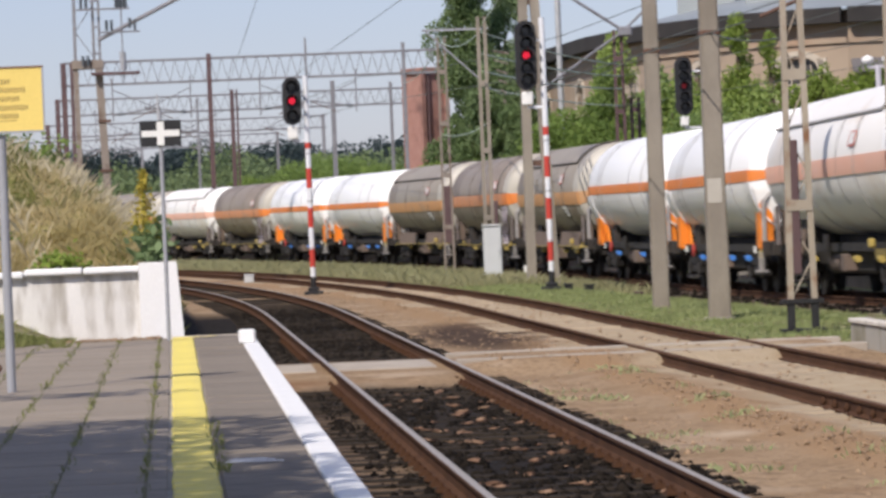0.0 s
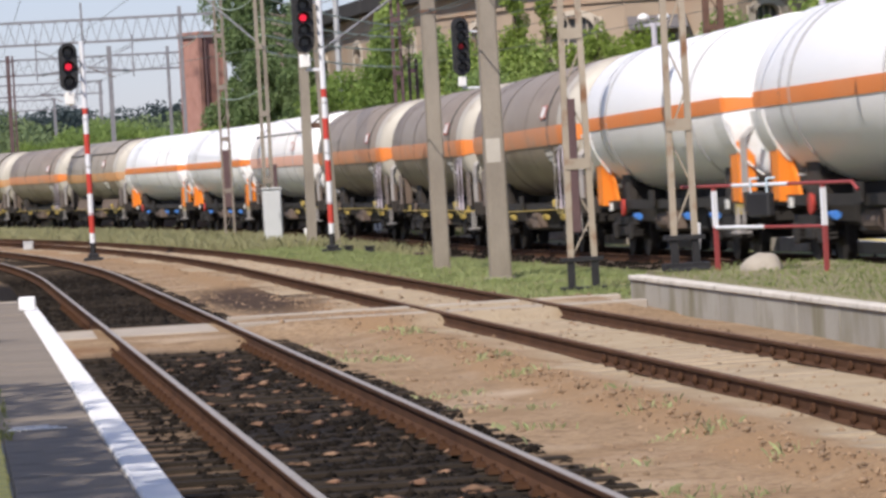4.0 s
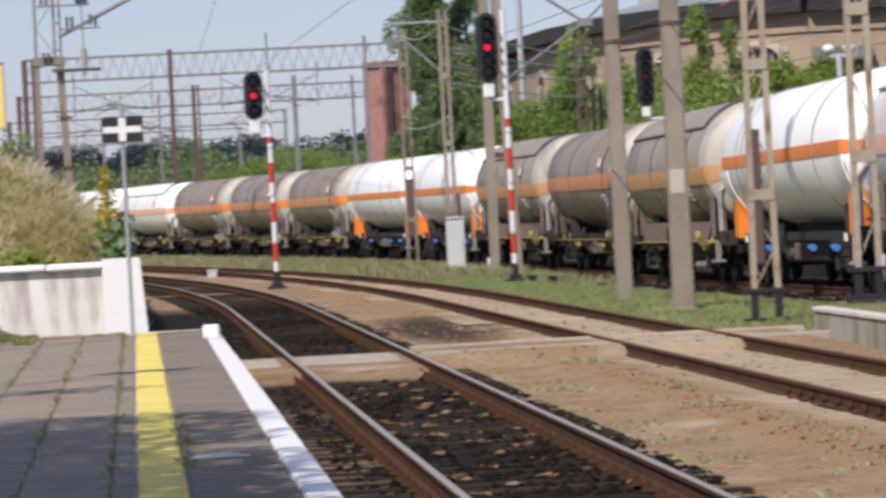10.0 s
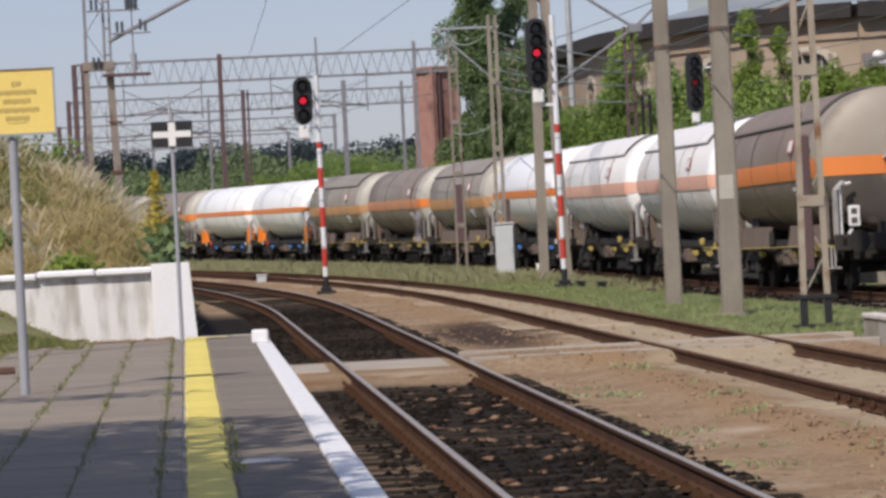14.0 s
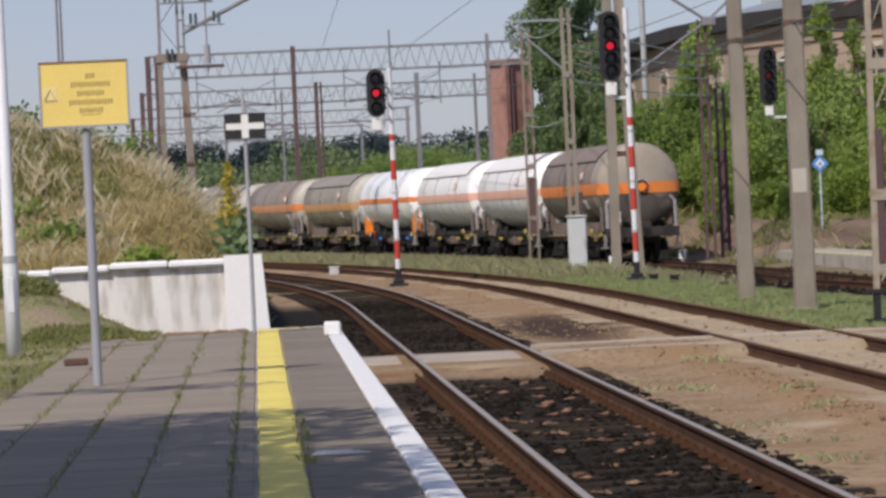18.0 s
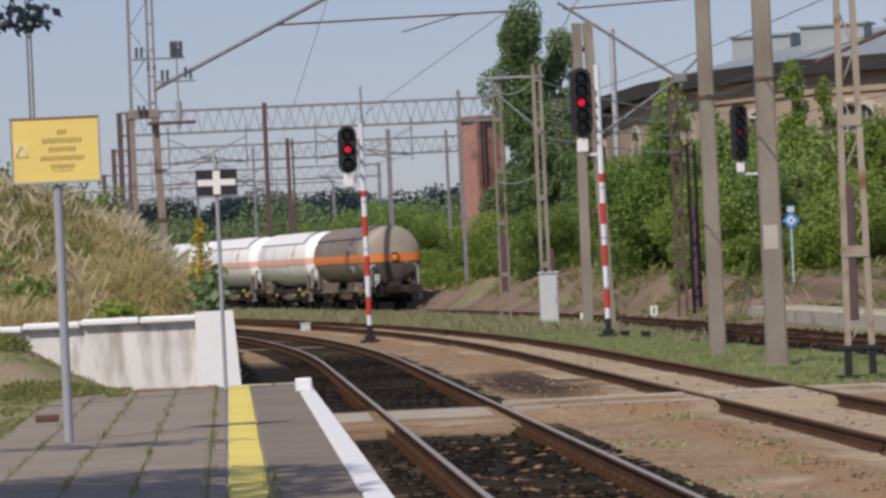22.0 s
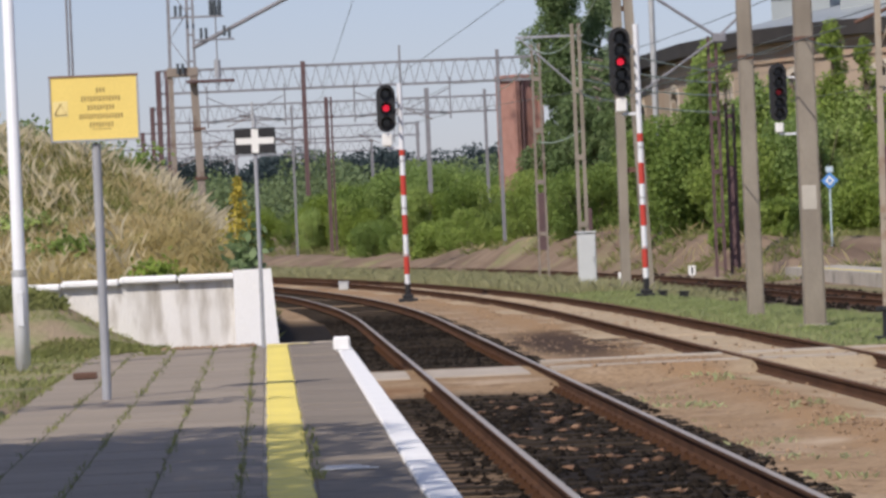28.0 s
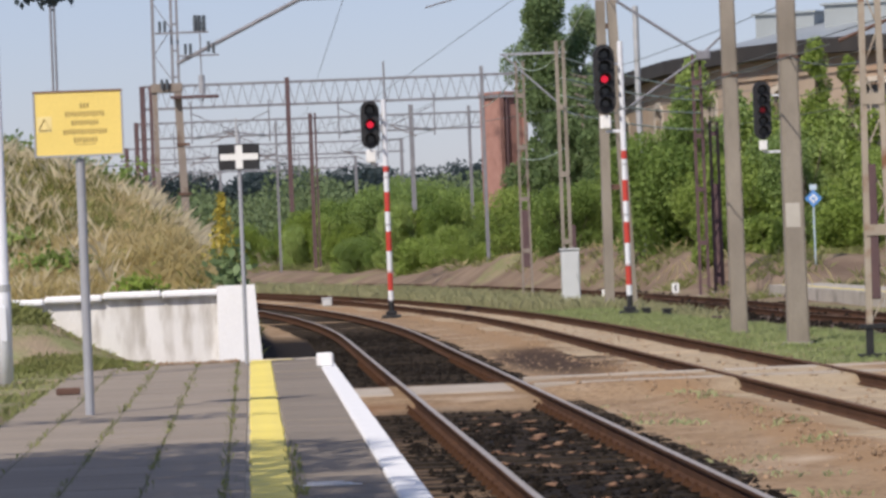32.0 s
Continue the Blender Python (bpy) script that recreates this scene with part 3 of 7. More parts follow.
    far_y = ramp(sep.outputs["Y"], 51.0, 53.0)
    col = mix(math_node("MULTIPLY", ramp(u2w, 7.5, 8.1), far_y), col, grass)
    col = mix(math_node("MULTIPLY", ramp(u3w, 12.0, 12.9), math_node("SUBTRACT", 1.0, ramp(u3w, 16.2, 17.2))), col, (0.12, 0.09, 0.07))
    col = mix(ramp(uw, 18.0, 19.4), col, mix(ramp(tex(0.3), 0.56, 0.72), earth, grass))
    left = math_node("MULTIPLY", ramp(uw, -0.4, -0.9), ramp(sep.outputs["Y"], 52.5, 53.5))
    col = mix(left, col, dry)
    verge = math_node("MULTIPLY", ramp(uw, -1.2, -1.8), ramp(sep.outputs["Y"], 53.5, 52.5))
    col = mix(verge, col, mix(ramp(tex(1.1), 0.4, 0.6), grass, (0.30, 0.235, 0.16)))
    l.new(col, b.inputs["Base Color"])
    bp = n.new("ShaderNodeBump")
    bp.inputs["Strength"].default_value = 0.6
    bp.inputs["Distance"].default_value = 0.06
    l.new(tex(16.0, 3.0), bp.inputs["Height"])
    l.new(bp.outputs["Normal"], b.inputs["Normal"])
    return m


me = mesh_from(verts.tolist(), quads.tolist(), "ground")
me.materials.append(ground_material())
smooth(me)
tagged(new("ground", me), "sandy trackside ground with ballast, grass strips and a dry bank", "ground", kind="structure")

# ---------------------------------------------------------------- platform with the camera on it
PZ = 0.29
platform = put("platform", boxes((-2.22, 0.96, -12, 50.9, -0.6, PZ - 0.018)), "concrete")
tagged(platform, "low concrete station platform with paving slabs, yellow line and white edge", "platform", kind="structure")


def slab_mesh(w, d, h, gap=0.012, bevel=0.012):
    return mesh_of(boxes((gap / 2, w - gap / 2, gap / 2, d - gap / 2, -h, 0), bevel=bevel))


def mesh_of(bm):
    me = bpy.data.meshes.new("piece")
    bm.normal_update()
    bm.to_mesh(me)
    bm.free()
    return me


# ---------------------------------------------------------------- tracks
RAIL = [(-0.062, -0.149), (0.062, -0.149), (0.062, -0.139), (0.009, -0.122), (0.008, -0.042), (0.031, -0.028), (0.033, -0.006),
        (0.028, 0.0), (-0.028, 0.0), (-0.033, -0.006), (-0.031, -0.028), (-0.008, -0.042), (-0.009, -0.122), (-0.062, -0.139)]


def build_track(name, label, track, s0, s1, head, height=None):
    root = new(name)
    tagged(root, label, "railway track", kind="structure")
    steps = [s0] + [v for v in (30.0, 54.0, 60.0, 66.0, 76.0, 86.0, 98.0) if v < track[1] - 1] + list(np.arange(track[1], s1, 3.0))
    for off in (-HALF_GAUGE, HALF_GAUGE):
        v, f = sweep(RAIL, track, steps, off, height)
        me = mesh_from(v, f)
        me.materials.append(M["rail_side"])
        me.materials.append(M[head])
        n = len(RAIL)
        for i, p in enumerate(me.polygons):
            if i % n == 7:
                p.material_index = 1
        part("rail", me, None, root)
    return root


track_1 = build_track("track_1", "platform railway track with polished rails on an oily bed", TRACK_1, -30, 330, "rail_head")
track_2 = build_track("track_2", "rusty railway track with dull rails on sandy ballast", TRACK_2, -30, 330, "rail_head_dull")
track_3 = build_track("track_3", "goods railway track on dark ballast behind the poles", TRACK_3, -60, 420, "rail_head_dull", goods_z)
# ---------------------------------------------------------------- the goods train
LW = 17.295                     # pitch of the wagons
TANK_R, TANK_Z = 1.47, 2.72     # tank radius and height of its axis above the rail


def tank_profile(half, r, dish=0.42):
    """Half profile of a tank with dished ends, along its axis."""
    pts = []
    for k in range(0, 9):
        a = math.pi / 2 * k / 8
        pts.append((max(0.004, r * math.sin(a)), -half - dish * math.cos(a)))
    return pts + [(rr, -y) for rr, y in reversed(pts)]


def arc_strip(r, a0, a1, y0, y1, seg=14, thick=0.012):
    """A curved plate on a cylinder about Y, from angle a0 to a1 (0 is +x, 90 is up)."""
    verts, faces = [], []
    for i in range(seg + 1):
        a = radians(a0 + (a1 - a0) * i / seg)
        for rr, y in ((r, y0), (r, y1), (r + thick, y1), (r + thick, y0)):
            verts.append((rr * math.cos(a), y, rr * math.sin(a)))
    for i in range(seg):
        for k in range(4):
            k2 = (k + 1) % 4
            faces.append((i * 4 + k, i * 4 + k2, i * 4 + 4 + k2, i * 4 + 4 + k))
    faces += [(3, 2, 1, 0), tuple(seg * 4 + k for k in range(4))]
    return mesh_from(verts, faces)


def cap_band(half, a0, a1):
    """The stripe carried on over the dished tail end, from the rim a little way towards its middle."""
    verts, faces = [], []
    n = 6
    for k in range(n):
        f = math.pi / 2 * (1 - 0.11 * k)
        for i in range(5):
            a = radians(a0 + (a1 - a0) * i / 4)
            r = TANK_R * 1.003 * math.sin(f)
            verts.append((r * math.cos(a), -half - 0.42 * math.cos(f) - 0.02, r * math.sin(a)))
    for k in range(n - 1):
        for i in range(4):
            faces.append((k * 5 + i, k * 5 + i + 1, k * 5 + 6 + i, k * 5 + 5 + i))
    return smooth(mesh_from(verts, faces))


def tank_mesh(half):
    v, f = lathe(tank_profile(half, TANK_R), 40, "Y")
    return smooth(mesh_from(v, f))


def wheelset_mesh():
    bm = bmesh.new()
    for sx in (-HALF_GAUGE, HALF_GAUGE):
        rod(bm, (sx - 0.065, 0, 0), (sx + 0.065, 0, 0), 0.45, seg=20)
        rod(bm, (sx - 0.09 * np.sign(sx), 0, 0), (sx - 0.065 * np.sign(sx), 0, 0), 0.48, seg=20)
    rod(bm, (-0.98, 0, 0), (0.98, 0, 0), 0.08, seg=8)
    return mesh_of(bm)


def bogie_parts(parent, y):
    """One two-axle bogie: side frames with axle boxes and springs, a bolster and two wheelsets."""
    bm = bmesh.new()
    for sx in (-1.0, 1.0):
        box(bm, sx - 0.06, sx + 0.06, -1.25, 1.25, 0.62, 0.80, bevel=0.02)
        for wy in (-0.9, 0.9):
            box(bm, sx - 0.13, sx + 0.13, wy - 0.16, wy + 0.16, 0.34, 0.66, bevel=0.03)
            for k in range(4):
                box(bm, sx - 0.1, sx + 0.1, wy - 0.28, wy - 0.18, 0.42 + 0.07 * k, 0.46 + 0.07 * k)
                box(bm, sx - 0.1, sx + 0.1, wy + 0.18, wy + 0.28, 0.42 + 0.07 * k, 0.46 + 0.07 * k)
        box(bm, sx - 0.09, sx + 0.09, -0.32, 0.32, 0.40, 0.60, bevel=0.03)
    box(bm, -1.0, 1.0, -0.2, 0.2, 0.66, 0.86, bevel=0.02)
    fr = part("bogie", mesh_of(bm), "bogie", parent, m=pose(0, y, 0))
    for wy in (-0.9, 0.9):
        part("wheelset", WHEELSET, "bogie", fr, m=pose(0, wy, 0.46))
    return fr


WHEELSET = wheelset_mesh()


def tank_wagon(kind):
    """A four-axle tank wagon; it runs towards +y, and its origin lies on the rail at its middle."""
    root = new("tank_wagon")
    half = (LW - 1.9) / 2 - 0.42
    hl = (LW - 1.3) / 2
    paint = {"white": "tank_white", "grey": "tank_grey", "plain": "tank_brown", "light": "tank_light", "tail": "tank_tail"}[kind]
    tail, plain = kind == "tail", kind == "plain"
    kind = "grey" if tail or plain else kind
    up = pose(0, 0, TANK_Z)
    part("tank", tank_mesh(half), paint, root, m=up)
    # stripe along both sides
    st = {"white": "stripe", "grey": "stripe" if tail else "stripe_dirty" if plain else "stripe_dull", "light": "stripe_faded"}[kind]
    w = {"white": 5.0, "grey": 8.0, "light": 7.0}[kind]
    mid = {"white": -1.5, "grey": -5.0 if plain or tail else -9.0, "light": -4.0}[kind]
    for a in (mid, 180 - mid):
        part("stripe", arc_strip(TANK_R + 0.004, a - w, a + w, -half - 0.02, half + 0.02), st, root, m=up)
    bands = [-half + 2.2, -half + 2.35, half * 0.3] if plain else [-half * 0.52, half * 0.3] if kind != "white" else [-half * 0.6, half * 0.62]
    for y in bands:
        part("band", arc_strip(TANK_R + 0.012, -80, 260, y - 0.035, y + 0.035, 32, 0.012), "band_pale" if kind in ("white", "light") else "band", root, m=up)
    # thin dark arcs painted for the overhead wires' shadows and reflections on the tank
    for y in (-half * 0.25, half * 0.72):
        part("cable", arc_strip(TANK_R + 0.012, 100, 215, y - 0.01, y + 0.01, 20, 0.008), "band", root, m=up)
    if kind != "white" and not plain:
        # sun shield over the upper half, clear of the tail end
        part("sun_shield", arc_strip(TANK_R + 0.022, 37, 143, -half + 1.5, half - 0.1, 24, 0.02), paint, root, m=up)
        for a in (36.2, 143.8):
            part("shield_rim", arc_strip(TANK_R + 0.02, a - 0.8, a + 0.8, -half + 1.5, half - 0.1, 3, 0.045), "band" if kind == "grey" else "band_pale", root, m=up)
        part("shield_end", arc_strip(TANK_R + 0.02, 37, 143, -half + 1.44, -half + 1.52, 24, 0.045), "band", root, m=up)
    # the tail end of the grimy tanks is clean
    if kind != "white" and not tail:
        prof = [(r * 1.003, y - 0.004) for r, y in tank_profile(half, TANK_R)[:9]]
        v, f = lathe(prof + [(TANK_R * 1.003, -half + (0.9 if kind == "grey" else 0.5))], 40, "Y")
        part("tank_end", smooth(mesh_from(v, f)), "tank_end" if kind == "grey" else "tank_white", root, "clean pale tank end", m=up)
        y1 = -half + (0.9 if kind == "grey" else 0.5)
        for a in (mid, 180 - mid):
            part("bright_stripe", arc_strip(TANK_R + 0.019, a - w, a + w, -half - 0.02, y1, 14, 0.004), "stripe" if plain else st, root, "cleaner end of the stripe", m=up)
            part("cap_stripe", cap_band(half, a - w, a + w), "stripe" if plain else st, root, m=up)
    if kind == "white":
        for a in (mid, 180 - mid):
            part("cap_stripe", cap_band(half, a - w, a + w), st, root, m=up)
    # underframe
    part("underframe", boxes((-0.3, 0.3, -hl, hl, 0.85, 1.42)), "underframe", root)
    for y in (-hl, hl - 0.16):
        part("headstock", boxes((-1.3, 1.3, y, y + 0.16, 0.86, 1.2), bevel=0.02), "underframe", root)
    for sx in (-1, 1):
        part("sole_bar", boxes((sx * 1.1 - 0.05, sx * 1.1 + 0.05, -hl, hl, 0.95, 1.12)), "bogie", root)
    part("brake_gear", boxes((-0.95, 0.95, -half * 0.38, half * 0.34, 0.5, 1.05), (-0.8, 0.8, -half * 0.95, -half * 0.45, 0.62, 1.0), (-0.8, 0.8, half * 0.45, half * 0.95, 0.62, 1.0), bevel=0.06), "bogie", root)
    if kind != "white" and not plain:
        for sx in (-1, 1):
            for y0, y1 in ((hl - 6.4, hl - 2.2), (-hl + 2.4, -hl + 6.6)) if kind == "grey" else ((hl - 3.9, hl - 2.4),):
                v = [(sx * 1.18, y0, 1.42), (sx * 1.18, y1, 1.42), (sx * 1.28, y1, 0.92), (sx * 1.28, y0, 0.92)]
                v += [(x - sx * 0.05, y, z) for x, y, z in v]
                part("apron", mesh_from(v, [(0, 1, 2, 3), (7, 6, 5, 4), (0, 4, 5, 1), (1, 5, 6, 2), (2, 6, 7, 3), (3, 7, 4, 0)]), "sole_bar", root, "brown sheet apron")
    for y in (-half + 1.9, half - 1.9):
        bogie_parts(root, y)
        for sx in (-1, 1):
            part("saddle", boxes((sx * 0.92 - 0.06, sx * 0.92 + 0.06, y - 0.5, y + 0.5, 1.1, 1.85)), "underframe", root)
        part("cross_bearer", boxes((-1.0, 1.0, y - 0.45, y + 0.45, 1.1, 1.46)), "underframe", root)
    # end supports
    for y, s in ((-half + 0.25, -1), (half - 0.25, 1)):
        for sx in (-1, 1):
            if kind == "white":
                part("skirt", arc_strip(TANK_R + 0.02, 270 + sx * 34, 270 + sx * 82, y - 0.5, y + 0.5, 10, 0.03), paint, root, m=up)
                sup = part("end_support", boxes((sx * 1.12 - 0.12, sx * 1.12 + 0.12, y - 0.38, y + 0.38, 1.02, 2.02), bevel=0.03), "orange_steel", root, "bright orange steel end support")
                part("stiffener", boxes((sx * 1.12 - 0.15, sx * 1.12 + 0.15, y - 0.42, y - 0.385, 1.02, 2.06)), "orange_steel", sup)
                v = [(sx * 1.1, y - s * 0.38, 1.95), (sx * 1.1, y - s * 0.38, 1.05), (sx * 1.05, y - s * 0.95, 1.1), (sx * 1.05, y - s * 0.6, 1.5)]
                v += [(x_ - sx * 0.05, y_, z_) for x_, y_, z_ in v]
                part("gusset", mesh_from(v, [(0, 1, 2, 3), (7, 6, 5, 4), (0, 4, 5, 1), (1, 5, 6, 2), (2, 6, 7, 3), (3, 7, 4, 0)]), "orange_steel", root, "orange gusset plate")
                part("bracket", boxes((sx * 0.6 - 0.05, sx * 0.6 + 0.05, y - 0.2, y + 0.2, 1.2, 1.75)), "orange_steel", root)
            else:
                part("end_support", boxes((sx * 1.1 - 0.1, sx * 1.1 + 0.1, y - 0.2, y + 0.2, 1.1, 1.9), bevel=0.02), "sole_bar", root)
                bm = boxes((sx * 1.3 - 0.015, sx * 1.3 + 0.015, y - 0.27, y + 0.27, 1.1, 1.95), bevel=0.01)
                part("notice_board", bm, "notice", root, "rust-stained notice board at the wagon end")
    # handrails at the tail end
    for sx in (-1, 1):
        for dy in (0.12, 0.42):
            bm = bmesh.new()
            pts = [(sx * 1.22, -hl + dy, 1.1), (sx * 1.22, -hl + dy, 2.1), (sx * 1.05, -hl + dy, 2.28)]
            for a, b in zip(pts[:-1], pts[1:]):
                rod(bm, a, b, 0.03, seg=8)
            part("handrail", bm, "pale_pipe", root)
        part("footstep", boxes((sx * 1.3 - 0.12, sx * 1.3 + 0.12, -hl + 0.1, -hl + 0.6, 0.5, 0.54), (sx * 1.3 - 0.02, sx * 1.3 + 0.02, -hl + 0.1, -hl + 0.14, 0.5, 0.95), (sx * 1.3 - 0.02, sx * 1.3 + 0.02, -hl + 0.56, -hl + 0.6, 0.5, 0.95)), "pale_pipe", root)
    # buffers and coupling
    for y, s in ((-hl, -1), (hl, 1)):
        for sx in (-0.875, 0.875):
            bm = rods(((sx, y, 1.05), (sx, y + s * 0.42, 1.05), 0.11), seg=12)
            rod(bm, (sx, y + s * 0.42, 1.05), (sx, y + s * 0.47, 1.05), 0.23, seg=16)
            part("buffer", bm, "bogie", root)
        part("coupling", boxes((-0.06, 0.06, min(y, y + s * 0.5), max(y, y + s * 0.5), 0.9, 1.02)), "bogie", root)
    # brake gear, valves and data panels
    gear = "blue_steel" if kind == "white" else "yellow_steel"
    for k, y in enumerate((-half * 0.66, -half * 0.3, half * 0.42)):
        bm = rods(((-1.16, y, 0.80), (-1.16, y + 0.22, 0.80), 0.07), seg=12)
        box(bm, -1.2, -1.12, y + 0.2, y + 0.5, 0.8, 0.86)
        part("brake_valve", bm, gear, root)
    if kind != "white":
        for k in range(3 if plain else 0):
            yy, zz = -hl + 1.2 + 0.62 * k, 2.2 - 0.05 * k
            part("valve_pipe", tube([(-1.44, yy, 1.0), (-1.44, yy, zz), (-1.43, yy - 0.06, zz + 0.12), (-1.40, yy - 0.2, zz + 0.2), (-1.36, yy - 0.45, zz + 0.2)], 0.032, 8), "lilac_pipe" if k < 2 else "pale_pipe", root)
        part("foot_board", boxes((-1.46, -1.2, -hl + 0.75, -hl + 2.3, 0.94, 0.98), (-1.47, -1.45, -hl + 0.75, -hl + 2.3, 0.88, 1.0)), "yellow_steel", root, "worn yellow foot board")
        for k in range(4):
            part("dark_mark", boxes((-1.474, -1.471, -hl + 0.8 + 0.4 * k, -hl + 0.98 + 0.4 * k, 0.885, 0.995)), "bogie", root)
        part("valve_box", boxes((-1.36, -1.24, -hl + 3.4, -hl + 3.65, 1.02, 1.2), bevel=0.03), "yellow_steel", root)
    else:
        for sx in (-1, 1):
            part("hose", rods(((sx * 1.2, -hl + 1.2, 1.0), (sx * 1.2, -hl + 1.2, 0.55), 0.03), ((sx * 1.2, -hl + 1.2, 0.55), (sx * 1.2, -hl + 1.7, 0.5), 0.03)), "pale_pipe", root)
        part("end_board", boxes((-1.28, -1.24, -hl + 0.2, -hl + 0.9, 0.82, 1.0)), "yellow_steel", root)
    part("air_tank", rods(((-0.9, half * 0.1, 0.72), (-0.9, half * 0.1 + 1.1, 0.72), 0.17), seg=12), "sole_bar", root)
    part("battery_box", boxes((-1.2, -0.95, -half * 0.12, -half * 0.02, 0.55, 0.9), bevel=0.02), "sole_bar", root)
    wheel = rods(((-1.24, half * 0.62, 0.98), (-1.2, half * 0.62, 0.98), 0.17), seg=14)
    part("hand_wheel", wheel, "red_steel" if kind == "white" else "sole_bar", root)
    for y in (-half * 0.82, half * 0.84):
        part("tag_plate", boxes((-1.19, -1.16, y, y + 0.22, 0.92, 1.08)), "sign_white" if kind == "white" else "yellow_steel", root)
    part("data_panel", boxes((-1.24, -1.20, 1.0, 1.5, 1.0, 1.3)), "bogie", root)
    yp = -half + (2.6 if plain else 3.4)
    if kind != "white":
        part("warning_plate", arc_strip(TANK_R + 0.03, 160, 169, yp, yp + 0.5, 4), "sign_white", root, "white plate with a red rim", m=up)
        part("plate_rim", arc_strip(TANK_R + 0.026, 158.6, 170.4, yp - 0.1, yp + 0.6, 4), "faded_red", root, m=up)
    if kind == "grey":
        part("letter_panel", arc_strip(TANK_R + 0.006, 196, 215, yp - 0.5, yp + 0.7, 5, 0.004), "band", root, "dark lettering panel", m=up)
        bm = bmesh.new()
        for k in range(3):
            me = arc_strip(TANK_R + 0.012, 199 + 5 * k, 202.5 + 5 * k, yp - 0.35 + 0.06 * k, yp + 0.55 - 0.1 * k, 2)
            bm.from_mesh(me)
        part("lettering", bm, "tank_light", root, m=up)
    if kind == "grey":
        part("brake_rod", rods(((-1.3, -hl + 1.2, 0.98), (-1.3, hl - 1.2, 0.92), 0.014), seg=6), "yellow_steel", root)
    return root


ORDER = "tail light light white grey plain grey white white plain plain plain light white white grey plain grey white white plain light grey plain white grey".split()
LABELS = {
    "white": "clean white four-axle tank wagon with an orange stripe and orange supports",
    "tail": "last grimy grey tank wagon with an orange stripe round its end",
    "grey": "grimy brown-grey four-axle tank wagon with a dirty orange stripe",
    "plain": "grimy brown four-axle tank wagon with pale ends and no sun shield",
    "light": "chalky off-white four-axle tank wagon with a faded orange stripe",
}
wagons = []
prototype = {}
for i, kind in enumerate(ORDER):
    if kind in prototype:
        w = copy_thing(prototype[kind], Matrix())
    else:
        w = prototype[kind] = tank_wagon(kind)
        tagged(w, LABELS[kind], "tank wagon", "wagons of the goods train")
    wagons.append(w)
# the stripe runs round the tail end of the last wagon, with its manhole
half0 = (LW - 1.9) / 2 - 0.42


def end_stripe():
    verts, faces = [], []
    seg = 22
    for s in range(-seg, seg + 1):
        x = TANK_R * math.sin(math.pi / 2 * s / seg)
        for z in (-0.32, 0.07):
            rad = min(TANK_R, math.hypot(x, z))
            a = math.asin(min(1, rad / (TANK_R + 0.004)))
            verts.append((x, -half0 - 0.42 * math.cos(a) - 0.02, z))
    for k in range(2 * seg):
        faces.append((2 * k, 2 * k + 2, 2 * k + 3, 2 * k + 1))
    return smooth(mesh_from(verts, faces))


part("end_stripe", end_stripe(), "stripe", wagons[0], "orange stripe round the tank end", m=pose(0, 0, TANK_Z))
bm = rods(((0.05, -half0 - 0.3, -0.1), (0.05, -half0 - 0.5, -0.1), 0.14), seg=16)
rod(bm, (0.05, -half0 - 0.5, -0.1), (0.05, -half0 - 0.53, -0.1), 0.2, seg=16)
lid = rods(((0.05, -half0 - 0.53, -0.1), (0.05, -half0 - 0.56, -0.1), 0.15), seg=16)
part("manhole_lid", lid, "orange_steel", wagons[0], "orange manhole lid", m=pose(0, 0, TANK_Z))
part("manhole", bm, "maroon", wagons[0], "dark red manhole flange on the tank end", m=pose(0, 0, TANK_Z))

# the last tank's dished end, paler than its sides: sunlit tone in the colour
v, f = lathe([(r * 1.002, y - 0.003) for r, y in tank_profile(half0, TANK_R)[:9]] + [(TANK_R * 1.002, -half0 + 1.35)], 40, "Y")
part("tank_end", smooth(mesh_from(v, f)), "tail_cap", wagons[0], "beige dished tank end", m=pose(0, 0, TANK_Z))
# tail plate on a white bracket, and the hood over the manhole
bracket = rods(((-1.12, -half0 - 0.5, 2.2), (-1.12, -half0 - 0.5, 1.0), 0.03), ((-1.12, -half0 - 0.5, 2.2), (-0.9, -half0 - 0.5, 2.24), 0.03), ((-1.12, -half0 - 0.5, 1.0), (-0.9, -half0 - 0.5, 1.3), 0.03), seg=8)
part("tail_bracket", bracket, "sign_white", wagons[0], "white steel bracket")
plate = part("tail_plate", boxes((-0.98, -0.74, -half0 - 0.56, -half0 - 0.53, 1.35, 1.78), bevel=0.02), "sign_white", wagons[0], "white tail plate with two dark squares")
for z_ in (1.41, 1.60):
    part("dark_square", boxes((-0.92, -0.80, -half0 - 0.566, -half0 - 0.561, z_, z_ + 0.12)), "tail_dark", plate)
part("manhole_hood", arc_strip(0.24, 20, 160, -half0 - 0.6, -half0 - 0.3, 12, 0.02), "band_pale", wagons[0], "pale hood over the manhole", m=pose(0.05, 0, TANK_Z - 0.1))

# darker lower half of the tail end
v, f = [], []
cap = tank_profile(half0, TANK_R + 0.005)[:9]
for k in range(29):
    a = radians(194 + 152 * k / 28)
    for r_, y_ in cap:
        v.append((r_ * math.cos(a), y_ - 0.008, r_ * math.sin(a)))
for k in range(28):
    for q in range(8):
        f.append((k * 9 + q, k * 9 + q + 1, k * 9 + 10 + q, k * 9 + 9 + q))
part("sooty_end", smooth(mesh_from(v, f)), "tail_dark", wagons[0], "darker lower half of the tank end", m=pose(0, 0, TANK_Z))


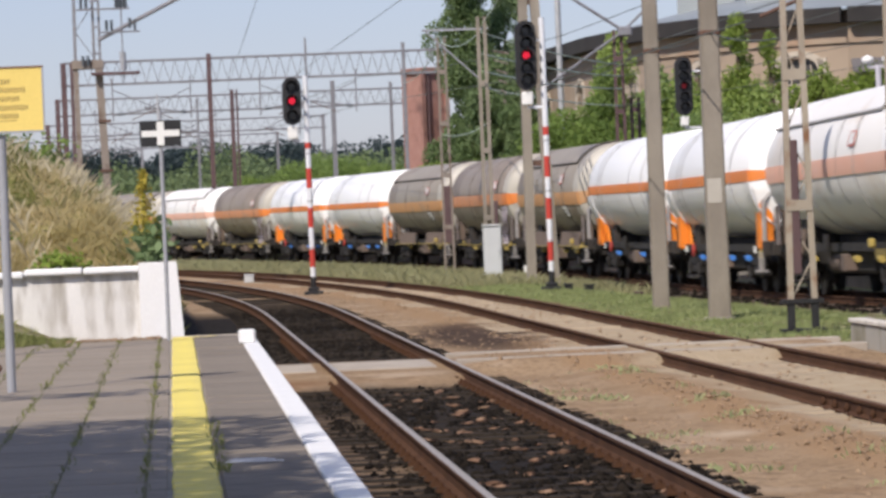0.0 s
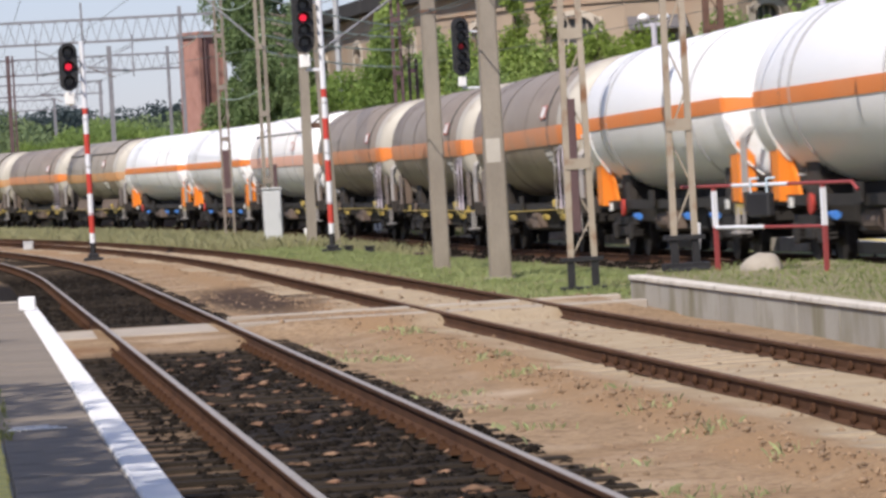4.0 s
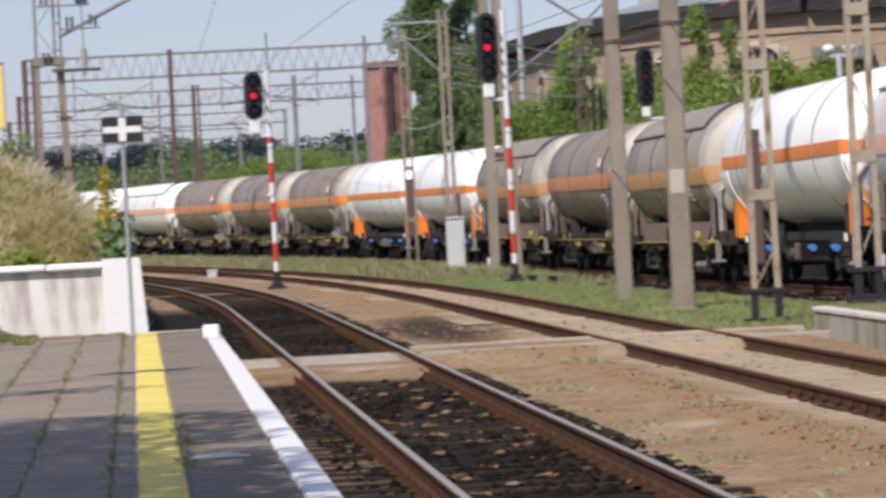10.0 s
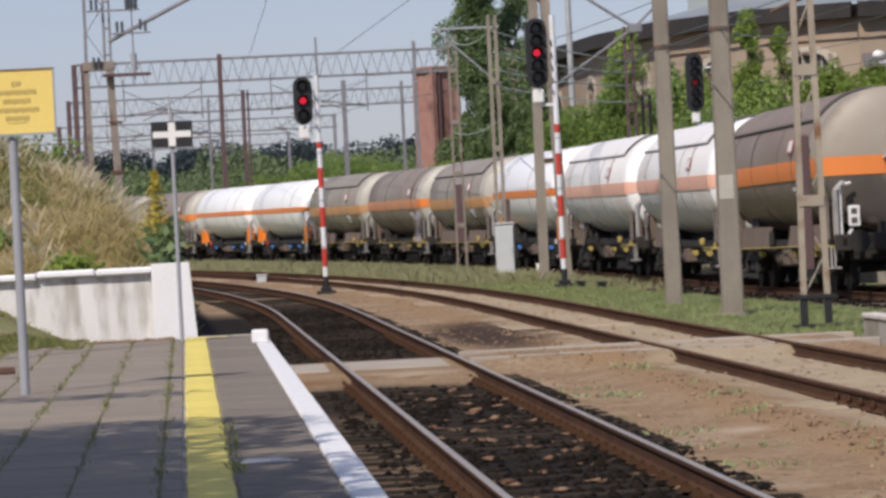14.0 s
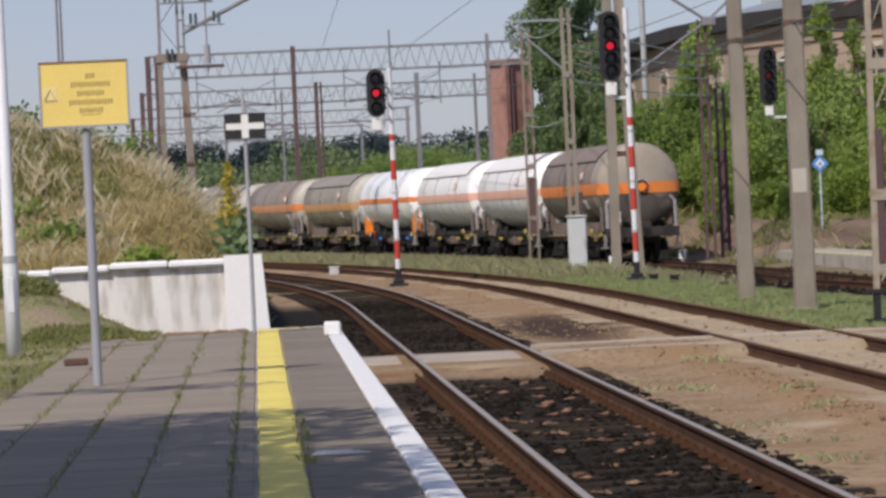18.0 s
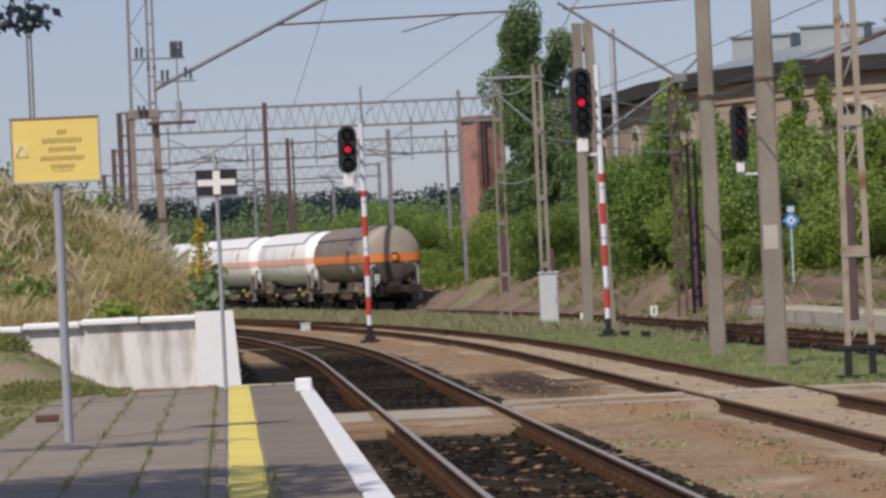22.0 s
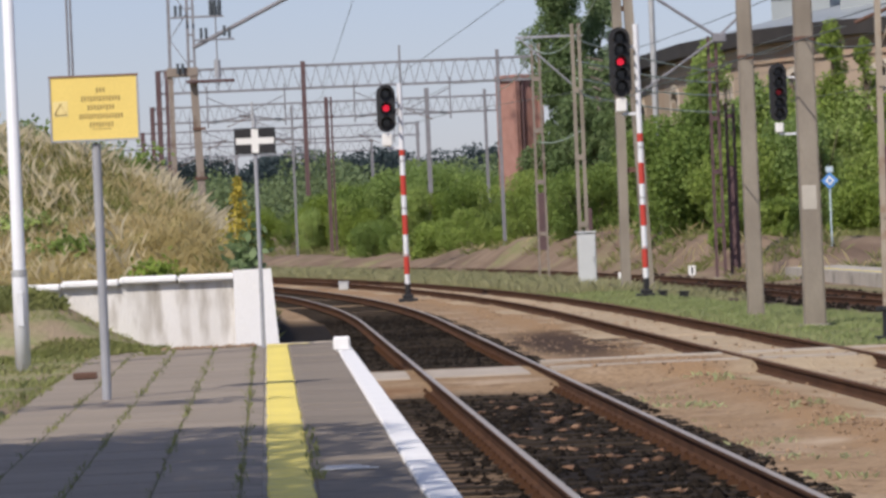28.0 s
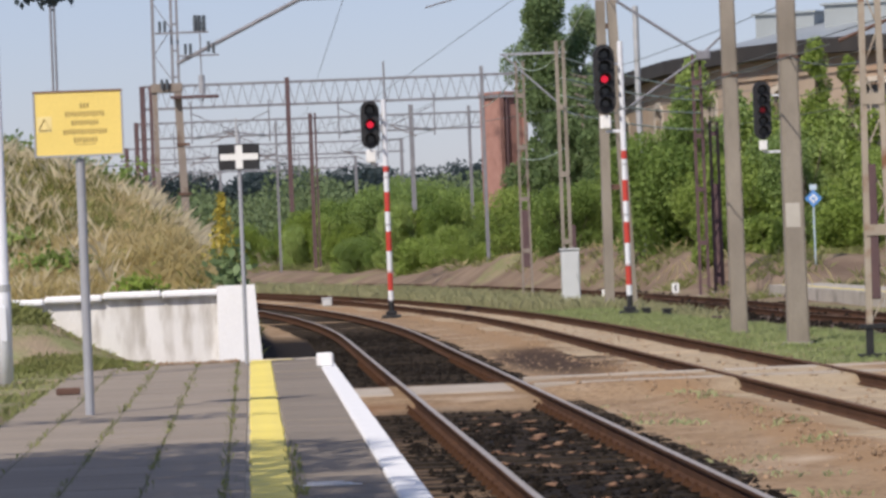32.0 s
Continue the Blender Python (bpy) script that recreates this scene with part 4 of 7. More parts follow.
def wagon_s(i, t):
    """Metres along the goods track of the middle of wagon i (0 is the last) at t seconds."""
    late = max(0.0, min(t, 25.5) - 23.0)             # it brakes as it leaves
    lag = 0.9 * late ** 2 + 3.6 * max(0.0, t - 25.5)
    return 93.765 + 14.757 * (t - 15) - 0.045 * (t - 15) ** 2 - lag + (i + 0.5) * LW


def motions():
    for i, w in enumerate(wagons):
        rows = []
        for k in [q * 0.5 for q in range(65)]:
            s = wagon_s(i, k)
            x, y, a = curve_xy(TRACK_3, s)
            z0, z1 = float(goods_z(s - LW / 3)), float(goods_z(s + LW / 3))
            rows.append((float(k), pose(x, y, (z0 + z1) / 2, math.degrees(math.atan((z1 - z0) / (LW / 1.5))), 0, math.degrees(a))))
        walk(w, rows)
# ---------------------------------------------------------------- masts, poles and signals
def grounded(x, y):
    return float(land(x, y)) - 0.05


def concrete_pole(x, y, top, r0, r1, label):
    z = grounded(x, y)
    root = new("concrete_pole")
    root.matrix_basis = pose(x, y, z)
    h = top - z
    bm = bmesh.new()
    r = bmesh.ops.create_cone(bm, cap_ends=True, segments=4, radius1=r0 * 1.414, radius2=r1 * 1.414, depth=h, matrix=pose(0, 0, h / 2, 0, 0, 45))
    bmesh.ops.bevel(bm, geom=list(bm.edges), offset=0.025, segments=2, affect="EDGES")
    part("shaft", bm, "pole", root)
    k = (4.55 - z) / h
    c = r0 + (r1 - r0) * k + 0.012
    part("clamp", boxes((-c, c, -c, c, 4.5 - z, 4.58 - z), bevel=0.01), "rust", root, "rusty clamp band")
    v, f = lathe([(0.004, -0.1), (r0 * 1.5, -0.1), (r0 * 1.5, 0.09), (0.004, 0.1)], 16)
    part("footing", mesh_from(v, f), "concrete", root)
    tagged(root, label, "catenary pole")
    return root


pole_a = concrete_pole(8.85, 71.7, 10.5, 0.146, 0.115, "grey tapered concrete catenary pole standing in grass")
pole_b = concrete_pole(8.98, 64.9, 10.5, 0.172, 0.12, "grey concrete catenary pole with a whitewashed patch")
part("painted_patch", boxes((-0.15, 0.09, -0.168, -0.15, 1.98, 2.38), bevel=0.004), "old_whitewash", pole_b, "whitewashed patch")


def lattice_mast(x, y, z, top, wb, wt, leg, paint, label, dark_to=0.0, braces=True, cap=True, slot=None, name="lattice_mast", every=1.9, at=(-0.28, 0.28)):
    """Two channel legs that close up towards the top, braced by diagonals and plates."""
    root = new(name)
    root.matrix_basis = pose(x, y, z)
    h = top - z
    for s in (-1, 1):
        a, b = (s * wb / 2, 0, 0), (s * wt / 2, 0, h)
        part("leg", beam(bmesh.new(), a, b, leg, leg * 1.3), paint, root)
        if dark_to:
            k = dark_to / h
            e = (s * (wb + (wt - wb) * k) / 2, 0, dark_to)
            part("leg_base", beam(bmesh.new(), a, e, leg * 1.25, leg * 1.55), "black", root, "black painted foot")
    if braces:
        step = 0.62
        n = int((h - 0.6) / step)
        for i in range(n):
            z0, z1 = 0.5 + i * step, 0.5 + (i + 1) * step
            w0, w1 = wb + (wt - wb) * z0 / h, wb + (wt - wb) * z1 / h
            s = 1 if i % 2 else -1
            part("brace", beam(bmesh.new(), (s * w0 / 2, 0.03, z0), (-s * w1 / 2, 0.03, z1), leg * 0.4, leg * 0.3), paint, root)
    for k in range(1, int(h / every) + 1):
        w = wb + (wt - wb) * k * every / h
        part("batten", boxes((-w / 2 - leg * 0.4, w / 2 + leg * 0.4, -leg * 0.75, -leg * 0.6, k * every - 0.08, k * every + 0.08)), paint, root)
    if slot:
        part("counterweight", boxes((wb * at[0], wb * at[1], -leg * 0.5, leg * 0.5, slot[0], slot[1]), bevel=0.012), "purple_steel", root, "dark tension weight")
    if dark_to:
        part("base_frame", boxes((-wb / 2 - 0.16, wb / 2 + 0.16, -0.12, 0.12, 0.02, 0.11), (-wb / 2 - 0.14, wb / 2 + 0.12, -0.07, 0.05, dark_to - 0.04, dark_to + 0.02)), "black", root, "black base frame")
    part("footing", boxes((-wb / 2 - 0.12, wb / 2 + 0.12, -0.2, 0.2, -0.3, 0.05), bevel=0.02), "black" if dark_to else "concrete", root)
    tagged(root, label, "catenary mast")
    return root


lattice_mast(9.09, 56.9, grounded(9.09, 56.9), 8.6, 0.36, 0.15, 0.068, "lattice", "cream lattice catenary mast with black feet beside the track", 0.52, slot=(0.9, 2.85), at=(-0.34, 0.02))
lattice_mast(9.4, 50.4, 0.19, 8.6, 0.28, 0.19, 0.062, "lattice", "slim cream lattice mast on the grassy platform end", 0.45)
lattice_mast(8.97, 111.6, grounded(8.97, 111.6), 7.25, 0.21, 0.19, 0.075, "pole", "pale grey twin-legged mast behind a relay cabinet", 0.0, braces=False, slot=(1.5, 2.35), at=(0.2, 1.25))
lattice_mast(10.15, 145.0, grounded(10.15, 145.0), 8.2, 0.34, 0.26, 0.06, "mast_brown", "grey lattice mast with tension weights", 0.0, slot=(1.3, 3.4), at=(-0.45, 0.6))
lattice_mast(16.1, 140.0, grounded(16.1, 140.0), 8.0, 0.30, 0.26, 0.08, "purple_steel", "rusty twin-legged catenary mast behind the goods track", 0.0)
lattice_mast(16.75, 141.0, grounded(16.75, 141.0), 5.6, 0.28, 0.26, 0.08, "purple_steel", "dark short mast with hanging weights", 0.0, slot=(0.3, 3.9))
lattice_mast(20.7, 105.0, grounded(20.7, 105.0), 11.0, 0.42, 0.38, 0.13, "rust", "rusty lattice catenary mast behind the train", 0.0)


def bank_mast():
    """Two stout posts tied by a beam, with three slender lattice legs standing on them."""
    root = new("bank_mast")
    z0 = grounded(-2.3, 120)
    root.matrix_basis = pose(-2.3, 120, z0)
    tie = 6.66 - z0
    for x0, x1, w in ((-0.36, -0.385, 0.15), (0.50, 0.30, 0.23)):
        part("post", beam(bmesh.new(), (x0, 0, -0.3), (x1, 0, tie + 0.1), w, w), "mast_brown", root, "weathered stout post")
    part("tie_beam", boxes((-0.5, 0.46, -0.14, 0.14, tie - 0.14, tie + 0.14), bevel=0.02), "mast_brown", root)
    for x0, x1, w in ((-0.385, -0.33, 0.095), (0.18, 0.22, 0.085), (0.36, 0.38, 0.075)):
        part("slender_leg", beam(bmesh.new(), (x0, 0, tie), (x1, 0, 13.0 - z0), w, w), "grey_truss", root)
    for k in range(7):
        za = tie + 0.2 + 0.8 * k
        s_ = 1 if k % 2 else -1
        part("brace", beam(bmesh.new(), (-0.09 - s_ * 0.27, 0.02, za), (-0.09 + s_ * 0.27, 0.02, za + 0.8), 0.028, 0.028), "grey_truss", root)
        part("batten", boxes((0.17, 0.40, -0.03, 0.03, za + 0.1, za + 0.16)), "grey_truss", root)
    for zz in (3.4, 4.9):
        part("clamp", boxes((0.22, 0.62, -0.16, 0.16, zz - z0, zz - z0 + 0.08)), "rust", root)
    tagged(root, "tall mast of two weathered posts with slender lattice legs on top", "catenary mast")


bank_mast()



def a_frame():
    root = new("a_frame_pole")
    z = grounded(9.4, 102.6)
    root.matrix_basis = pose(9.3, 102.6, z)
    for x0, x1 in ((0.0, 0.05), (0.62, 0.33)):
        part("leg", beam(bmesh.new(), (x0, 0, -0.2), (x1, 0, 8.15), 0.24, 0.24), "pole", root)
    for k in (3.2, 5.4, 7.4):
        part("spacer", boxes((0.1, 0.42, -0.05, 0.05, k, k + 0.14)), "rust", root)
    tagged(root, "pair of concrete posts leaning together as an A-frame", "concrete pole")


a_frame()


def light_signal(x, y, z, pole_top, head, dx, lenses, bands, label, lit="lens_red"):
    """A mast with red and white bands, and a black head of lamps beside its top. head: bottom, top, width."""
    root = new("light_signal")
    root.matrix_basis = pose(x, y, z)
    zb, zt, w = head
    mast = part("mast", rods(((0, 0, 0.1), (0, 0, pole_top - z), 0.068), seg=14), "white_steel", root, "white steel mast")
    lo = 0.75
    k = 0
    while lo < bands:
        if k % 2 == 0:
            part("red_band", rods(((0, 0, lo), (0, 0, min(bands, lo + 0.5)), 0.0715), seg=14), "red_steel", mast)
        lo += 0.5
        k += 1
    part("mast_foot", rods(((0, 0, 0.12), (0, 0, 0.75 - 0.25), 0.074), seg=14), "black", mast)
    part("base", boxes((-0.24, 0.24, -0.2, 0.2, 0.0, 0.14), (-0.14, 0.14, -0.14, 0.14, 0.14, 0.24), bevel=0.02), "black", root)
    # head with rounded ends, hoods over the lamps
    bm = bmesh.new()
    r = w / 2
    outline = []
    for a in range(0, 181, 20):
        outline.append((r * math.cos(radians(a)), zt - z - r + r * math.sin(radians(a))))
    for a in range(180, 361, 20):
        outline.append((r * math.cos(radians(a)), zb - z + r + r * math.sin(radians(a))))
    front = [bm.verts.new((dx + u, -0.16, v)) for u, v in outline]
    back = [bm.verts.new((dx + u, 0.06, v)) for u, v in outline]
    bm.faces.new(front[::-1])
    bm.faces.new(back)
    n = len(outline)
    for i in range(n):
        bm.faces.new((front[i], front[(i + 1) % n], back[(i + 1) % n], back[i]))
    hd = part("signal_head", bm, "black", root, "black signal head")
    span_ = (zt - zb - w) / max(1, len(lenses) - 1)
    for i, c in enumerate(lenses):
        zc = zt - z - r - i * span_
        part("lamp", rods(((dx, -0.165, zc), (dx, -0.20, zc), min(0.085, r * 0.42)), seg=16), {"r": lit, "o": "lens_off"}[c], hd, "lit red lamp" if c == "r" else "")
        v, f = [], []
        rr = min(0.15, r * 0.68)
        for j in range(13):
            a = radians(-20 + 220 * j / 12)
            for q, yy in ((rr, -0.16), (rr, -0.42), (rr + 0.012, -0.42), (rr + 0.012, -0.16)):
                v.append((dx + q * math.cos(a), yy, zc + q * math.sin(a)))
        for j in range(12):
            for q in range(4):
                f.append((j * 4 + q, j * 4 + (q + 1) % 4, j * 4 + 4 + (q + 1) % 4, j * 4 + 4 + q))
        part("hood", mesh_from(v, f), "black", hd)
    part("junction_box", boxes((dx - 0.13, dx + 0.13, -0.14, 0.08, zb - z - 0.36, zb - z - 0.03), bevel=0.03), "sign_white", root, "white junction box")
    part("bracket", boxes((min(0, dx), max(0, dx), -0.04, 0.04, zb - z - 0.44, zb - z - 0.37)), "white_steel", root)
    part("bracket", boxes((min(0, dx), max(0, dx), -0.04, 0.04, zt - z - 0.5, zt - z - 0.44)), "white_steel", root)
    for zz in (1.2, 2.4, 3.6):
        part("clip", rods(((0, 0, zz), (0, 0, zz + 0.04), 0.08), seg=10), "grey_steel", root)
    tagged(root, label, "railway signal")
    return root


light_signal(3.52, 100.0, grounded(3.5, 100), 5.35, (4.12, 5.33, 0.47), -0.36, "oro", 3.9, "three-lamp railway signal showing red on a striped mast")
light_signal(8.98, 93.8, grounded(9, 93.8), 6.3, (4.58, 6.24, 0.5), -0.41, "ooroo", 3.95, "tall railway signal showing red on a red and white mast")
light_signal(17.55, 128.0, grounded(17.3, 128), 6.5, (4.6, 6.5, 0.56), -0.74, "ooroo", 0.0, "railway signal with a dim red lamp behind the train", "lens_red_dim")


def cabinet():
    root = new("relay_cabinet")
    z = grounded(8.84, 109.2)
    root.matrix_basis = pose(8.84, 109.2, z)
    part("body", boxes((-0.25, 0.25, -0.18, 0.18, 0.06, 1.6), bevel=0.015), "cabinet", root)
    part("door", boxes((-0.225, 0.225, -0.2, -0.183, 0.14, 1.52), bevel=0.006), "cabinet", root)
    part("handle", boxes((0.15, 0.18, -0.225, -0.2, 0.8, 0.95)), "grey_steel", root)
    part("cap", boxes((-0.28, 0.28, -0.22, 0.2, 1.6, 1.65), bevel=0.01), "cabinet", root)
    part("plinth", boxes((-0.27, 0.27, -0.2, 0.2, -0.2, 0.06)), "concrete", root)
    tagged(root, "tall light-grey steel relay cabinet standing in grass", "cabinet")


cabinet()


def dwarf_box(x, y, sx, sz, material, label, name="cable_box"):
    root = new(name)
    root.matrix_basis = pose(x, y, grounded(x, y))
    part("body", boxes((-sx / 2, sx / 2, -sx / 2, sx / 2, 0.04, sz), bevel=0.03), material, root)
    part("lid", boxes((-sx / 2 - 0.02, sx / 2 + 0.02, -sx / 2 - 0.02, sx / 2 + 0.02, sz, sz + 0.04), bevel=0.01), material, root)
    tagged(root, label, "trackside box")


dwarf_box(2.32, 122.0, 0.3, 0.27, "cabinet", "small white box between the tracks")
dwarf_box(9.25, 92.6, 0.2, 0.18, "black", "small black cable box in the grass")
dwarf_box(9.42, 89.5, 0.2, 0.2, "black", "black track magnet box in the grass")
dwarf_box(9.1, 104.8, 0.22, 0.22, "purple_steel", "small dark cable box in the grass")
dwarf_box(11.3, 96.0, 0.2, 0.22, "purple_steel", "dark cable box beside the goods track")


def marker_post(x, y):
    root = new("marker_post")
    root.matrix_basis = pose(x, y, grounded(x, y))
    part("post", boxes((-0.05, 0.05, -0.05, 0.05, 0, 0.45), bevel=0.01), "concrete", root)
    part("plate", boxes((-0.13, 0.13, -0.07, -0.05, 0.2, 0.55), bevel=0.01), "sign_white", root, "white plate with a dark bar")
    part("bar", boxes((-0.03, 0.03, -0.075, -0.071, 0.26, 0.5)), "black", root)
    tagged(root, "short white marker post beside the goods track", "marker", "marker posts")


marker_post(15.05, 140.0)
marker_post(11.75, 131.0)


def yellow_sign():
    root = new("warning_sign")
    root.matrix_basis = pose(-1.5, 35.9, PZ)
    part("post", rods(((0, 0, -0.1), (0, 0, 2.32), 0.042), seg=12), "dull_steel", root, "grey steel post")
    part("board", boxes((-0.39, 0.39, -0.075, -0.055, 2.352, 2.925), bevel=0.004), "sign_yellow", root, "yellow enamel board")
    for d in ((-0.404, 0.404, -0.082, -0.05, 2.921, 2.938), (-0.404, 0.404, -0.082, -0.05, 2.339, 2.356), (-0.404, -0.387, -0.082, -0.05, 2.356, 2.921), (0.387, 0.404, -0.082, -0.05, 2.356, 2.921)):
        part("rim", boxes(d), "sign_edge" if d[4] > 2.9 else "dull_steel", root)
    for z_, w_, n_ in ((2.80, 0.09, 3), (2.725, 0.36, 13), (2.645, 0.25, 9), (2.565, 0.40, 15), (2.49, 0.22, 8)):
        for k in range(n_):
            a, b = (k + 0.14) / n_ - 0.5, (k + 0.8) / n_ - 0.5
            part("text_bar", boxes((0.06 + w_ * a, 0.06 + w_ * b, -0.0775, -0.0745, z_ - 0.026 + 0.004 * (k % 3), z_ + 0.022)), "sign_text", root)
    part("underline", boxes((-0.03, 0.15, -0.0775, -0.0745, 2.445, 2.452)), "sign_text", root)
    part("pictogram", boxes((-0.372, -0.238, -0.0775, -0.0745, 2.57, 2.71)), "sign_pale", root)
    bm = bmesh.new()
    for a, b in (((-0.36, 2.59), (-0.305, 2.69)), ((-0.305, 2.69), (-0.25, 2.59)), ((-0.36, 2.59), (-0.25, 2.59))):
        beam(bm, (a[0], -0.079, a[1]), (b[0], -0.079, b[1]), 0.012, 0.004)
    part("triangle", bm, "sign_text", root)
    for zz in (2.45, 2.85):
        part("clamp", boxes((-0.06, 0.06, -0.055, 0.05, zz, zz + 0.04)), "grey_steel", root)
    tagged(root, "yellow warning sign on a grey post on the platform", "sign")


yellow_sign()


def cross_sign():
    root = new("marker_board")
    root.matrix_basis = pose(-0.09, 50.0, PZ)
    part("post", rods(((0, 0, -0.1), (0, 0, 2.9), 0.027), seg=10), "dull_steel", root, "grey steel post")
    part("post_tip", rods(((-0.02, 0, 2.75), (-0.02, 0, 3.1), 0.014), seg=8), "grey_steel", root)
    part("board", boxes((-0.26, 0.26, -0.05, -0.03, 2.44, 2.77), bevel=0.004), "black", root, "black board")
    part("white_bar", boxes((-0.24, 0.24, -0.056, -0.051, 2.565, 2.645)), "sign_white", root)
    part("white_bar", boxes((-0.045, 0.045, -0.058, -0.0565, 2.455, 2.755)), "sign_white", root)
    tagged(root, "black marker board with a white cross on a thin post", "sign")


cross_sign()


def lamp_post():
    root = new("lamp_post")
    root.matrix_basis = pose(-2.83, 45.3, float(land(-2.95, 45.3)) - 0.03)
    v, f = lathe([(0.004, 0), (0.088, 0), (0.088, 1.1), (0.075, 1.15), (0.056, 7.6), (0.004, 7.62)], 14)
    part("shaft", smooth(mesh_from(v, f)), "white_steel", root, "white painted steel shaft")
    part("service_door", boxes((-0.035, 0.035, -0.096, -0.078, 0.55, 0.95), bevel=0.005), "white_steel", root)
    part("collar", rods(((0, 0, 1.12), (0, 0, 1.2), 0.09), seg=14), "grey_steel", root)
    tagged(root, "white painted steel lamp post at the platform edge", "lamp post")
    root = new("thin_pole")
    z = grounded(-3.55, 75)
    root.matrix_basis = pose(-3.55, 75, z)
    for x in (-0.035, 0.035):
        part("tube", rods(((x, 0, 0), (x, 0, 9.0), 0.022), seg=8), "grey_truss", root)
    tagged(root, "thin grey twin-tube pole on the grass bank", "pole")


lamp_post()


def globe_lamp(x, y, h):
    root = new("globe_lamp")
    z = grounded(x, y)
    root.matrix_basis = pose(x, y, z)
    part("post", rods(((0, 0, 0), (0, 0, h - z - 0.1), 0.07), seg=10), "pale_lilac", root, "pale lilac post")
    part("arm", boxes((-0.25, 0.25, -0.03, 0.03, h - z - 0.16, h - z - 0.08)), "pale_lilac", root)
    for s in (-1, 1):
        prof = [(0.004, -0.1)] + [(0.15 * math.cos(radians(a)), 0.11 * math.sin(radians(a))) for a in range(-70, 71, 20)] + [(0.004, 0.12)]
        v, f = lathe(prof, 16)
        part("globe", smooth(mesh_from(v, f)), "sign_white", root, "white globe", m=pose(s * 0.25, 0, h - z + 0.05))
    tagged(root, "platform lamp with two white globes behind the goods track", "street lamp", "globe lamps")


globe_lamp(17.25, 95.0, 4.98)
globe_lamp(16.95, 75.0, 4.9)


def blue_sign():
    root = new("blue_sign")
    z = grounded(20.1, 140)
    root.matrix_basis = pose(20.1, 140, z)
    part("post", rods(((0, 0, 0), (0, 0, 3.0 - z), 0.03), seg=8), "pale_blue", root)
    bm = bmesh.new()
    box(bm, -0.22, 0.22, -0.05, -0.03, -0.22, 0.22)
    part("board", bm, "sign_blue", root, "blue diamond board", m=pose(0, 0, 2.7 - z, 0, 45, 0))
    bm = bmesh.new()
    box(bm, -0.12, 0.12, -0.058, -0.052, -0.12, 0.12)
    part("white_square", bm, "sign_white", root, m=pose(0, 0, 2.7 - z, 0, 45, 0))
    bm = rods(((0, -0.064, 0), (0, -0.059, 0), 0.07), seg=12)
    part("blue_dot", bm, "sign_blue", root, m=pose(0, 0, 2.7 - z))
    part("small_plate", boxes((-0.13, 0.13, -0.05, -0.03, 3.0 - z, 3.2 - z)), "pale_blue", root)
    tagged(root, "small blue and white diamond sign on a thin post", "sign")


blue_sign()


def bracket_pole():
    root = new("grey_pole")
    z = grounded(17.0, 170)
    root.matrix_basis = pose(17.0, 170, z)
    part("shaft", rods(((0, 0, 0), (0, 0, 11.5 - z), 0.13), seg=10), "grey_steel", root)
    part("box", boxes((-0.22, 0.22, -0.3, -0.1, 2.6 - z, 3.2 - z), bevel=0.02), "sign_white", root, "white box on the pole")
    tagged(root, "grey steel pole with a white box among bushes", "pole")


bracket_pole()


# ---------------------------------------------------------------- overhead line portals
def portal(y, x0, x1, zb, zt, posts, paint, label):
    root = new("overhead_line_portal")
    root.matrix_basis = pose(0, y, 0)
    n = int((x1 - x0) / (0.56 if y < 260 else 0.8))
    for zz in (zb, zt):
        part("chord", beam(bmesh.new(), (x0, 0, zz), (x1, 0, zz), 0.1, 0.12), paint, root)
    for i in range(n):
        a, b = x0 + (x1 - x0) * i / n, x0 + (x1 - x0) * (i + 1) / n
        m_ = (a + b) / 2
        part("brace", beam(bmesh.new(), (a, 0, zb), (m_, 0, zt), 0.034, 0.034), paint, root)
        part("brace", beam(bmesh.new(), (m_, 0, zt), (b, 0, zb), 0.034, 0.034), paint, root)
    for x, w, top, pm, *foot in posts:
        part("post", boxes((x - w / 2, x + w / 2, -0.15, 0.15, foot[0] if foot else float(land(x, y)) - 0.3, top)), pm, root)
    tagged(root, label, "overhead line portal", "overhead line portals")
    return root


portal(194, -4.9, 13.3, 8.68, 9.78, [(-4.95, 0.26, 9.8, "purple_steel"), (-4.55, 0.16, 9.8, "purple_steel"), (2.15, 0.22, 10.0, "purple_steel", 3.4), (6.9, 0.09, 10.6, "grey_truss"), (11.7, 0.16, 10.2, "grey_truss")], "grey_truss", "grey steel lattice portal carrying overhead wires across the tracks")
portal(245, -6.8, 14.6, 8.65, 9.6, [(-6.7, 0.28, 9.7, "purple_steel"), (4.05, 0.24, 9.9, "purple_steel"), (4.35, 0.12, 9.9, "purple_steel"), (10.3, 0.28, 10.2, "grey_truss"), (1.9, 0.14, 9.4, "grey_truss"), (13.9, 0.18, 10.0, "grey_truss")], "grey_truss", "grey steel lattice portal farther along the bend")
portal(300, -9.5, 12.0, 8.6, 9.5, [(-9.0, 0.3, 9.6, "purple_steel"), (-2.0, 0.2, 9.6, "grey_truss"), (11.8, 0.25, 9.6, "grey_truss")], "grey_truss", "distant grey steel lattice portal over the bend")
portal(355, -14, 10.0, 8.6, 9.5, [(-13.0, 0.3, 9.6, "grey_truss"), (9.8, 0.25, 9.6, "grey_truss")], "grey_truss", "distant grey steel lattice portal over the bend")



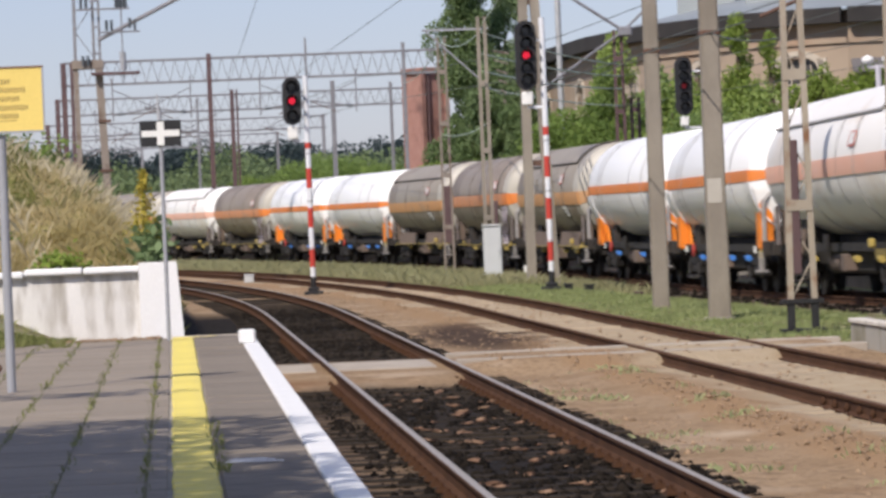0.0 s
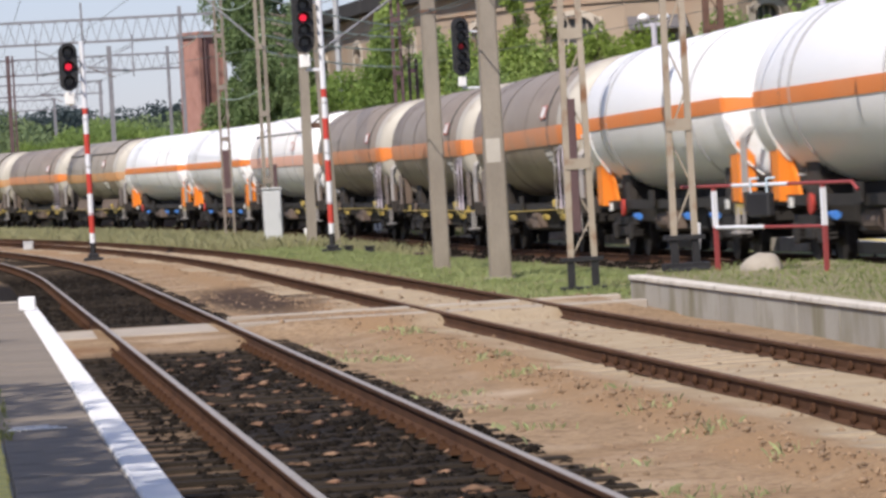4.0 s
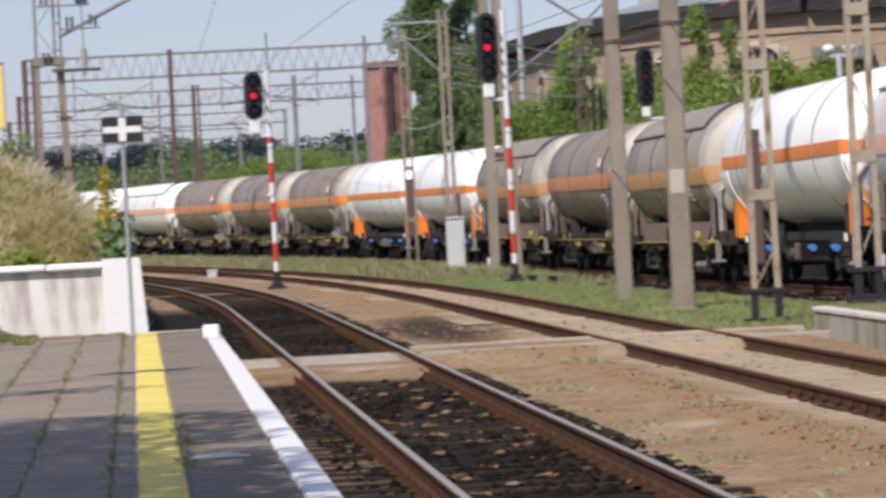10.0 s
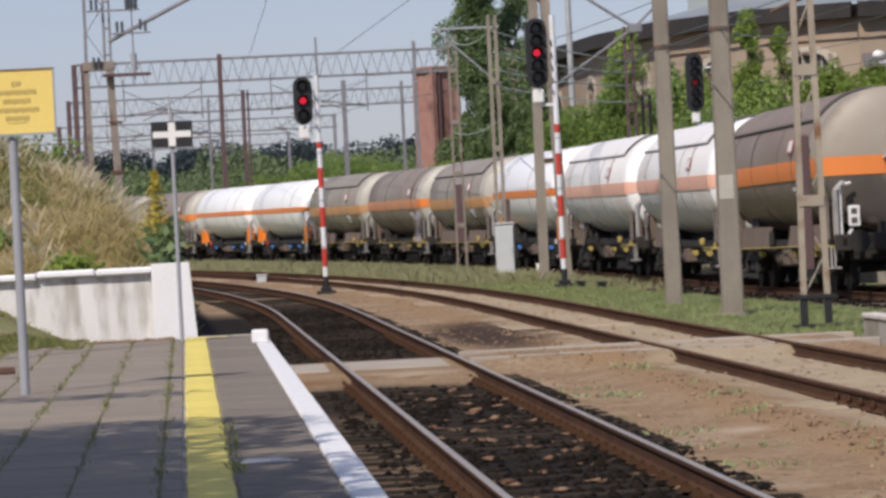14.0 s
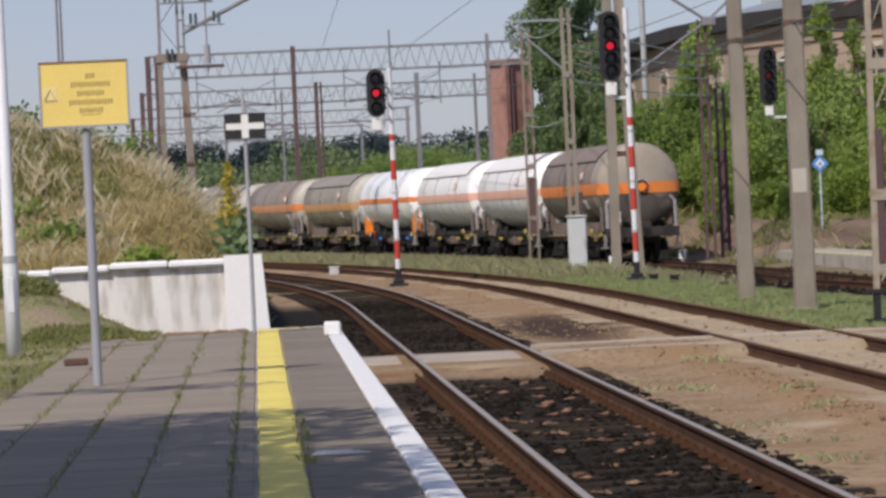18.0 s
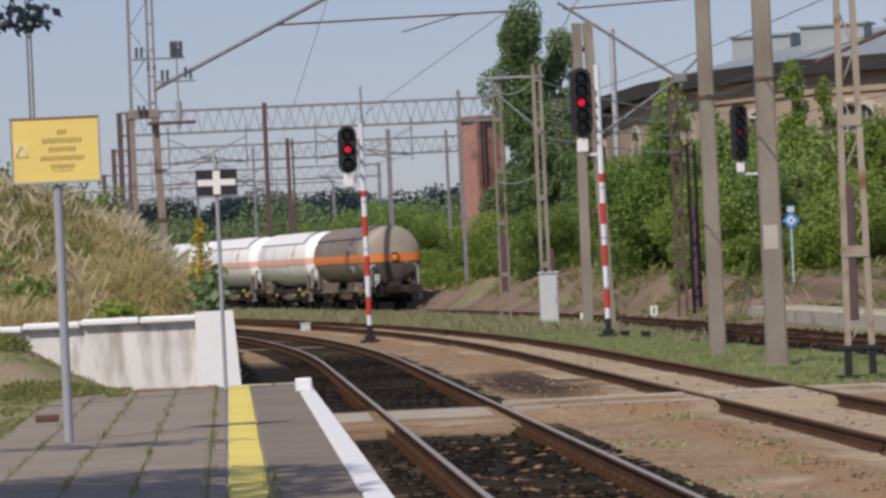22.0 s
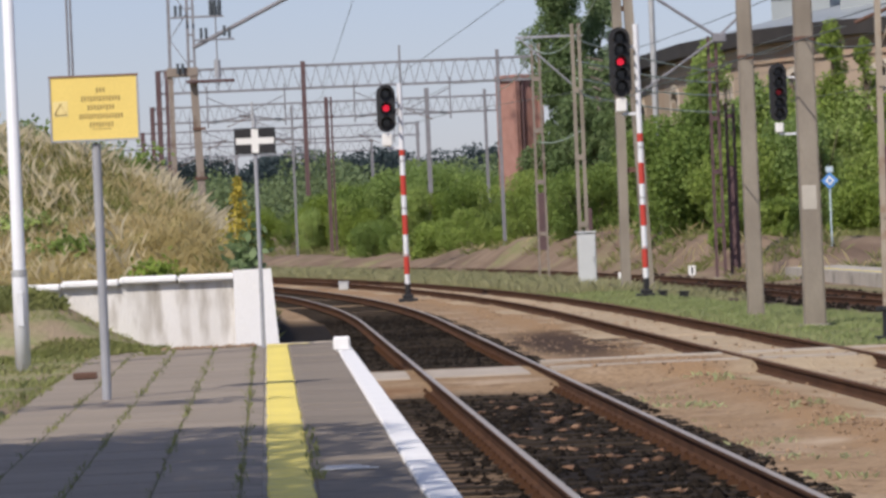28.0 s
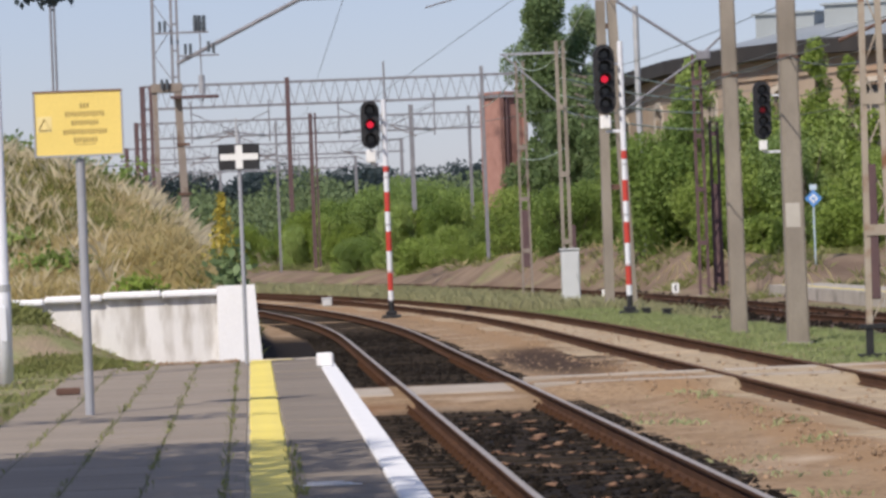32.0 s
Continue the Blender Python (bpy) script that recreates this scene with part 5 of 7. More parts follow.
def portal_bracket(y, x, zb, side, label="grey registration bracket hanging from the portal"):
    """A drop post below the portal with a tube, a stay and an insulator for the contact wire."""
    root = new("registration_bracket")
    root.matrix_basis = pose(x, y, 0)
    part("drop_post", beam(bmesh.new(), (0, -0.12, zb - 1.75), (0, -0.12, zb + 0.3), 0.07, 0.07), "grey_truss", root)
    part("tube", rods(((0, -0.12, zb - 1.5), (side * 2.3, -0.12, zb - 1.15), 0.04), seg=6), "grey_truss", root)
    part("stay", rods(((0, -0.12, zb - 0.25), (side * 2.0, -0.12, zb - 1.15), 0.025), seg=6), "grey_truss", root)
    for k in range(3):
        part("insulator", rods(((side * (0.25 + 0.1 * k), -0.12, zb - 1.46 + 0.015 * k), (side * (0.31 + 0.1 * k), -0.12, zb - 1.45 + 0.015 * k), 0.085), seg=8), "insulator", root)
    part("steady_arm", rods(((side * 2.2, -0.12, zb - 1.2), (side * 0.9, -0.12, zb - 1.75), 0.022), seg=6), "rust", root)
    tagged(root, label, "overhead bracket", "portal brackets")


for y_, x_, s_ in ((194, -2.6, 1), (194, 1.2, -1), (194, 4.6, 1), (194, 9.3, -1), (245, -4.4, 1), (245, -0.4, 1), (245, 3.0, -1), (245, 8.2, -1), (300, -7.2, 1), (300, -4.0, 1), (300, 4.0, -1)):
    portal_bracket(y_, x_, 8.65, s_)


def wire(name, pts, r, material, label, sag=0.0, cat="overhead wire"):
    """A hanging wire through points, with a little sag in each span."""
    path = [Vector(pts[0])]
    for a, b in zip(pts[:-1], pts[1:]):
        a, b = Vector(a), Vector(b)
        n = 1 if not sag else 8
        for i in range(1, n + 1):
            t = i / n
            path.append(a.lerp(b, t) - Vector((0, 0, sag * 4 * t * (1 - t))))
    return tagged(put(name, tube(path, r, 5), material), label, cat)


# cantilever arm and insulators of the tall mast on the bank
arm = new("cantilever_arm")
arm.matrix_basis = pose(0, 120, 0)
part("tube", rods(((-1.98, -0.2, 7.38), (3.4, -0.2, 9.97), 0.065), seg=8), "grey_truss", arm)
part("top_tube", rods(((1.8, -0.2, 9.18), (8.9, -0.2, 9.3), 0.03), seg=8), "rust", arm)
part("strut", rods(((7.4, -0.2, 9.27), (5.6, -0.2, 8.8), 0.02), seg=6), "rust", arm)
for k, (x, z) in enumerate(((-2.45, 8.35), (-2.3, 8.35), (-1.35, 8.35), (-1.15, 8.3), (-1.7, 7.65), (-1.55, 7.65), (-1.0, 7.7), (-0.85, 7.65), (-2.45, 6.6), (-2.3, 6.6))):
    part("insulator", rods(((x, -0.25, z), (x, -0.25, z + 0.32), 0.045), seg=8), "insulator", arm)
part("crossbar", boxes((-2.6, -1.0, -0.3, -0.24, 8.28, 8.34)), "grey_truss", arm)
for x_ in (-1.38, -1.26, -1.12):
    part("insulator_stack", rods(((x_, -0.25, 8.3), (x_, -0.25, 8.82), 0.055), ((x_, -0.25, 8.4), (x_, -0.25, 8.44), 0.08), ((x_, -0.25, 8.55), (x_, -0.25, 8.59), 0.08), ((x_, -0.25, 8.7), (x_, -0.25, 8.74), 0.08), seg=8), "insulator", arm)
part("crossbar", boxes((-1.9, -0.7, -0.3, -0.24, 7.58, 7.63)), "grey_truss", arm)
part("switch_rod", rods(((-1.25, -0.25, 6.2), (-1.25, -0.25, 8.3), 0.025), seg=6), "grey_truss", arm)
part("surge_arrester", rods(((-1.25, -0.25, 6.45), (-1.25, -0.25, 7.0), 0.1), seg=10), "dull_steel", arm)
part("platform_plate", boxes((-2.2, -0.75, -0.45, 0.1, 6.32, 6.4)), "purple_steel", arm)
tagged(arm, "overhead line cantilever with insulators on the tall mast", "cantilever")

arm = new("cantilever_arm")
arm.matrix_basis = pose(0, 140, 0)
part("tube", rods(((12.1, -0.2, 10.8), (16.3, -0.2, 7.95), 0.055), seg=8), "grey_truss", arm)
part("stay", rods(((13.5, -0.2, 6.1), (16.3, -0.2, 7.95), 0.045), seg=8), "grey_truss", arm)
part("stay", rods(((16.3, -0.2, 7.95), (17.3, -0.2, 8.85), 0.045), seg=8), "grey_truss", arm)
part("top_tube", rods(((12.3, -0.2, 10.55), (20.5, -0.2, 10.9), 0.03), seg=8), "rust", arm)
part("junction", boxes((16.1, 16.6, -0.35, 0.1, 7.75, 8.1), bevel=0.05), "grey_truss", arm)
tagged(arm, "rusty overhead line bracket on the mast behind the train", "cantilever")

arm = new("cantilever_arm")
arm.matrix_basis = pose(0, 112, 0)
part("crossbar", boxes((7.3, 9.2, -0.1, -0.02, 6.9, 6.96)), "dull_steel", arm)
part("stay", rods(((7.4, -0.06, 6.9), (8.9, -0.06, 5.5), 0.025), seg=6), "dull_steel", arm)
for k in range(6):
    z = 6.3 - 0.28 * k
    part("insulator", rods(((9.25 + 0.06 * k, -0.1, z), (9.75 - 0.03 * k, -0.1, z - 0.12), 0.024), seg=6), "mast_brown", arm)
tagged(arm, "bracket with pale insulator chains on the grey mast", "cantilever")

arm = new("cantilever_arm")
arm.matrix_basis = pose(0, 60, 0)
part("tube", rods(((9.1, 0, 4.55), (13.4, 0, 6.2), 0.03), seg=8), "rust", arm)
part("tube", rods(((8.95, 0, 4.5), (7.0, 14.0, 4.05), 0.012), seg=6), "wire", arm)
tagged(arm, "rusty bracket tube fixed to the cream mast", "cantilever")

# wires
wire("contact_wire", [(3.4, 119.8, 9.9), (3.0, 194, 8.2), (0.4, 245, 8.2), (-4, 300, 8.2)], 0.01, "wire", "thin dark contact wire along the tracks")
wire("contact_wire", [(8.8, 120, 9.3), (5.0, 194, 7.9), (1.4, 245, 7.9)], 0.012, "wire", "thin dark contact wire along the tracks")
wire("contact_wire", [(14.0, 30, 5.9), (14.2, 140, 6.6), (9.5, 194, 7.2), (5.2, 245, 7.2)], 0.014, "wire", "thin dark contact wire over the goods track")
wire("messenger_wire", [(14.0, 30, 7.6), (14.2, 140, 7.9), (9.5, 194, 8.6), (5.2, 245, 8.6)], 0.014, "wire", "thin dark messenger wire over the goods track", 0.3)
for k, (z0, z1) in enumerate(((6.9, 6.75), (6.3, 6.35), (5.8, 5.9), (5.35, 5.3))):
    wire("feeder_wire", [(8.98, 111.6, z0 - 0.1), (16.2, 140, z1)], 0.026, "wire_green", "verdigris feeder wire slung between the masts", 0.12)
    wire("feeder_wire", [(16.2, 140, z1), (22 + k, 96, z1 + 0.9)], 0.011, "wire", "thin feeder wire slung past the concrete poles", 0.15)
wire("feeder_wire", [(9.0, 111.6, 6.9), (10.15, 145, 8.0), (11.7, 194, 8.2)], 0.02, "wire_green", "verdigris feeder wire slung between the masts", 0.3)
wire("feeder_wire", [(8.97, 111.6, 7.0), (9.3, 102.6, 8.3), (8.9, 71.7, 9.0)], 0.016, "wire_green", "verdigris feeder wire slung between the masts", 0.1)
wire("feeder_wire", [(9.0, 111.6, 4.2), (10.15, 145, 4.6)], 0.02, "wire_green", "verdigris feeder wire slung between the masts", 0.15)
wire("pole_wire", [(9.0, 56.9, 4.1), (8.98, 64.9, 4.55), (8.85, 71.7, 4.6)], 0.012, "wire", "thin wire strung along the concrete poles", 0.1)
wire("pole_wire", [(8.85, 71.7, 4.6), (9.3, 102.6, 4.9), (9.0, 111.6, 5.4)], 0.012, "wire", "thin wire strung along the concrete poles", 0.25)
# ---------------------------------------------------------------- retaining wall at the platform's end
WY = 52.62
wall = put("wall_north", boxes((-3.6, -0.46, WY, WY + 0.4, -0.3, 1.12)), "limewash_dirty")
tagged(wall, "whitewashed retaining wall with flaking coping below the grass bank", "retaining wall", kind="structure")
for a, b, dz in ((-3.62, -2.75, -0.05), (-2.74, -1.98, -0.02), (-1.97, -1.2, 0.005), (-1.19, -0.44, 0.0)):
    part("coping", boxes((a, b, WY - 0.11, WY + 0.42, 1.12 + dz, 1.215 + dz), bevel=0.025), "limewash", wall, "chipped white coping slab")
v = [(-0.46, WY - 0.1, -0.4), (0.16, WY - 0.1, -0.4), (0.045, WY - 0.1, 1.25), (-0.46, WY - 0.1, 1.25)]
v += [(x, WY + 0.5, z) for x, _, z in v]
quad_box = [(0, 1, 2, 3), (7, 6, 5, 4), (0, 4, 5, 1), (1, 5, 6, 2), (2, 6, 7, 3), (3, 7, 4, 0)]
part("pilaster", mesh_from(v, quad_box), "limewash", wall, "white battered pilaster")
v = [(-0.3, WY + 0.5, -0.4), (0.15, WY + 0.5, -0.4), (0.0, WY + 0.5, 1.15), (-0.3, WY + 0.5, 1.15)]
v += [(x - 0.12, WY + 9.5, z * (0.7 if z > 0 else 1)) for x, _, z in v]
part("side_wall", mesh_from(v, quad_box), "concrete", wall, "stained side wall along the track")

# ---------------------------------------------------------------- island platform across the tracks
B_X, B_END, B_Z = 8.58, 49.95, 0.17
plat_b = put("platform_2", boxes((B_X + 0.02, 11.6, -10, B_END, -0.5, B_Z - 0.02), (9.1, 11.6, B_END, 51.8, -0.5, B_Z - 0.02)), "concrete")
tagged(plat_b, "low stained concrete platform overgrown with grass", "platform", kind="structure")
part("turf", boxes((B_X + 0.17, 11.58, -9.9, B_END - 0.05, B_Z - 0.1, B_Z + 0.02), (9.12, 11.58, B_END - 0.05, 51.75, B_Z - 0.1, B_Z + 0.02)), "turf", plat_b, "thin turf over the platform")
y = B_END
while y > 16:
    part("edge_slab", boxes((B_X - 0.03, B_X + 0.16, y - 1.98, y, B_Z - 0.03, B_Z + 0.03), bevel=0.012), "worn_edge", plat_b, "worn white painted edge slab")
    part("wall_panel", boxes((B_X, B_X + 0.03, y - 1.985, y - 0.01, -0.5, B_Z - 0.035)), "stained_wall", plat_b)
    y -= 2.0


def fence():
    root = new("railing")
    a, b = Vector((9.74, 50.0)), Vector((10.52, 47.1))
    d = (b - a).normalized()
    root.matrix_basis = pose(a.x, a.y, B_Z + 0.02, 0, 0, math.degrees(math.atan2(d.y, d.x)))
    ln = (b - a).length
    for x in (0, ln):
        post = part("post", boxes((x - 0.026, x + 0.026, -0.026, 0.026, -0.1, 1.06)), "maroon", root, "maroon steel post")
        part("white_sleeve", boxes((x - 0.029, x + 0.029, -0.029, 0.029, 0.56, 1.02)), "white_steel", post)
    rail = part("top_rail", rods(((-0.95, 0, 1.08), (ln + 0.75, 0, 1.08), 0.022), ((ln + 0.75, 0, 1.08), (ln + 0.9, 0, 0.98), 0.022), seg=10), "maroon", root, "maroon steel rail")
    part("white_sleeve", rods(((0.55, 0, 1.08), (2.1, 0, 1.08), 0.025), seg=10), "white_steel", rail)
    rail = part("middle_rail", rods(((0, 0, 0.55), (ln, 0, 0.55), 0.021), seg=10), "maroon", root, "maroon steel rail")
    part("white_sleeve", rods(((0.02, 0, 0.55), (1.4, 0, 0.55), 0.024), seg=10), "white_steel", rail)
    for x in (1.15, 1.6):
        part("hook", rods(((x, -0.05, 1.16), (x, -0.05, 0.98), 0.014), ((x, -0.05, 1.16), (x + 0.05, 0.05, 1.16), 0.014), seg=6), "pale_blue", root)
    part("hanging_box", boxes((1.05, 1.65, -0.07, 0.03, 0.68, 0.98), bevel=0.02), "black", root, "dark hanging box")
    tagged(root, "maroon and white tubular steel railing on the platform end", "railing")


fence()


def rock(x, y, r, h):
    bm = bmesh.new()
    bmesh.ops.create_icosphere(bm, subdivisions=3, radius=1.0)
    for v in bm.verts:
        n = noise.noise(v.co * 1.6) * 0.16
        v.co = Vector((v.co.x * r * (1 + n), v.co.y * r * (1 + n), max(-0.3, v.co.z) * h * (1 + n)))
    tagged(put("rock", bm, "rock", m=pose(x, y, B_Z + 0.02), shade=True), "pale rounded heap of stone on the platform", "rock")


rock(10.12, 49.0, 0.28, 0.22)


def bollard():
    root = new("bollard")
    root.matrix_basis = pose(9.62, 50.9, B_Z - 0.02)
    part("post", rods(((0, 0, 0), (0, 0, 0.6), 0.035), ((0.05, 0, 0.3), (0.07, 0, 0.65), 0.03), seg=10), "white_steel", root)
    part("foot", rods(((0, 0, -0.02), (0, 0, 0.18), 0.038), seg=10), "maroon", root)
    tagged(root, "short white and red post beside the mast", "bollard")


bollard()

# low third platform behind the goods track
plat_c = put("platform_3", boxes((17.6, 19.4, 40, 134, -0.9, -0.22)), "concrete")
tagged(plat_c, "low far platform with a faded yellow line", "platform", kind="structure")
part("yellow_line", boxes((17.95, 18.15, 40.5, 133.5, -0.222, -0.213)), "yellow_line", plat_c, "faded yellow line")

# ---------------------------------------------------------------- engine shed with a curved front
SHED = [(20.6, 240), (20.6, 206), (21.3, 193), (23.0, 182.5), (26.0, 175.5), (30.0, 172.3), (35.0, 171.8), (38.0, 173.5), (42.0, 182), (44, 200)]
EAVES = 10.0
shed = new("engine_shed")
tagged(shed, "old ochre plastered engine shed with arched windows and a dark roof", "building")


def shed_bay(a, b, windows):
    a, b = Vector(a), Vector(b)
    d = b - a
    ln = d.length
    base = pose(a.x, a.y, 0, 0, 0, math.degrees(math.atan2(d.y, d.x)))
    # wall in pieces round the openings, so that the openings go through
    spans = []
    x = 0.0
    for c, w, z0, z1, kind in windows:
        spans.append((x, c - w / 2, -1.5, EAVES))
        spans.append((c - w / 2, c + w / 2, -1.5, z0))
        spans.append((c - w / 2, c + w / 2, z1, EAVES))
        x = c + w / 2
    spans.append((x, ln, -1.5, EAVES))
    for x0, x1, z0, z1 in spans:
        if x1 - x0 > 0.02:
            part("wall", boxes((x0, x1, 0, 0.5, z0, z1)), "plaster", shed, m=base)
    for c, w, z0, z1, kind in windows:
        win = part("window", boxes((c - w / 2, c + w / 2, 0.3, 0.34, z0, z1)), "window_dark", shed, "dusty dark window", m=base)
        for k in (-1, 0, 1):
            part("glazing_bar", boxes((c + k * w / 4 - 0.03, c + k * w / 4 + 0.03, 0.24, 0.3, z0, z1)), "plaster_pale", win)
        for k in range(1, 4):
            zz = z0 + (z1 - z0) * k / 4
            part("glazing_bar", boxes((c - w / 2, c + w / 2, 0.245, 0.295, zz - 0.03, zz + 0.03)), "plaster_pale", win)
        part("surround", boxes((c - w / 2 - 0.45, c - w / 2, -0.06, 0.3, z0 - 0.3, z1)), "plaster_pale", shed, m=base)
        part("surround", boxes((c + w / 2, c + w / 2 + 0.45, -0.06, 0.3, z0 - 0.3, z1)), "plaster_pale", shed, m=base)
        part("sill", boxes((c - w / 2 - 0.5, c + w / 2 + 0.5, -0.14, 0.3, z0 - 0.3, z0)), "plaster_pale", shed, m=base)
        if kind == "arch":
            v, f = [], []
            seg = 14
            for k in range(seg + 1):
                t = radians(180 * k / seg)
                for r_, yy in ((w / 2, -0.06), (w / 2 + 0.45, -0.06), (w / 2 + 0.45, 0.3), (w / 2, 0.3)):
                    v.append((c + r_ * math.cos(t), yy, z1 - w * 0.25 + r_ * math.sin(t) * 0.6))
            for k in range(seg):
                for q in range(4):
                    f.append((k * 4 + q, k * 4 + (q + 1) % 4, k * 4 + 4 + (q + 1) % 4, k * 4 + 4 + q))
            part("arch", mesh_from(v, f), "plaster_pale", shed, "pale arched window head", m=base)
        else:
            v = [(c - w / 2 - 0.5, -1.0, z1 + 0.15), (c + w / 2 + 0.5, -1.0, z1 + 0.15), (c + w / 2 + 0.5, 0.1, z1 + 0.75), (c - w / 2 - 0.5, 0.1, z1 + 0.75)]
            v += [(x_, y_, z_ + 0.1) for x_, y_, z_ in v]
            part("awning", mesh_from(v, [(3, 2, 1, 0), (4, 5, 6, 7), (0, 1, 5, 4), (1, 2, 6, 5), (2, 3, 7, 6), (3, 0, 4, 7)]), "roof_felt", shed, m=base)
    part("cornice", boxes((0, ln, -0.12, 0.0, EAVES - 1.5, EAVES - 1.25)), "plaster", shed, m=base)
    part("fascia", boxes((-0.05, ln + 0.05, -0.75, -0.6, EAVES - 0.62, EAVES + 0.06)), "fascia", shed, "black eaves board", m=base)
    part("soffit", boxes((-0.05, ln + 0.05, -0.6, 0.05, EAVES - 0.62, EAVES - 0.54)), "fascia", shed, m=base)


for i, (a, b) in enumerate(zip(SHED[:-1], SHED[1:])):
    ln = (Vector(b) - Vector(a)).length
    if ln > 20:
        wins = [(ln * k, 2.2, 3.2, 7.6, "arch") for k in (0.2, 0.5, 0.8)]
    elif i == 5:
        wins = [(1.4, 1.6, 4.6, 7.0, "awning"), (3.9, 1.3, 3.2, 6.8, "arch")]
    elif i >= 6:
        wins = [(ln * 0.5, 1.5, 5.2, 8.0, "awning" if i == 7 else "arch")]
    else:
        wins = [(ln * 0.5, 2.0, 3.4, 7.9, "arch")]
    shed_bay(a, b, wins)
cx, cy = 46.0, 222.0
v, f = [], []
for k, (x, y) in enumerate(SHED):
    dx, dy = x - cx, y - cy
    dl = math.hypot(dx, dy)
    for o, z in ((0.75, EAVES + 0.05), (-6.0, EAVES + 1.1), (-14.0, EAVES + 2.1)):
        v.append((x + dx / dl * o, y + dy / dl * o, z))
for k in range(len(SHED) - 1):
    for q in range(2):
        f.append((k * 3 + q, k * 3 + 3 + q, k * 3 + 4 + q, k * 3 + 1 + q))
roof = part("roof", mesh_from(v, f), "roof_metal", shed, "grey sheet roof")
for k in range(3, 7):
    x, y = SHED[k]
    dx, dy = (x - cx), (y - cy)
    dl = math.hypot(dx, dy)
    px_, py_ = x - dx / dl * 6.5, y - dy / dl * 6.5
    part("roof_lantern", boxes((-1.5, 1.5, -0.8, 0.8, 0, 1.15), (-1.65, 1.65, -0.95, 0.95, 1.15, 1.25)), "roof_metal", roof, "grey roof lantern", m=pose(px_, py_, EAVES + 0.7, 0, 0, math.degrees(math.atan2(dx, -dy))))

# brick tower
tower = new("brick_tower")
tower.matrix_basis = pose(15.15, 231, -0.5, 0, 0, 32)
part("shaft", boxes((-0.85, 0.85, -0.85, 0.85, 0, 10.4)), "brick_red", tower)
for sx in (-1, 1):
    for sy in (-1, 1):
        part("corner_pier", boxes((sx * 0.85 - 0.14, sx * 0.85 + 0.14, sy * 0.85 - 0.14, sy * 0.85 + 0.14, 0, 10.5)), "brick_red", tower)
part("cornice", boxes((-1.05, 1.05, -1.05, 1.05, 10.4, 10.75), bevel=0.05), "brick_red", tower)
part("downpipe", rods(((-0.45, -0.92, 0), (-0.45, -0.92, 10.4), 0.08), seg=8), "purple_steel", tower, "dark downpipe")
tagged(tower, "slim old red brick tower among the bushes", "brick tower")
# ---------------------------------------------------------------- plants
rng = np.random.default_rng(7)


def leaf_quads(centres, size, spread=None, flat=0.0):
    """Small four-sided leaves at the given centres, turned at random."""
    n = len(centres)
    a = rng.normal(size=(n, 3))
    a /= np.linalg.norm(a, axis=1)[:, None]
    b = rng.normal(size=(n, 3))
    b[:, 2] *= 1 - flat
    b -= (a * b).sum(1)[:, None] * a
    b /= np.linalg.norm(b, axis=1)[:, None] + 1e-9
    s = size * rng.uniform(0.55, 1.35, n)[:, None]
    v = np.stack([centres - a * s * 0.5, centres + b * s * 0.32, centres + a * s * 0.5, centres - b * s * 0.32], 1).reshape(-1, 3)
    return v, np.arange(4 * n).reshape(-1, 4)


def fast_mesh(v, f, material):
    me = bpy.data.meshes.new("leaves")
    v = np.asarray(v, np.float32)
    f = np.asarray(f, np.int32)
    k = f.shape[1]
    me.vertices.add(len(v))
    me.vertices.foreach_set("co", v.ravel())
    me.loops.add(f.size)
    me.loops.foreach_set("vertex_index", f.ravel())
    me.polygons.add(len(f))
    me.polygons.foreach_set("loop_start", np.arange(0, f.size, k, dtype=np.int32))
    me.update(calc_edges=True)
    me.materials.append(M[material])
    return me


def crown_points(blobs, per):
    """Points thick near the skin of overlapping uneven balls."""
    out = []
    for x, y, z, r, sq in blobs:
        n = int(per * r * r)
        d = rng.normal(size=(n, 3))
        d /= np.linalg.norm(d, axis=1)[:, None]
        rad = r * rng.uniform(0.35, 1.08, n) ** 0.6
        p = d * rad[:, None]
        p[:, 2] *= sq
        out.append(p + (x, y, z))
    return np.concatenate(out)


def shrub_mesh(width, height, leaf, per=150, lumps=14):
    blobs = []
    for k in range(lumps):
        a = rng.uniform(0, 2 * math.pi)
        rr = width * 0.5 * rng.uniform(0.0, 0.85)
        z = height * rng.uniform(0.12, 0.86) * (1 - 0.35 * (rr / (width * 0.5)) ** 2)
        blobs.append((rr * math.cos(a), rr * math.sin(a), z, width * rng.uniform(0.13, 0.24), rng.uniform(0.8, 1.2)))
    return leaf_quads(crown_points(blobs, per), leaf)


def stems(width, height, n=7):
    bm = bmesh.new()
    for k in range(n):
        a = rng.uniform(0, 2 * math.pi)
        rod(bm, (0.1 * math.cos(a), 0.1 * math.sin(a), -0.3), (width * 0.3 * math.cos(a), width * 0.3 * math.sin(a), height * rng.uniform(0.5, 0.8)), 0.06, 0.015, seg=5)
    return mesh_of(bm)


def shrub_kind(width, height, leaf, material, label, name="shrub", cat="shrub", per=900, lumps=22):
    root = new(name)
    v, f = shrub_mesh(width, height, leaf, per, lumps)
    part("crown", fast_mesh(v, f, material), None, root)
    part("stem", stems(width, height), "bark", root)
    tagged(root, label, cat, "bushes beyond the tracks")
    root.matrix_basis = pose(0, -500, -50)
    return root


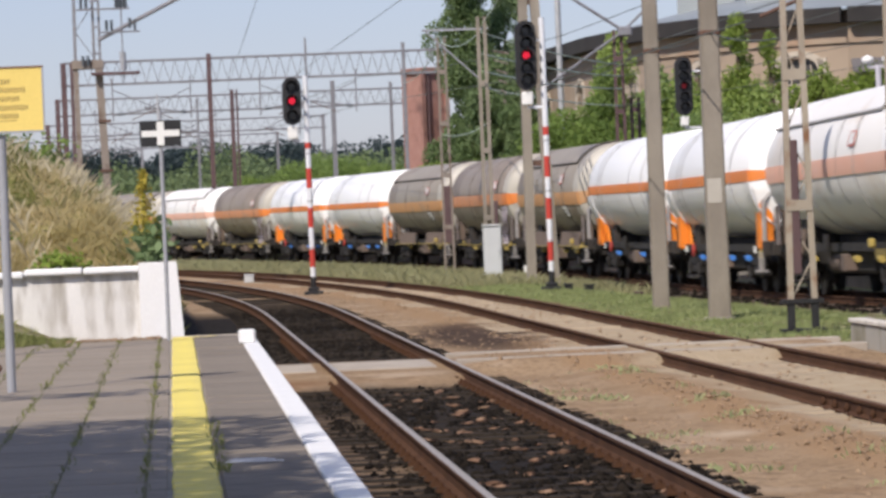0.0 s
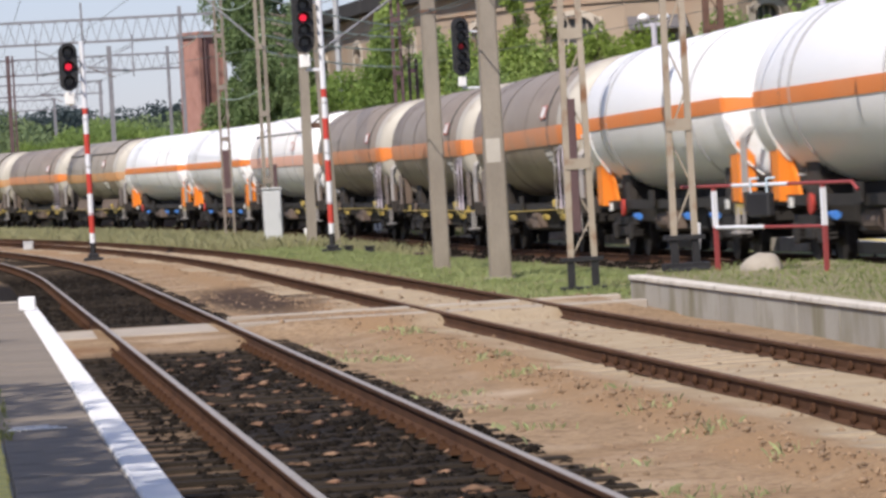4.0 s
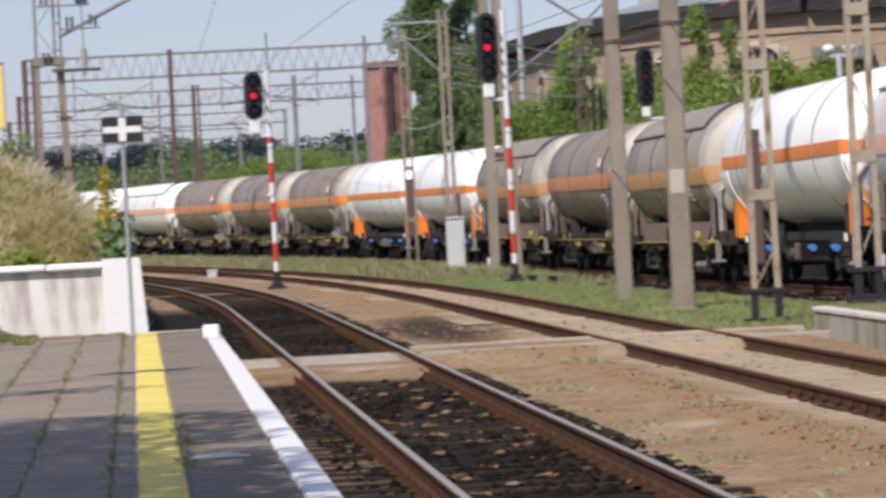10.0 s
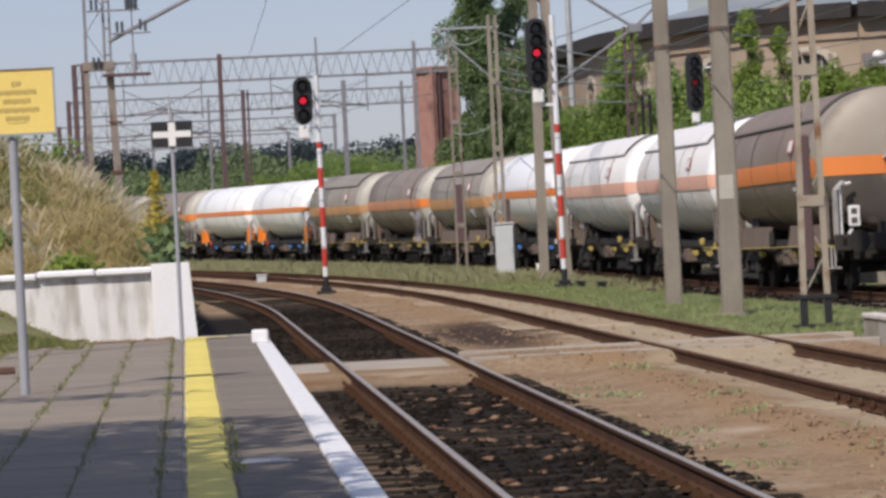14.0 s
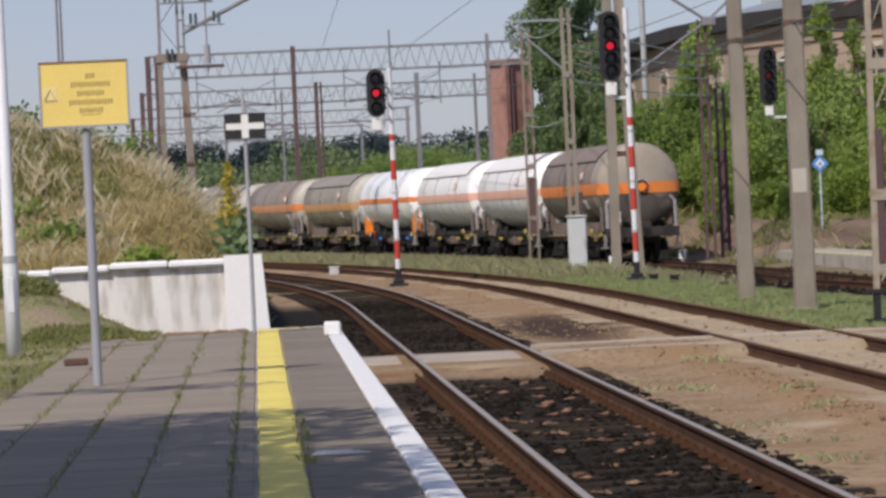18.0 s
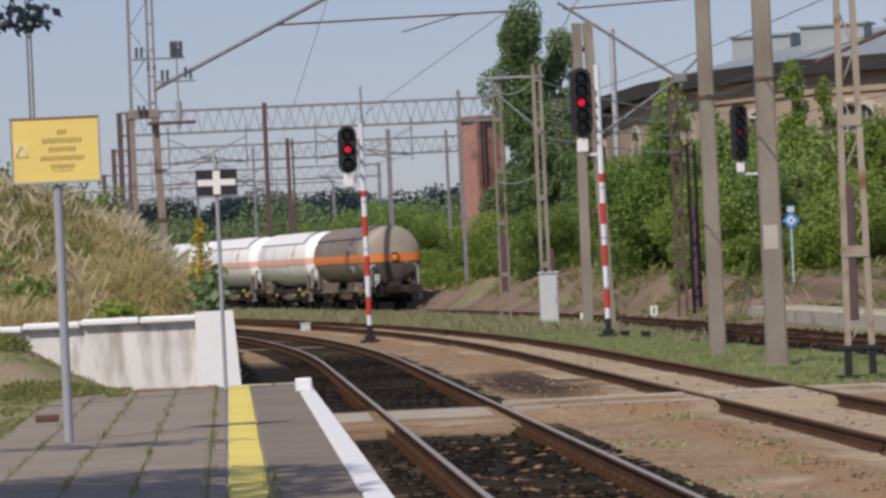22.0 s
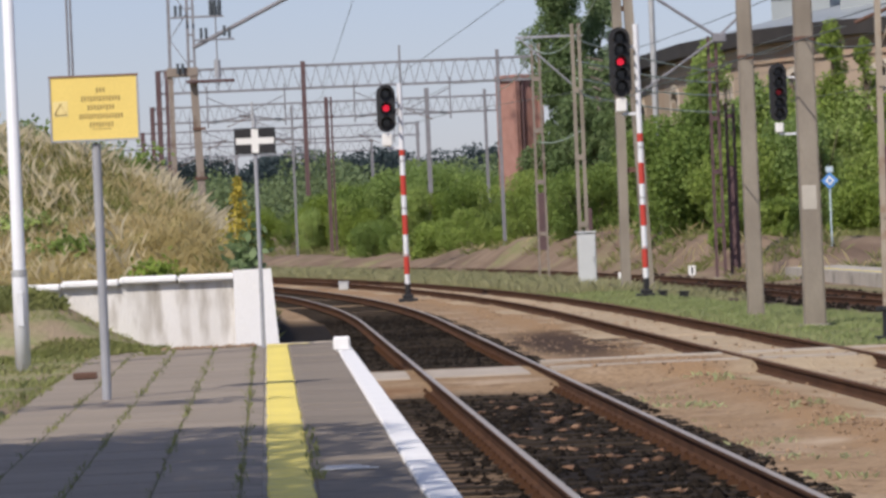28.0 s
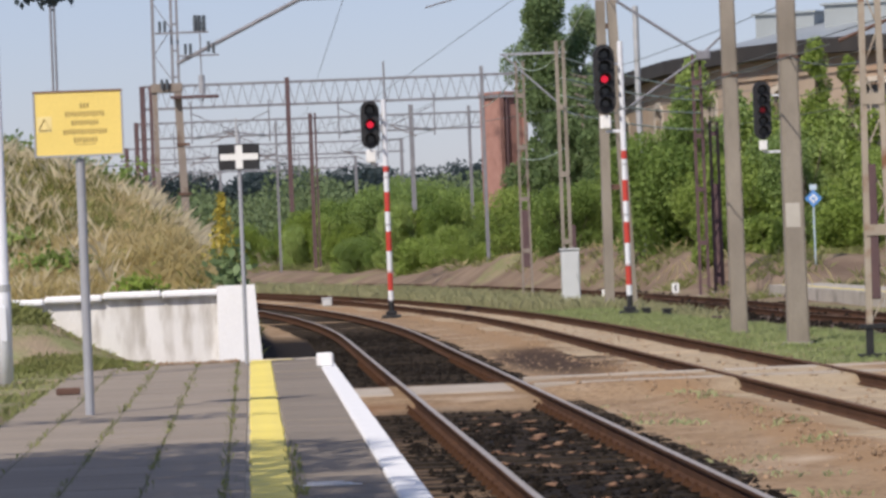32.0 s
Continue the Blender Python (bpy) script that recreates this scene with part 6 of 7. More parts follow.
KINDS = [
    shrub_kind(5.2, 4.6, 0.15, "leaf_bush", "bright green broad bush beyond the tracks"),
    shrub_kind(4.2, 5.2, 0.15, "leaf_bush", "bright green upright bush beyond the tracks"),
    shrub_kind(5.8, 4.0, 0.15, "leaf_mid", "dark green spreading bush beyond the tracks"),
    shrub_kind(4.4, 5.8, 0.15, "leaf_mid", "dark green tall bush beyond the tracks"),
    shrub_kind(3.0, 2.2, 0.16, "leaf_bush", "low bright green bush beyond the tracks", per=1800),
    shrub_kind(2.1, 6.4, 0.18, "leaf_bush", "slim bright green young poplar", "young_tree", "tree", 700, 24),
]
used = set()
TALL = (4.8, 5.4, 4.2, 6.0)


def plant(k, x, y, s=1.0, turn=0.0, dz=-0.15):
    m = pose(x, y, float(land(x, y)) + dz, 0, 0, turn) @ Matrix.Scale(s, 4)
    if k not in used:
        used.add(k)
        KINDS[k].matrix_basis = m
        return KINDS[k]
    o = copy_thing(KINDS[k], Matrix())
    o.matrix_basis = m
    return o


# thicket on the outer side of the bend
for y, step, k0 in ((238, 2.6, 0), (246, 2.8, 0), (256, 3.0, 1), (268, 3.2, 2), (284, 3.4, 0)):
    x_track = curve_xy(TRACK_3, y + 2)[0]
    x = x_track + 5.0
    while x < 24:
        k = int(rng.integers(0, 4))
        px_, py_ = x + rng.uniform(-0.8, 0.8), y + rng.uniform(-3, 3)
        goal = np.interp(px_, (0.4, 3.3, 6.2, 8.4, 10.6, 12, 14, 20), (3.7, 4.2, 5.0, 5.4, 6.0, 6.1, 5.2, 5.0)) * (0.5 if y < 240 else 0.78 if y < 250 else 1.0 + (y - 256) / 250) * rng.uniform(0.85, 1.06)
        if px_ < 5.4 and py_ < 247:
            x += step
            continue
        plant(k, px_, py_, max(0.4, (goal - float(land(px_, py_))) / TALL[k]), rng.uniform(0, 360))
        x += step * rng.uniform(0.8, 1.2)
# thicket in front of the engine shed
for y, x0, x1, step, sc in ((157, 19.0, 38, 3.0, 0.95), (164, 17.5, 36, 3.0, 1.15), (182, 15.0, 20, 2.4, 0.8), (200, 13.0, 19, 2.4, 0.8), (212, 10.5, 18.5, 2.4, 0.72), (222, 8.0, 19, 2.5, 0.75), (230, 6.2, 9, 2.3, 0.6)):
    x = x0
    while x < x1:
        k = int(rng.integers(0, 4))
        plant(k, x + rng.uniform(-0.6, 0.6), y + rng.uniform(-2, 2), sc * rng.uniform(0.8, 1.15), rng.uniform(0, 360))
        x += step * rng.uniform(0.8, 1.2)
for x, y, s in ((25.6, 161, 1.0), (28.6, 162, 0.95), (31.4, 163, 0.9), (21.4, 159, 0.85)):
    plant(5, x, y, s, rng.uniform(0, 360))
for x, y, s in ((17.8, 148, 0.8), (19.4, 146, 0.7), (22.5, 147, 0.9), (9.2, 214, 0.9), (6.3, 236, 0.9), (8.2, 228, 0.8), (27, 148, 0.8)):
    plant(4, x, y, s, rng.uniform(0, 360))
for x, y, s in ((40, 160, 1.7), (44, 158, 1.8), (48.5, 162, 1.9), (42.5, 168, 2.0), (37.0, 166, 1.2)):
    plant(0, x, y, s, rng.uniform(0, 360))


def tall_tree(x, y, top, width, label, material="leaf_dark", leaf=0.2):
    root = new("poplar_tree")
    z = grounded(x, y)
    root.matrix_basis = pose(x, y, z)
    h = top - z
    bm = rods(((0, 0, -0.3), (0.1, 0, h * 0.55), 0.28, 0.14), ((0.1, 0, h * 0.55), (0, 0.1, h * 0.93), 0.14, 0.03), seg=9)
    part("trunk", bm, "bark", root)
    blobs = []
    for k in range(64):
        t = rng.uniform(0.1, 0.97)
        env = width * 0.5 * (0.55 + 0.5 * math.sin(math.pi * min(1, t * 0.9 + 0.05))) * (1 if t < 0.75 else (1.02 - t) / 0.27)
        a = rng.uniform(0, 2 * math.pi)
        rr = max(0.1, env) * rng.uniform(0.2, 0.95)
        blobs.append((rr * math.cos(a), rr * math.sin(a), h * t, width * rng.uniform(0.13, 0.23), rng.uniform(0.9, 1.5)))
        if k % 3 == 0:
            part("limb", rods(((0, 0, h * t * 0.9 - 0.3), (rr * math.cos(a) * 0.8, rr * math.sin(a) * 0.8, h * t), 0.07, 0.015), seg=5), "bark", root)
    v, f = leaf_quads(crown_points(blobs, 900), leaf)
    part("crown", fast_mesh(v, f, material), None, root)
    tagged(root, label, "tree")


tall_tree(16.3, 213, 15.2, 4.3, "tall dark green poplar behind the portals")
tall_tree(18.6, 216, 14.2, 3.7, "dark green poplar beside a taller one")
tall_tree(17.4, 208, 9.5, 3.4, "lower dark green tree before the poplars")
tall_tree(18.5, 203, 8.6, 2.8, "lower dark green tree by the shed wall")

tall_tree(18.1, 163, 7.3, 2.0, "bright green tree before the shed", "leaf_mid", 0.18)
tall_tree(19.0, 166, 9.0, 2.1, "bright green leafy tree before the shed", "leaf_bush", 0.18)
tall_tree(20.1, 162, 7.4, 2.4, "green tree before the shed wall", "leaf_mid", 0.18)
tall_tree(23.7, 163, 9.5, 1.9, "slim bright green poplar before the shed", "leaf_bush", 0.17)

tall_tree(25.2, 164, 8.8, 1.5, "slim bright green young poplar before the shed", "leaf_bush", 0.16)
tall_tree(27.2, 163, 7.4, 2.2, "low bright green tree before the shed", "leaf_bush", 0.16)
# far wood along the skyline, its distance haze put into the leaf colour
pts = []
for k in range(520):
    x = rng.uniform(-140, 190)
    y = rng.uniform(640, 740)
    r = rng.uniform(2.2, 4.4)
    top = rng.uniform(11.2, 16.4) + 0.9 * math.sin(x / 7) + 0.7 * math.sin(x / 2.9) + (0.8 if x > 30 else 0)
    pts.append((x, y, top - r, r, 0.95))
    pts.append((x + rng.uniform(-2, 2), y, top - 2.2 * r, r, 1.1))
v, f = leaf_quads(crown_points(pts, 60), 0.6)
tagged(new("far_wood", fast_mesh(v, f, "leaf_far")), "dark wood along the skyline with haze in its leaf colour", "woodland", kind="stuff")
pts = []
for k in range(260):
    x = rng.uniform(-70, 60)
    y = rng.uniform(330, 420)
    r = rng.uniform(1.3, 2.6)
    top = rng.uniform(5.6, 8.3) + 0.5 * math.sin(x / 3)
    pts.append((x, y, top - r, r, 1.0))
    pts.append((x + rng.uniform(-1, 1), y, top - 2.3 * r, r, 1.1))
v, f = leaf_quads(crown_points(pts, 70), 0.4)
tagged(new("middle_wood", fast_mesh(v, f, "leaf_belt")), "green belt of trees beyond the bend", "woodland", kind="stuff")


# grasses
def blades(xs, ys, h, w, lean, base=0.0):
    """Thin upright blades, each a bent strip of three points."""
    n = len(xs)
    z = land(xs, ys) + base
    tuft = 1 + 0.45 * np.sin(xs * 5.1 + 2.2 * np.sin(ys * 2.7)) * np.sin(ys * 4.3 + 1.7 * np.sin(xs * 3.3))
    a = rng.uniform(0, 2 * math.pi, n)
    hh = h * tuft * rng.uniform(0.4, 1.35, n)
    dx, dy = np.cos(a), np.sin(a)
    lx = lean * hh * rng.normal(size=n)
    ly = lean * hh * rng.normal(size=n)
    p0 = np.stack([xs - dx * w, ys - dy * w, z - 0.03], 1)
    p1 = np.stack([xs + dx * w, ys + dy * w, z - 0.03], 1)
    p2 = np.stack([xs + dx * w * 0.7 + lx * 0.4, ys + dy * w * 0.7 + ly * 0.4, z + hh * 0.6], 1)
    p3 = np.stack([xs + lx, ys + ly, z + hh], 1)
    v = np.stack([p0, p1, p2, p3], 1).reshape(-1, 3)
    return v, np.arange(4 * n).reshape(-1, 4)


def scatter(n, x0, x1, y0, y1, keep=None):
    x, y = rng.uniform(x0, x1, n), rng.uniform(y0, y1, n)
    if keep is not None:
        m = keep(x, y)
        x, y = x[m], y[m]
    return x, y


def patchy(x, y, s, cut):
    return (np.sin(x / s * 1.7 + 2 * np.sin(y / s)) + np.sin(y / s * 1.3 + 1.6 * np.sin(x / s * 0.8))) > cut


x, y = scatter(520000, -9.5, 0.2, 53.1, 100, lambda x, y: (x + np.maximum(0, y - 66) ** 2 / 1480 < -0.2) & (~patchy(x, y, 1.6, 0.0) | (x > -1.7 - 0.06 * (y - 53)) | (rng.uniform(0, 1, len(x)) < 0.3)))
tagged(new("dry_grass", fast_mesh(*blades(x, y, 0.12, 0.0028, 0.5), "dry_grass")), "tall straw-coloured grass on the bank", "grass", kind="stuff")
x, y = scatter(50000, -9.5, -0.4, 53.4, 100, lambda x, y: (x + np.maximum(0, y - 66) ** 2 / 1480 < -0.5) & patchy(x, y, 2.3, -0.9))
tagged(new("grass_plumes", fast_mesh(*blades(x, y, 0.25, 0.0011, 0.4), "plume")), "pale feathery grass heads standing over the bank", "grass", kind="stuff")
x, y = scatter(190000, -9.0, 0.1, 53.1, 84, lambda x, y: patchy(x, y, 1.6, -0.3) & ((x < -1.7 - 0.06 * (y - 53)) | (rng.uniform(0, 1, len(x)) < 0.25)))
tagged(new("bank_weeds", fast_mesh(*blades(x, y, 0.12, 0.004, 0.5), "green_grass")), "green weeds among the dry grass of the bank", "weeds", kind="stuff")
x, y = scatter(36000, -6.0, -1.5, 20, 52.4, lambda x, y: (x < -2.15 - 0.35 * np.sin(y * 1.3)) & patchy(x, y, 0.7, -0.1))
tagged(new("verge_grass", fast_mesh(*blades(x, y, 0.06, 0.005, 0.6), "green_grass")), "short green grass at the platform verge", "grass", kind="stuff")
x, y = scatter(20000, -3.8, -1.35, 48.5, 52.5, lambda x, y: patchy(x, y, 0.6, 0.3))
tagged(new("heap_grass", fast_mesh(*blades(x, y, 0.07, 0.005, 0.6), "green_grass")), "grass on the heap against the wall", "grass", kind="stuff")
x, y = scatter(190000, 4.5, 12.6, 52, 150, lambda x, y: (x + swing(y) > 7.55 + 0.3 * np.sin(y * 1.7)) & (x + swing_goods(y) < 12.3) & (patchy(x, y, 0.75, -0.35) | (rng.uniform(0, 1, len(x)) < 0.25)))
tagged(new("strip_grass", fast_mesh(*blades(x, y, 0.06, 0.005, 0.6), "pale_grass")), "grass strip between the tracks and the goods line", "grass", kind="stuff")
x, y = scatter(9000, 8.85, 11.5, 18, 51.6, lambda x, y: (y < 49.8) | (x > 9.2))
tagged(new("platform_grass", fast_mesh(*blades(x, y, 0.045, 0.005, 0.6, base=B_Z + 0.02 - land(x, y)), "pale_grass")), "grass growing over the far platform", "grass", kind="stuff")
x, y = scatter(120000, -5.0, 13.0, 100, 190, lambda x, y: (x + swing(y) > 7.7) & (x + swing_goods(y) < 12.4))
tagged(new("tall_strip_grass", fast_mesh(*blades(x, y, 0.23, 0.005, 0.5), "olive_grass")), "taller grass and weeds beside the goods line", "grass", kind="stuff")
x, y = scatter(16000, 1.5, 30, 120, 250, lambda x, y: (x > np.array([curve_xy(TRACK_3, v)[0] for v in y]) + 3.2) & patchy(x, y, 2.5, 0.1))
tagged(new("rough_grass", fast_mesh(*blades(x, y, 0.34, 0.016, 0.5), "dry_grass")), "rough dry grass on the earth beyond the tracks", "grass", kind="stuff")
x, y = scatter(190000, -4, 34, 130, 262, lambda x, y: (x > np.array([curve_xy(TRACK_3, v)[0] for v in y]) + 2.6) & patchy(x, y, 1.7, 0.25))
tagged(new("earth_weeds", fast_mesh(*blades(x, y, 0.22, 0.014, 0.8), "green_grass")), "low green weeds on the earth beyond the tracks", "weeds", kind="stuff")
# weeds in the joints and along the rails
jx = rng.choice([-0.21, -0.71, -1.21, -1.71, -2.2], 7000) + rng.normal(0, 0.022, 7000)
jy = rng.uniform(20, 50, 7000)
jx[:900], jy[:900] = rng.uniform(0.19, 0.29, 900), rng.uniform(23.0, 29.0, 900)
m = (patchy(jx * 2, jy, 0.9, 0.25) & (rng.uniform(0, 1, 7000) < 0.4)) | (rng.uniform(0, 1, 7000) < 0.12)
tagged(new("joint_weeds", fast_mesh(*blades(jx[m], jy[m], 0.014, 0.003, 0.9, base=PZ - land(jx[m], jy[m]) + 0.02), "green_grass")), "small weeds in the paving joints", "weeds", kind="stuff")
x, y = scatter(4500, 3.8, 5.3, 20, 46, lambda x, y: patchy(x, y, 0.45, 1.1))
tagged(new("track_weeds", fast_mesh(*blades(x, y, 0.04, 0.006, 0.8), "pale_grass")), "small weed tufts in the sand between the tracks", "weeds", kind="stuff")


def dock_plant(x, y, z, w, h, n, label, material="leaf_mid", big=0.13):
    root = new("leafy_weed")
    root.matrix_basis = pose(x, y, z)
    p = rng.normal(size=(n, 3)) * (w * 0.27, w * 0.2, h * 0.25) + (0, 0, h * 0.45)
    part("leaves", fast_mesh(*leaf_quads(p, big), material), None, root)
    part("stem", rods(((0, 0, -0.2), (0, 0, h * 0.6), 0.015), seg=5), "bark", root)
    tagged(root, label, "weed")


dock_plant(-1.47, 53.15, 1.16, 0.62, 0.3, 330, "low leafy green weed on top of the wall", "leaf_bush", 0.09)
dock_plant(-0.28, 53.2, 1.1, 0.42, 0.8, 190, "dark leafy weed above the pilaster", "leaf_dark", 0.17)
for x, y, w, h, n, mt in ((-4.4, 57.5, 1.3, 0.5, 500, "leaf_mid"), (-5.2, 60.5, 1.5, 0.7, 600, "leaf_mid"), (-3.6, 55.4, 1.2, 0.35, 420, "leaf_bush"), (-2.7, 54.6, 1.0, 0.3, 300, "leaf_mid"), (-5.6, 64.0, 1.2, 0.6, 500, "leaf_mid"), (-1.9, 60.0, 0.7, 0.5, 240, "leaf_mid"), (-3.1, 70.0, 1.1, 0.7, 360, "leaf_dark"), (-3.75, 62.5, 0.9, 0.45, 420, "leaf_mid")):
    dock_plant(x, y, float(land(x, y)), w, h, n, "low leafy weed patch among the dry grass", mt, 0.1)
def spike_points(n):
    """Points of a flower spike, broad below and thin at its tip."""
    t = rng.uniform(0, 1, n) ** 1.3
    r = 0.09 * (1 - t) + 0.012
    return np.stack([rng.normal(size=n) * r, rng.normal(size=n) * r, 0.45 + 0.95 * t], 1)


mull = new("mullein")
mull.matrix_basis = pose(-0.36, 53.4, 1.1)
part("stalk", rods(((0, 0, -0.1), (0, 0, 1.42), 0.018), seg=6), "leaf_mid", mull)
part("flower_spike", fast_mesh(*leaf_quads(spike_points(900) * (1.3, 1.3, 1.0), 0.055), "flower"), None, mull, "yellow flower spike")
tagged(bpy.data.objects["flower_spike"], "yellow flower spike", kind="stuff")
tagged(mull, "tall mullein with a yellow flower spike on the bank", "flower")


# shade tree beside the platform, its unseen boughs placed to shade the paving
def shade_tree():
    root = new("shade_tree")
    root.matrix_basis = pose(-7.6, 17.7, float(land(-7.6, 17.7)) - 0.1)
    part("trunk", rods(((0, 0, -0.3), (0.4, 0.2, 4.2), 0.3, 0.2), seg=10), "bark", root)
    blobs = []
    for k in range(120):
        by = rng.uniform(-8.5, 3.6)
        bx = rng.uniform(-0.5, 2.8 if by > 0.2 else 3.3)
        bz = 6.9 + rng.uniform(-0.9, 1.6)
        blobs.append((bx, by, bz, rng.uniform(0.95, 1.45), 0.7))
    # small unseen clumps added to cast the thin shadow band across the paving
    for bx, by in ((1.3, 10.9), (2.3, 11.1), (3.2, 11.0), (0.4, 10.8)):
        blobs.append((bx, by, 6.6, 0.62, 0.5))
    for k in range(0, 114, 5):
        bx, by, bz, _, _ = blobs[k]
        part("bough", rods(((0.4, 0.2, 4.0), (bx, by, bz), 0.09, 0.02), seg=6), "bark", root)
    v, f = leaf_quads(crown_points(blobs, 240), 0.2)
    part("crown", fast_mesh(v, f, "leaf_mid"), None, root)
    tip = Vector((6.35, 8.1, 3.47 - root.matrix_basis.translation.z))
    part("bough", rods(((0.4, 0.2, 4.0), (4.4, 4.5, 6.0), 0.07, 0.03), ((4.4, 4.5, 6.0), tip, 0.03, 0.005), seg=6), "bark", root)
    # twig leaves coloured dark to stand as a silhouette against the sky
    twig = np.array([tuple(tip)]) + rng.normal(size=(110, 3)) * (0.1, 0.25, 0.045)
    tagged(part("hanging_twig", fast_mesh(*leaf_quads(twig, 0.08), "leaf_far"), None, root), "hanging leaf spray coloured dark as a silhouette", kind="stuff")
    tagged(root, "broad leafy tree shading the platform", "tree")


shade_tree()
# ---------------------------------------------------------------- small pieces of the ground, last
# foot crossing
crossing = new("foot_crossing")
crossing.matrix_basis = pose(0, 48.3, 0, 0, 0, -0.4)
tagged(crossing, "bleached plank foot crossing laid level with the rails", "foot crossing", kind="structure")
for x0, x1, z, rows in ((1.0, 1.66, -0.07, 5), (1.9, 3.1, -0.07, 5), (3.34, 4.4, -0.012, 2), (4.42, 5.62, -0.008, 2), (5.86, 7.02, -0.008, 2), (7.26, 8.3, -0.012, 2)):
    for k in range(rows):
        y0 = -1.2 + 0.48 * k if rows == 5 else (-1.15, 0.85)[k]
        part("plank", boxes((x0, x1, y0, y0 + 0.46 - 0.16 * (rows == 2), z - 0.14, z + 0.006 * (k % 2)), bevel=0.012), "plank", crossing)

# platform paving: square slabs, the yellow line, the edge slabs and the white edge
SQ = mesh_of(boxes((0.007, 0.493, 0.001, 0.499, -0.07, 0)))
EDGE = slab_mesh(0.575, 1.0, 0.07)
YEL = slab_mesh(0.272, 0.5, 0.07, 0.004)
WHT = slab_mesh(0.19, 1.0, 0.12, 0.004)
NEAR0, NEAR1 = 15.0, 51.0
# moss and dirt filling the long joints
for c in range(5):
    part("joint_fill", boxes((-2.225 + 0.5 * c, -2.195 + 0.5 * c, NEAR0, NEAR1, PZ - 0.05, PZ - 0.003)), "joint_moss", platform, "mossy joint")
STRIP = mesh_of(boxes((0.004, 0.125, 0.002, 0.998, -0.07, 0)))
for row in range(int((NEAR1 - NEAR0) / 0.5)):
    y = NEAR0 + row * 0.5
    for c in range(4):
        a, b = rng.normal(0, 0.03), rng.normal(0, 0.06)
        part("paving_slab", SQ, "slab", platform, m=pose(-2.21 + 0.5 * c, y, PZ + rng.normal(0, 0.0012), a, b))
    part("yellow_slab", YEL, "yellow_line", platform, m=pose(-0.055 + rng.normal(0, 0.003), y, PZ + 0.004))
for row in range(int(NEAR1 - NEAR0)):
    y = NEAR0 + row
    part("joint_strip", STRIP, "slab", platform, m=pose(-0.208, y, PZ - 0.006))
    part("edge_slab", EDGE, "edge_slab", platform, m=pose(0.22, y, PZ + rng.normal(0, 0.003)))
    part("white_edge", WHT, "white_line", platform, m=pose(0.80 + rng.normal(0, 0.0015), y, PZ + 0.006))
# the nearer part of the paving, out of sight under the camera
part("near_paving", boxes((-2.21, 0.99, -12, NEAR0, PZ - 0.07, PZ)), "slab", platform)
part("near_yellow_line", boxes((-0.055, 0.217, -12, NEAR0, PZ - 0.02, PZ + 0.004)), "yellow_line", platform)
part("near_white_line", boxes((0.802, 0.988, -12, NEAR0, PZ - 0.02, PZ + 0.006)), "white_line", platform)
part("end_block", boxes((0.745, 0.945, 47.15, 47.4, PZ, PZ + 0.165), bevel=0.02), "white_line", platform, "white painted end block")
part("end_line", boxes((0.215, 0.5, 50.62, 50.74, PZ + 0.004, PZ + 0.009)), "yellow_line", platform, "thin end of the yellow line")
part("end_kerb", boxes((-0.05, 0.8, 50.9, 51.0, PZ - 0.15, PZ + 0.012), bevel=0.01), "plaster_pale", platform, "pale end kerb")
for k in range(3):
    part("edge_stain", boxes((0.26 + 0.02 * k, 0.62 - 0.05 * k, 23.9 + 0.14 * k, 23.95 + 0.14 * k, PZ + 0.004, PZ + 0.008)), "white_line", platform)
loose = put("brick", boxes((-0.12, 0.12, -0.06, 0.06, 0, 0.07), bevel=0.01), "rust", m=pose(-1.94, 41.2, PZ + 0.005, 0, 0, 12))
tagged(loose, "single dark red brick lying at the paving edge", "brick")

# ballast and loose stones
def stones(n, x0, x1, y0, y1, size, keep=None, lift=0.0, goods=False, squash=1.0):
    if keep is None:
        x, y = rng.uniform(x0, x1, n), rng.uniform(y0, y1, n)
    else:
        x, y = scatter(n, x0, x1, y0, y1, keep)
    n = len(x)
    x = x - (swing_goods(y) if goods else swing(y))
    z = land(x, y) + lift
    r = size * rng.uniform(0.4, 1.5, n) ** 1.3
    base = np.array([(1, 0, 0), (-1, 0, 0), (0, 1, 0), (0, -1, 0), (0, 0, 0.8), (0, 0, -0.6)], float)
    v = base[None] * rng.uniform(0.6, 1.3, (n, 6, 1)) + rng.normal(0, 0.18, (n, 6, 3))
    v[:, :, 2] *= squash
    v = v * r[:, None, None] + np.stack([x, y, z], 1)[:, None]
    tri = np.array([(0, 2, 4), (2, 1, 4), (1, 3, 4), (3, 0, 4), (2, 0, 5), (1, 2, 5), (3, 1, 5), (0, 3, 5)])
    f = (np.arange(n)[:, None, None] * 6 + tri[None]).reshape(-1, 3)
    return v.reshape(-1, 3), f


v, f = stones(420, -2.2, -0.25, 50.3, 50.95, 0.02)
v[:, 2] = v[:, 2] - np.repeat(v.reshape(-1, 6, 3)[:, :, 2].mean(1), 6) + PZ + 0.01
tagged(new("rubble", fast_mesh(v, f, "stone")), "brown earth crumbs and rubble at the foot of the wall", "rubble", kind="stuff")

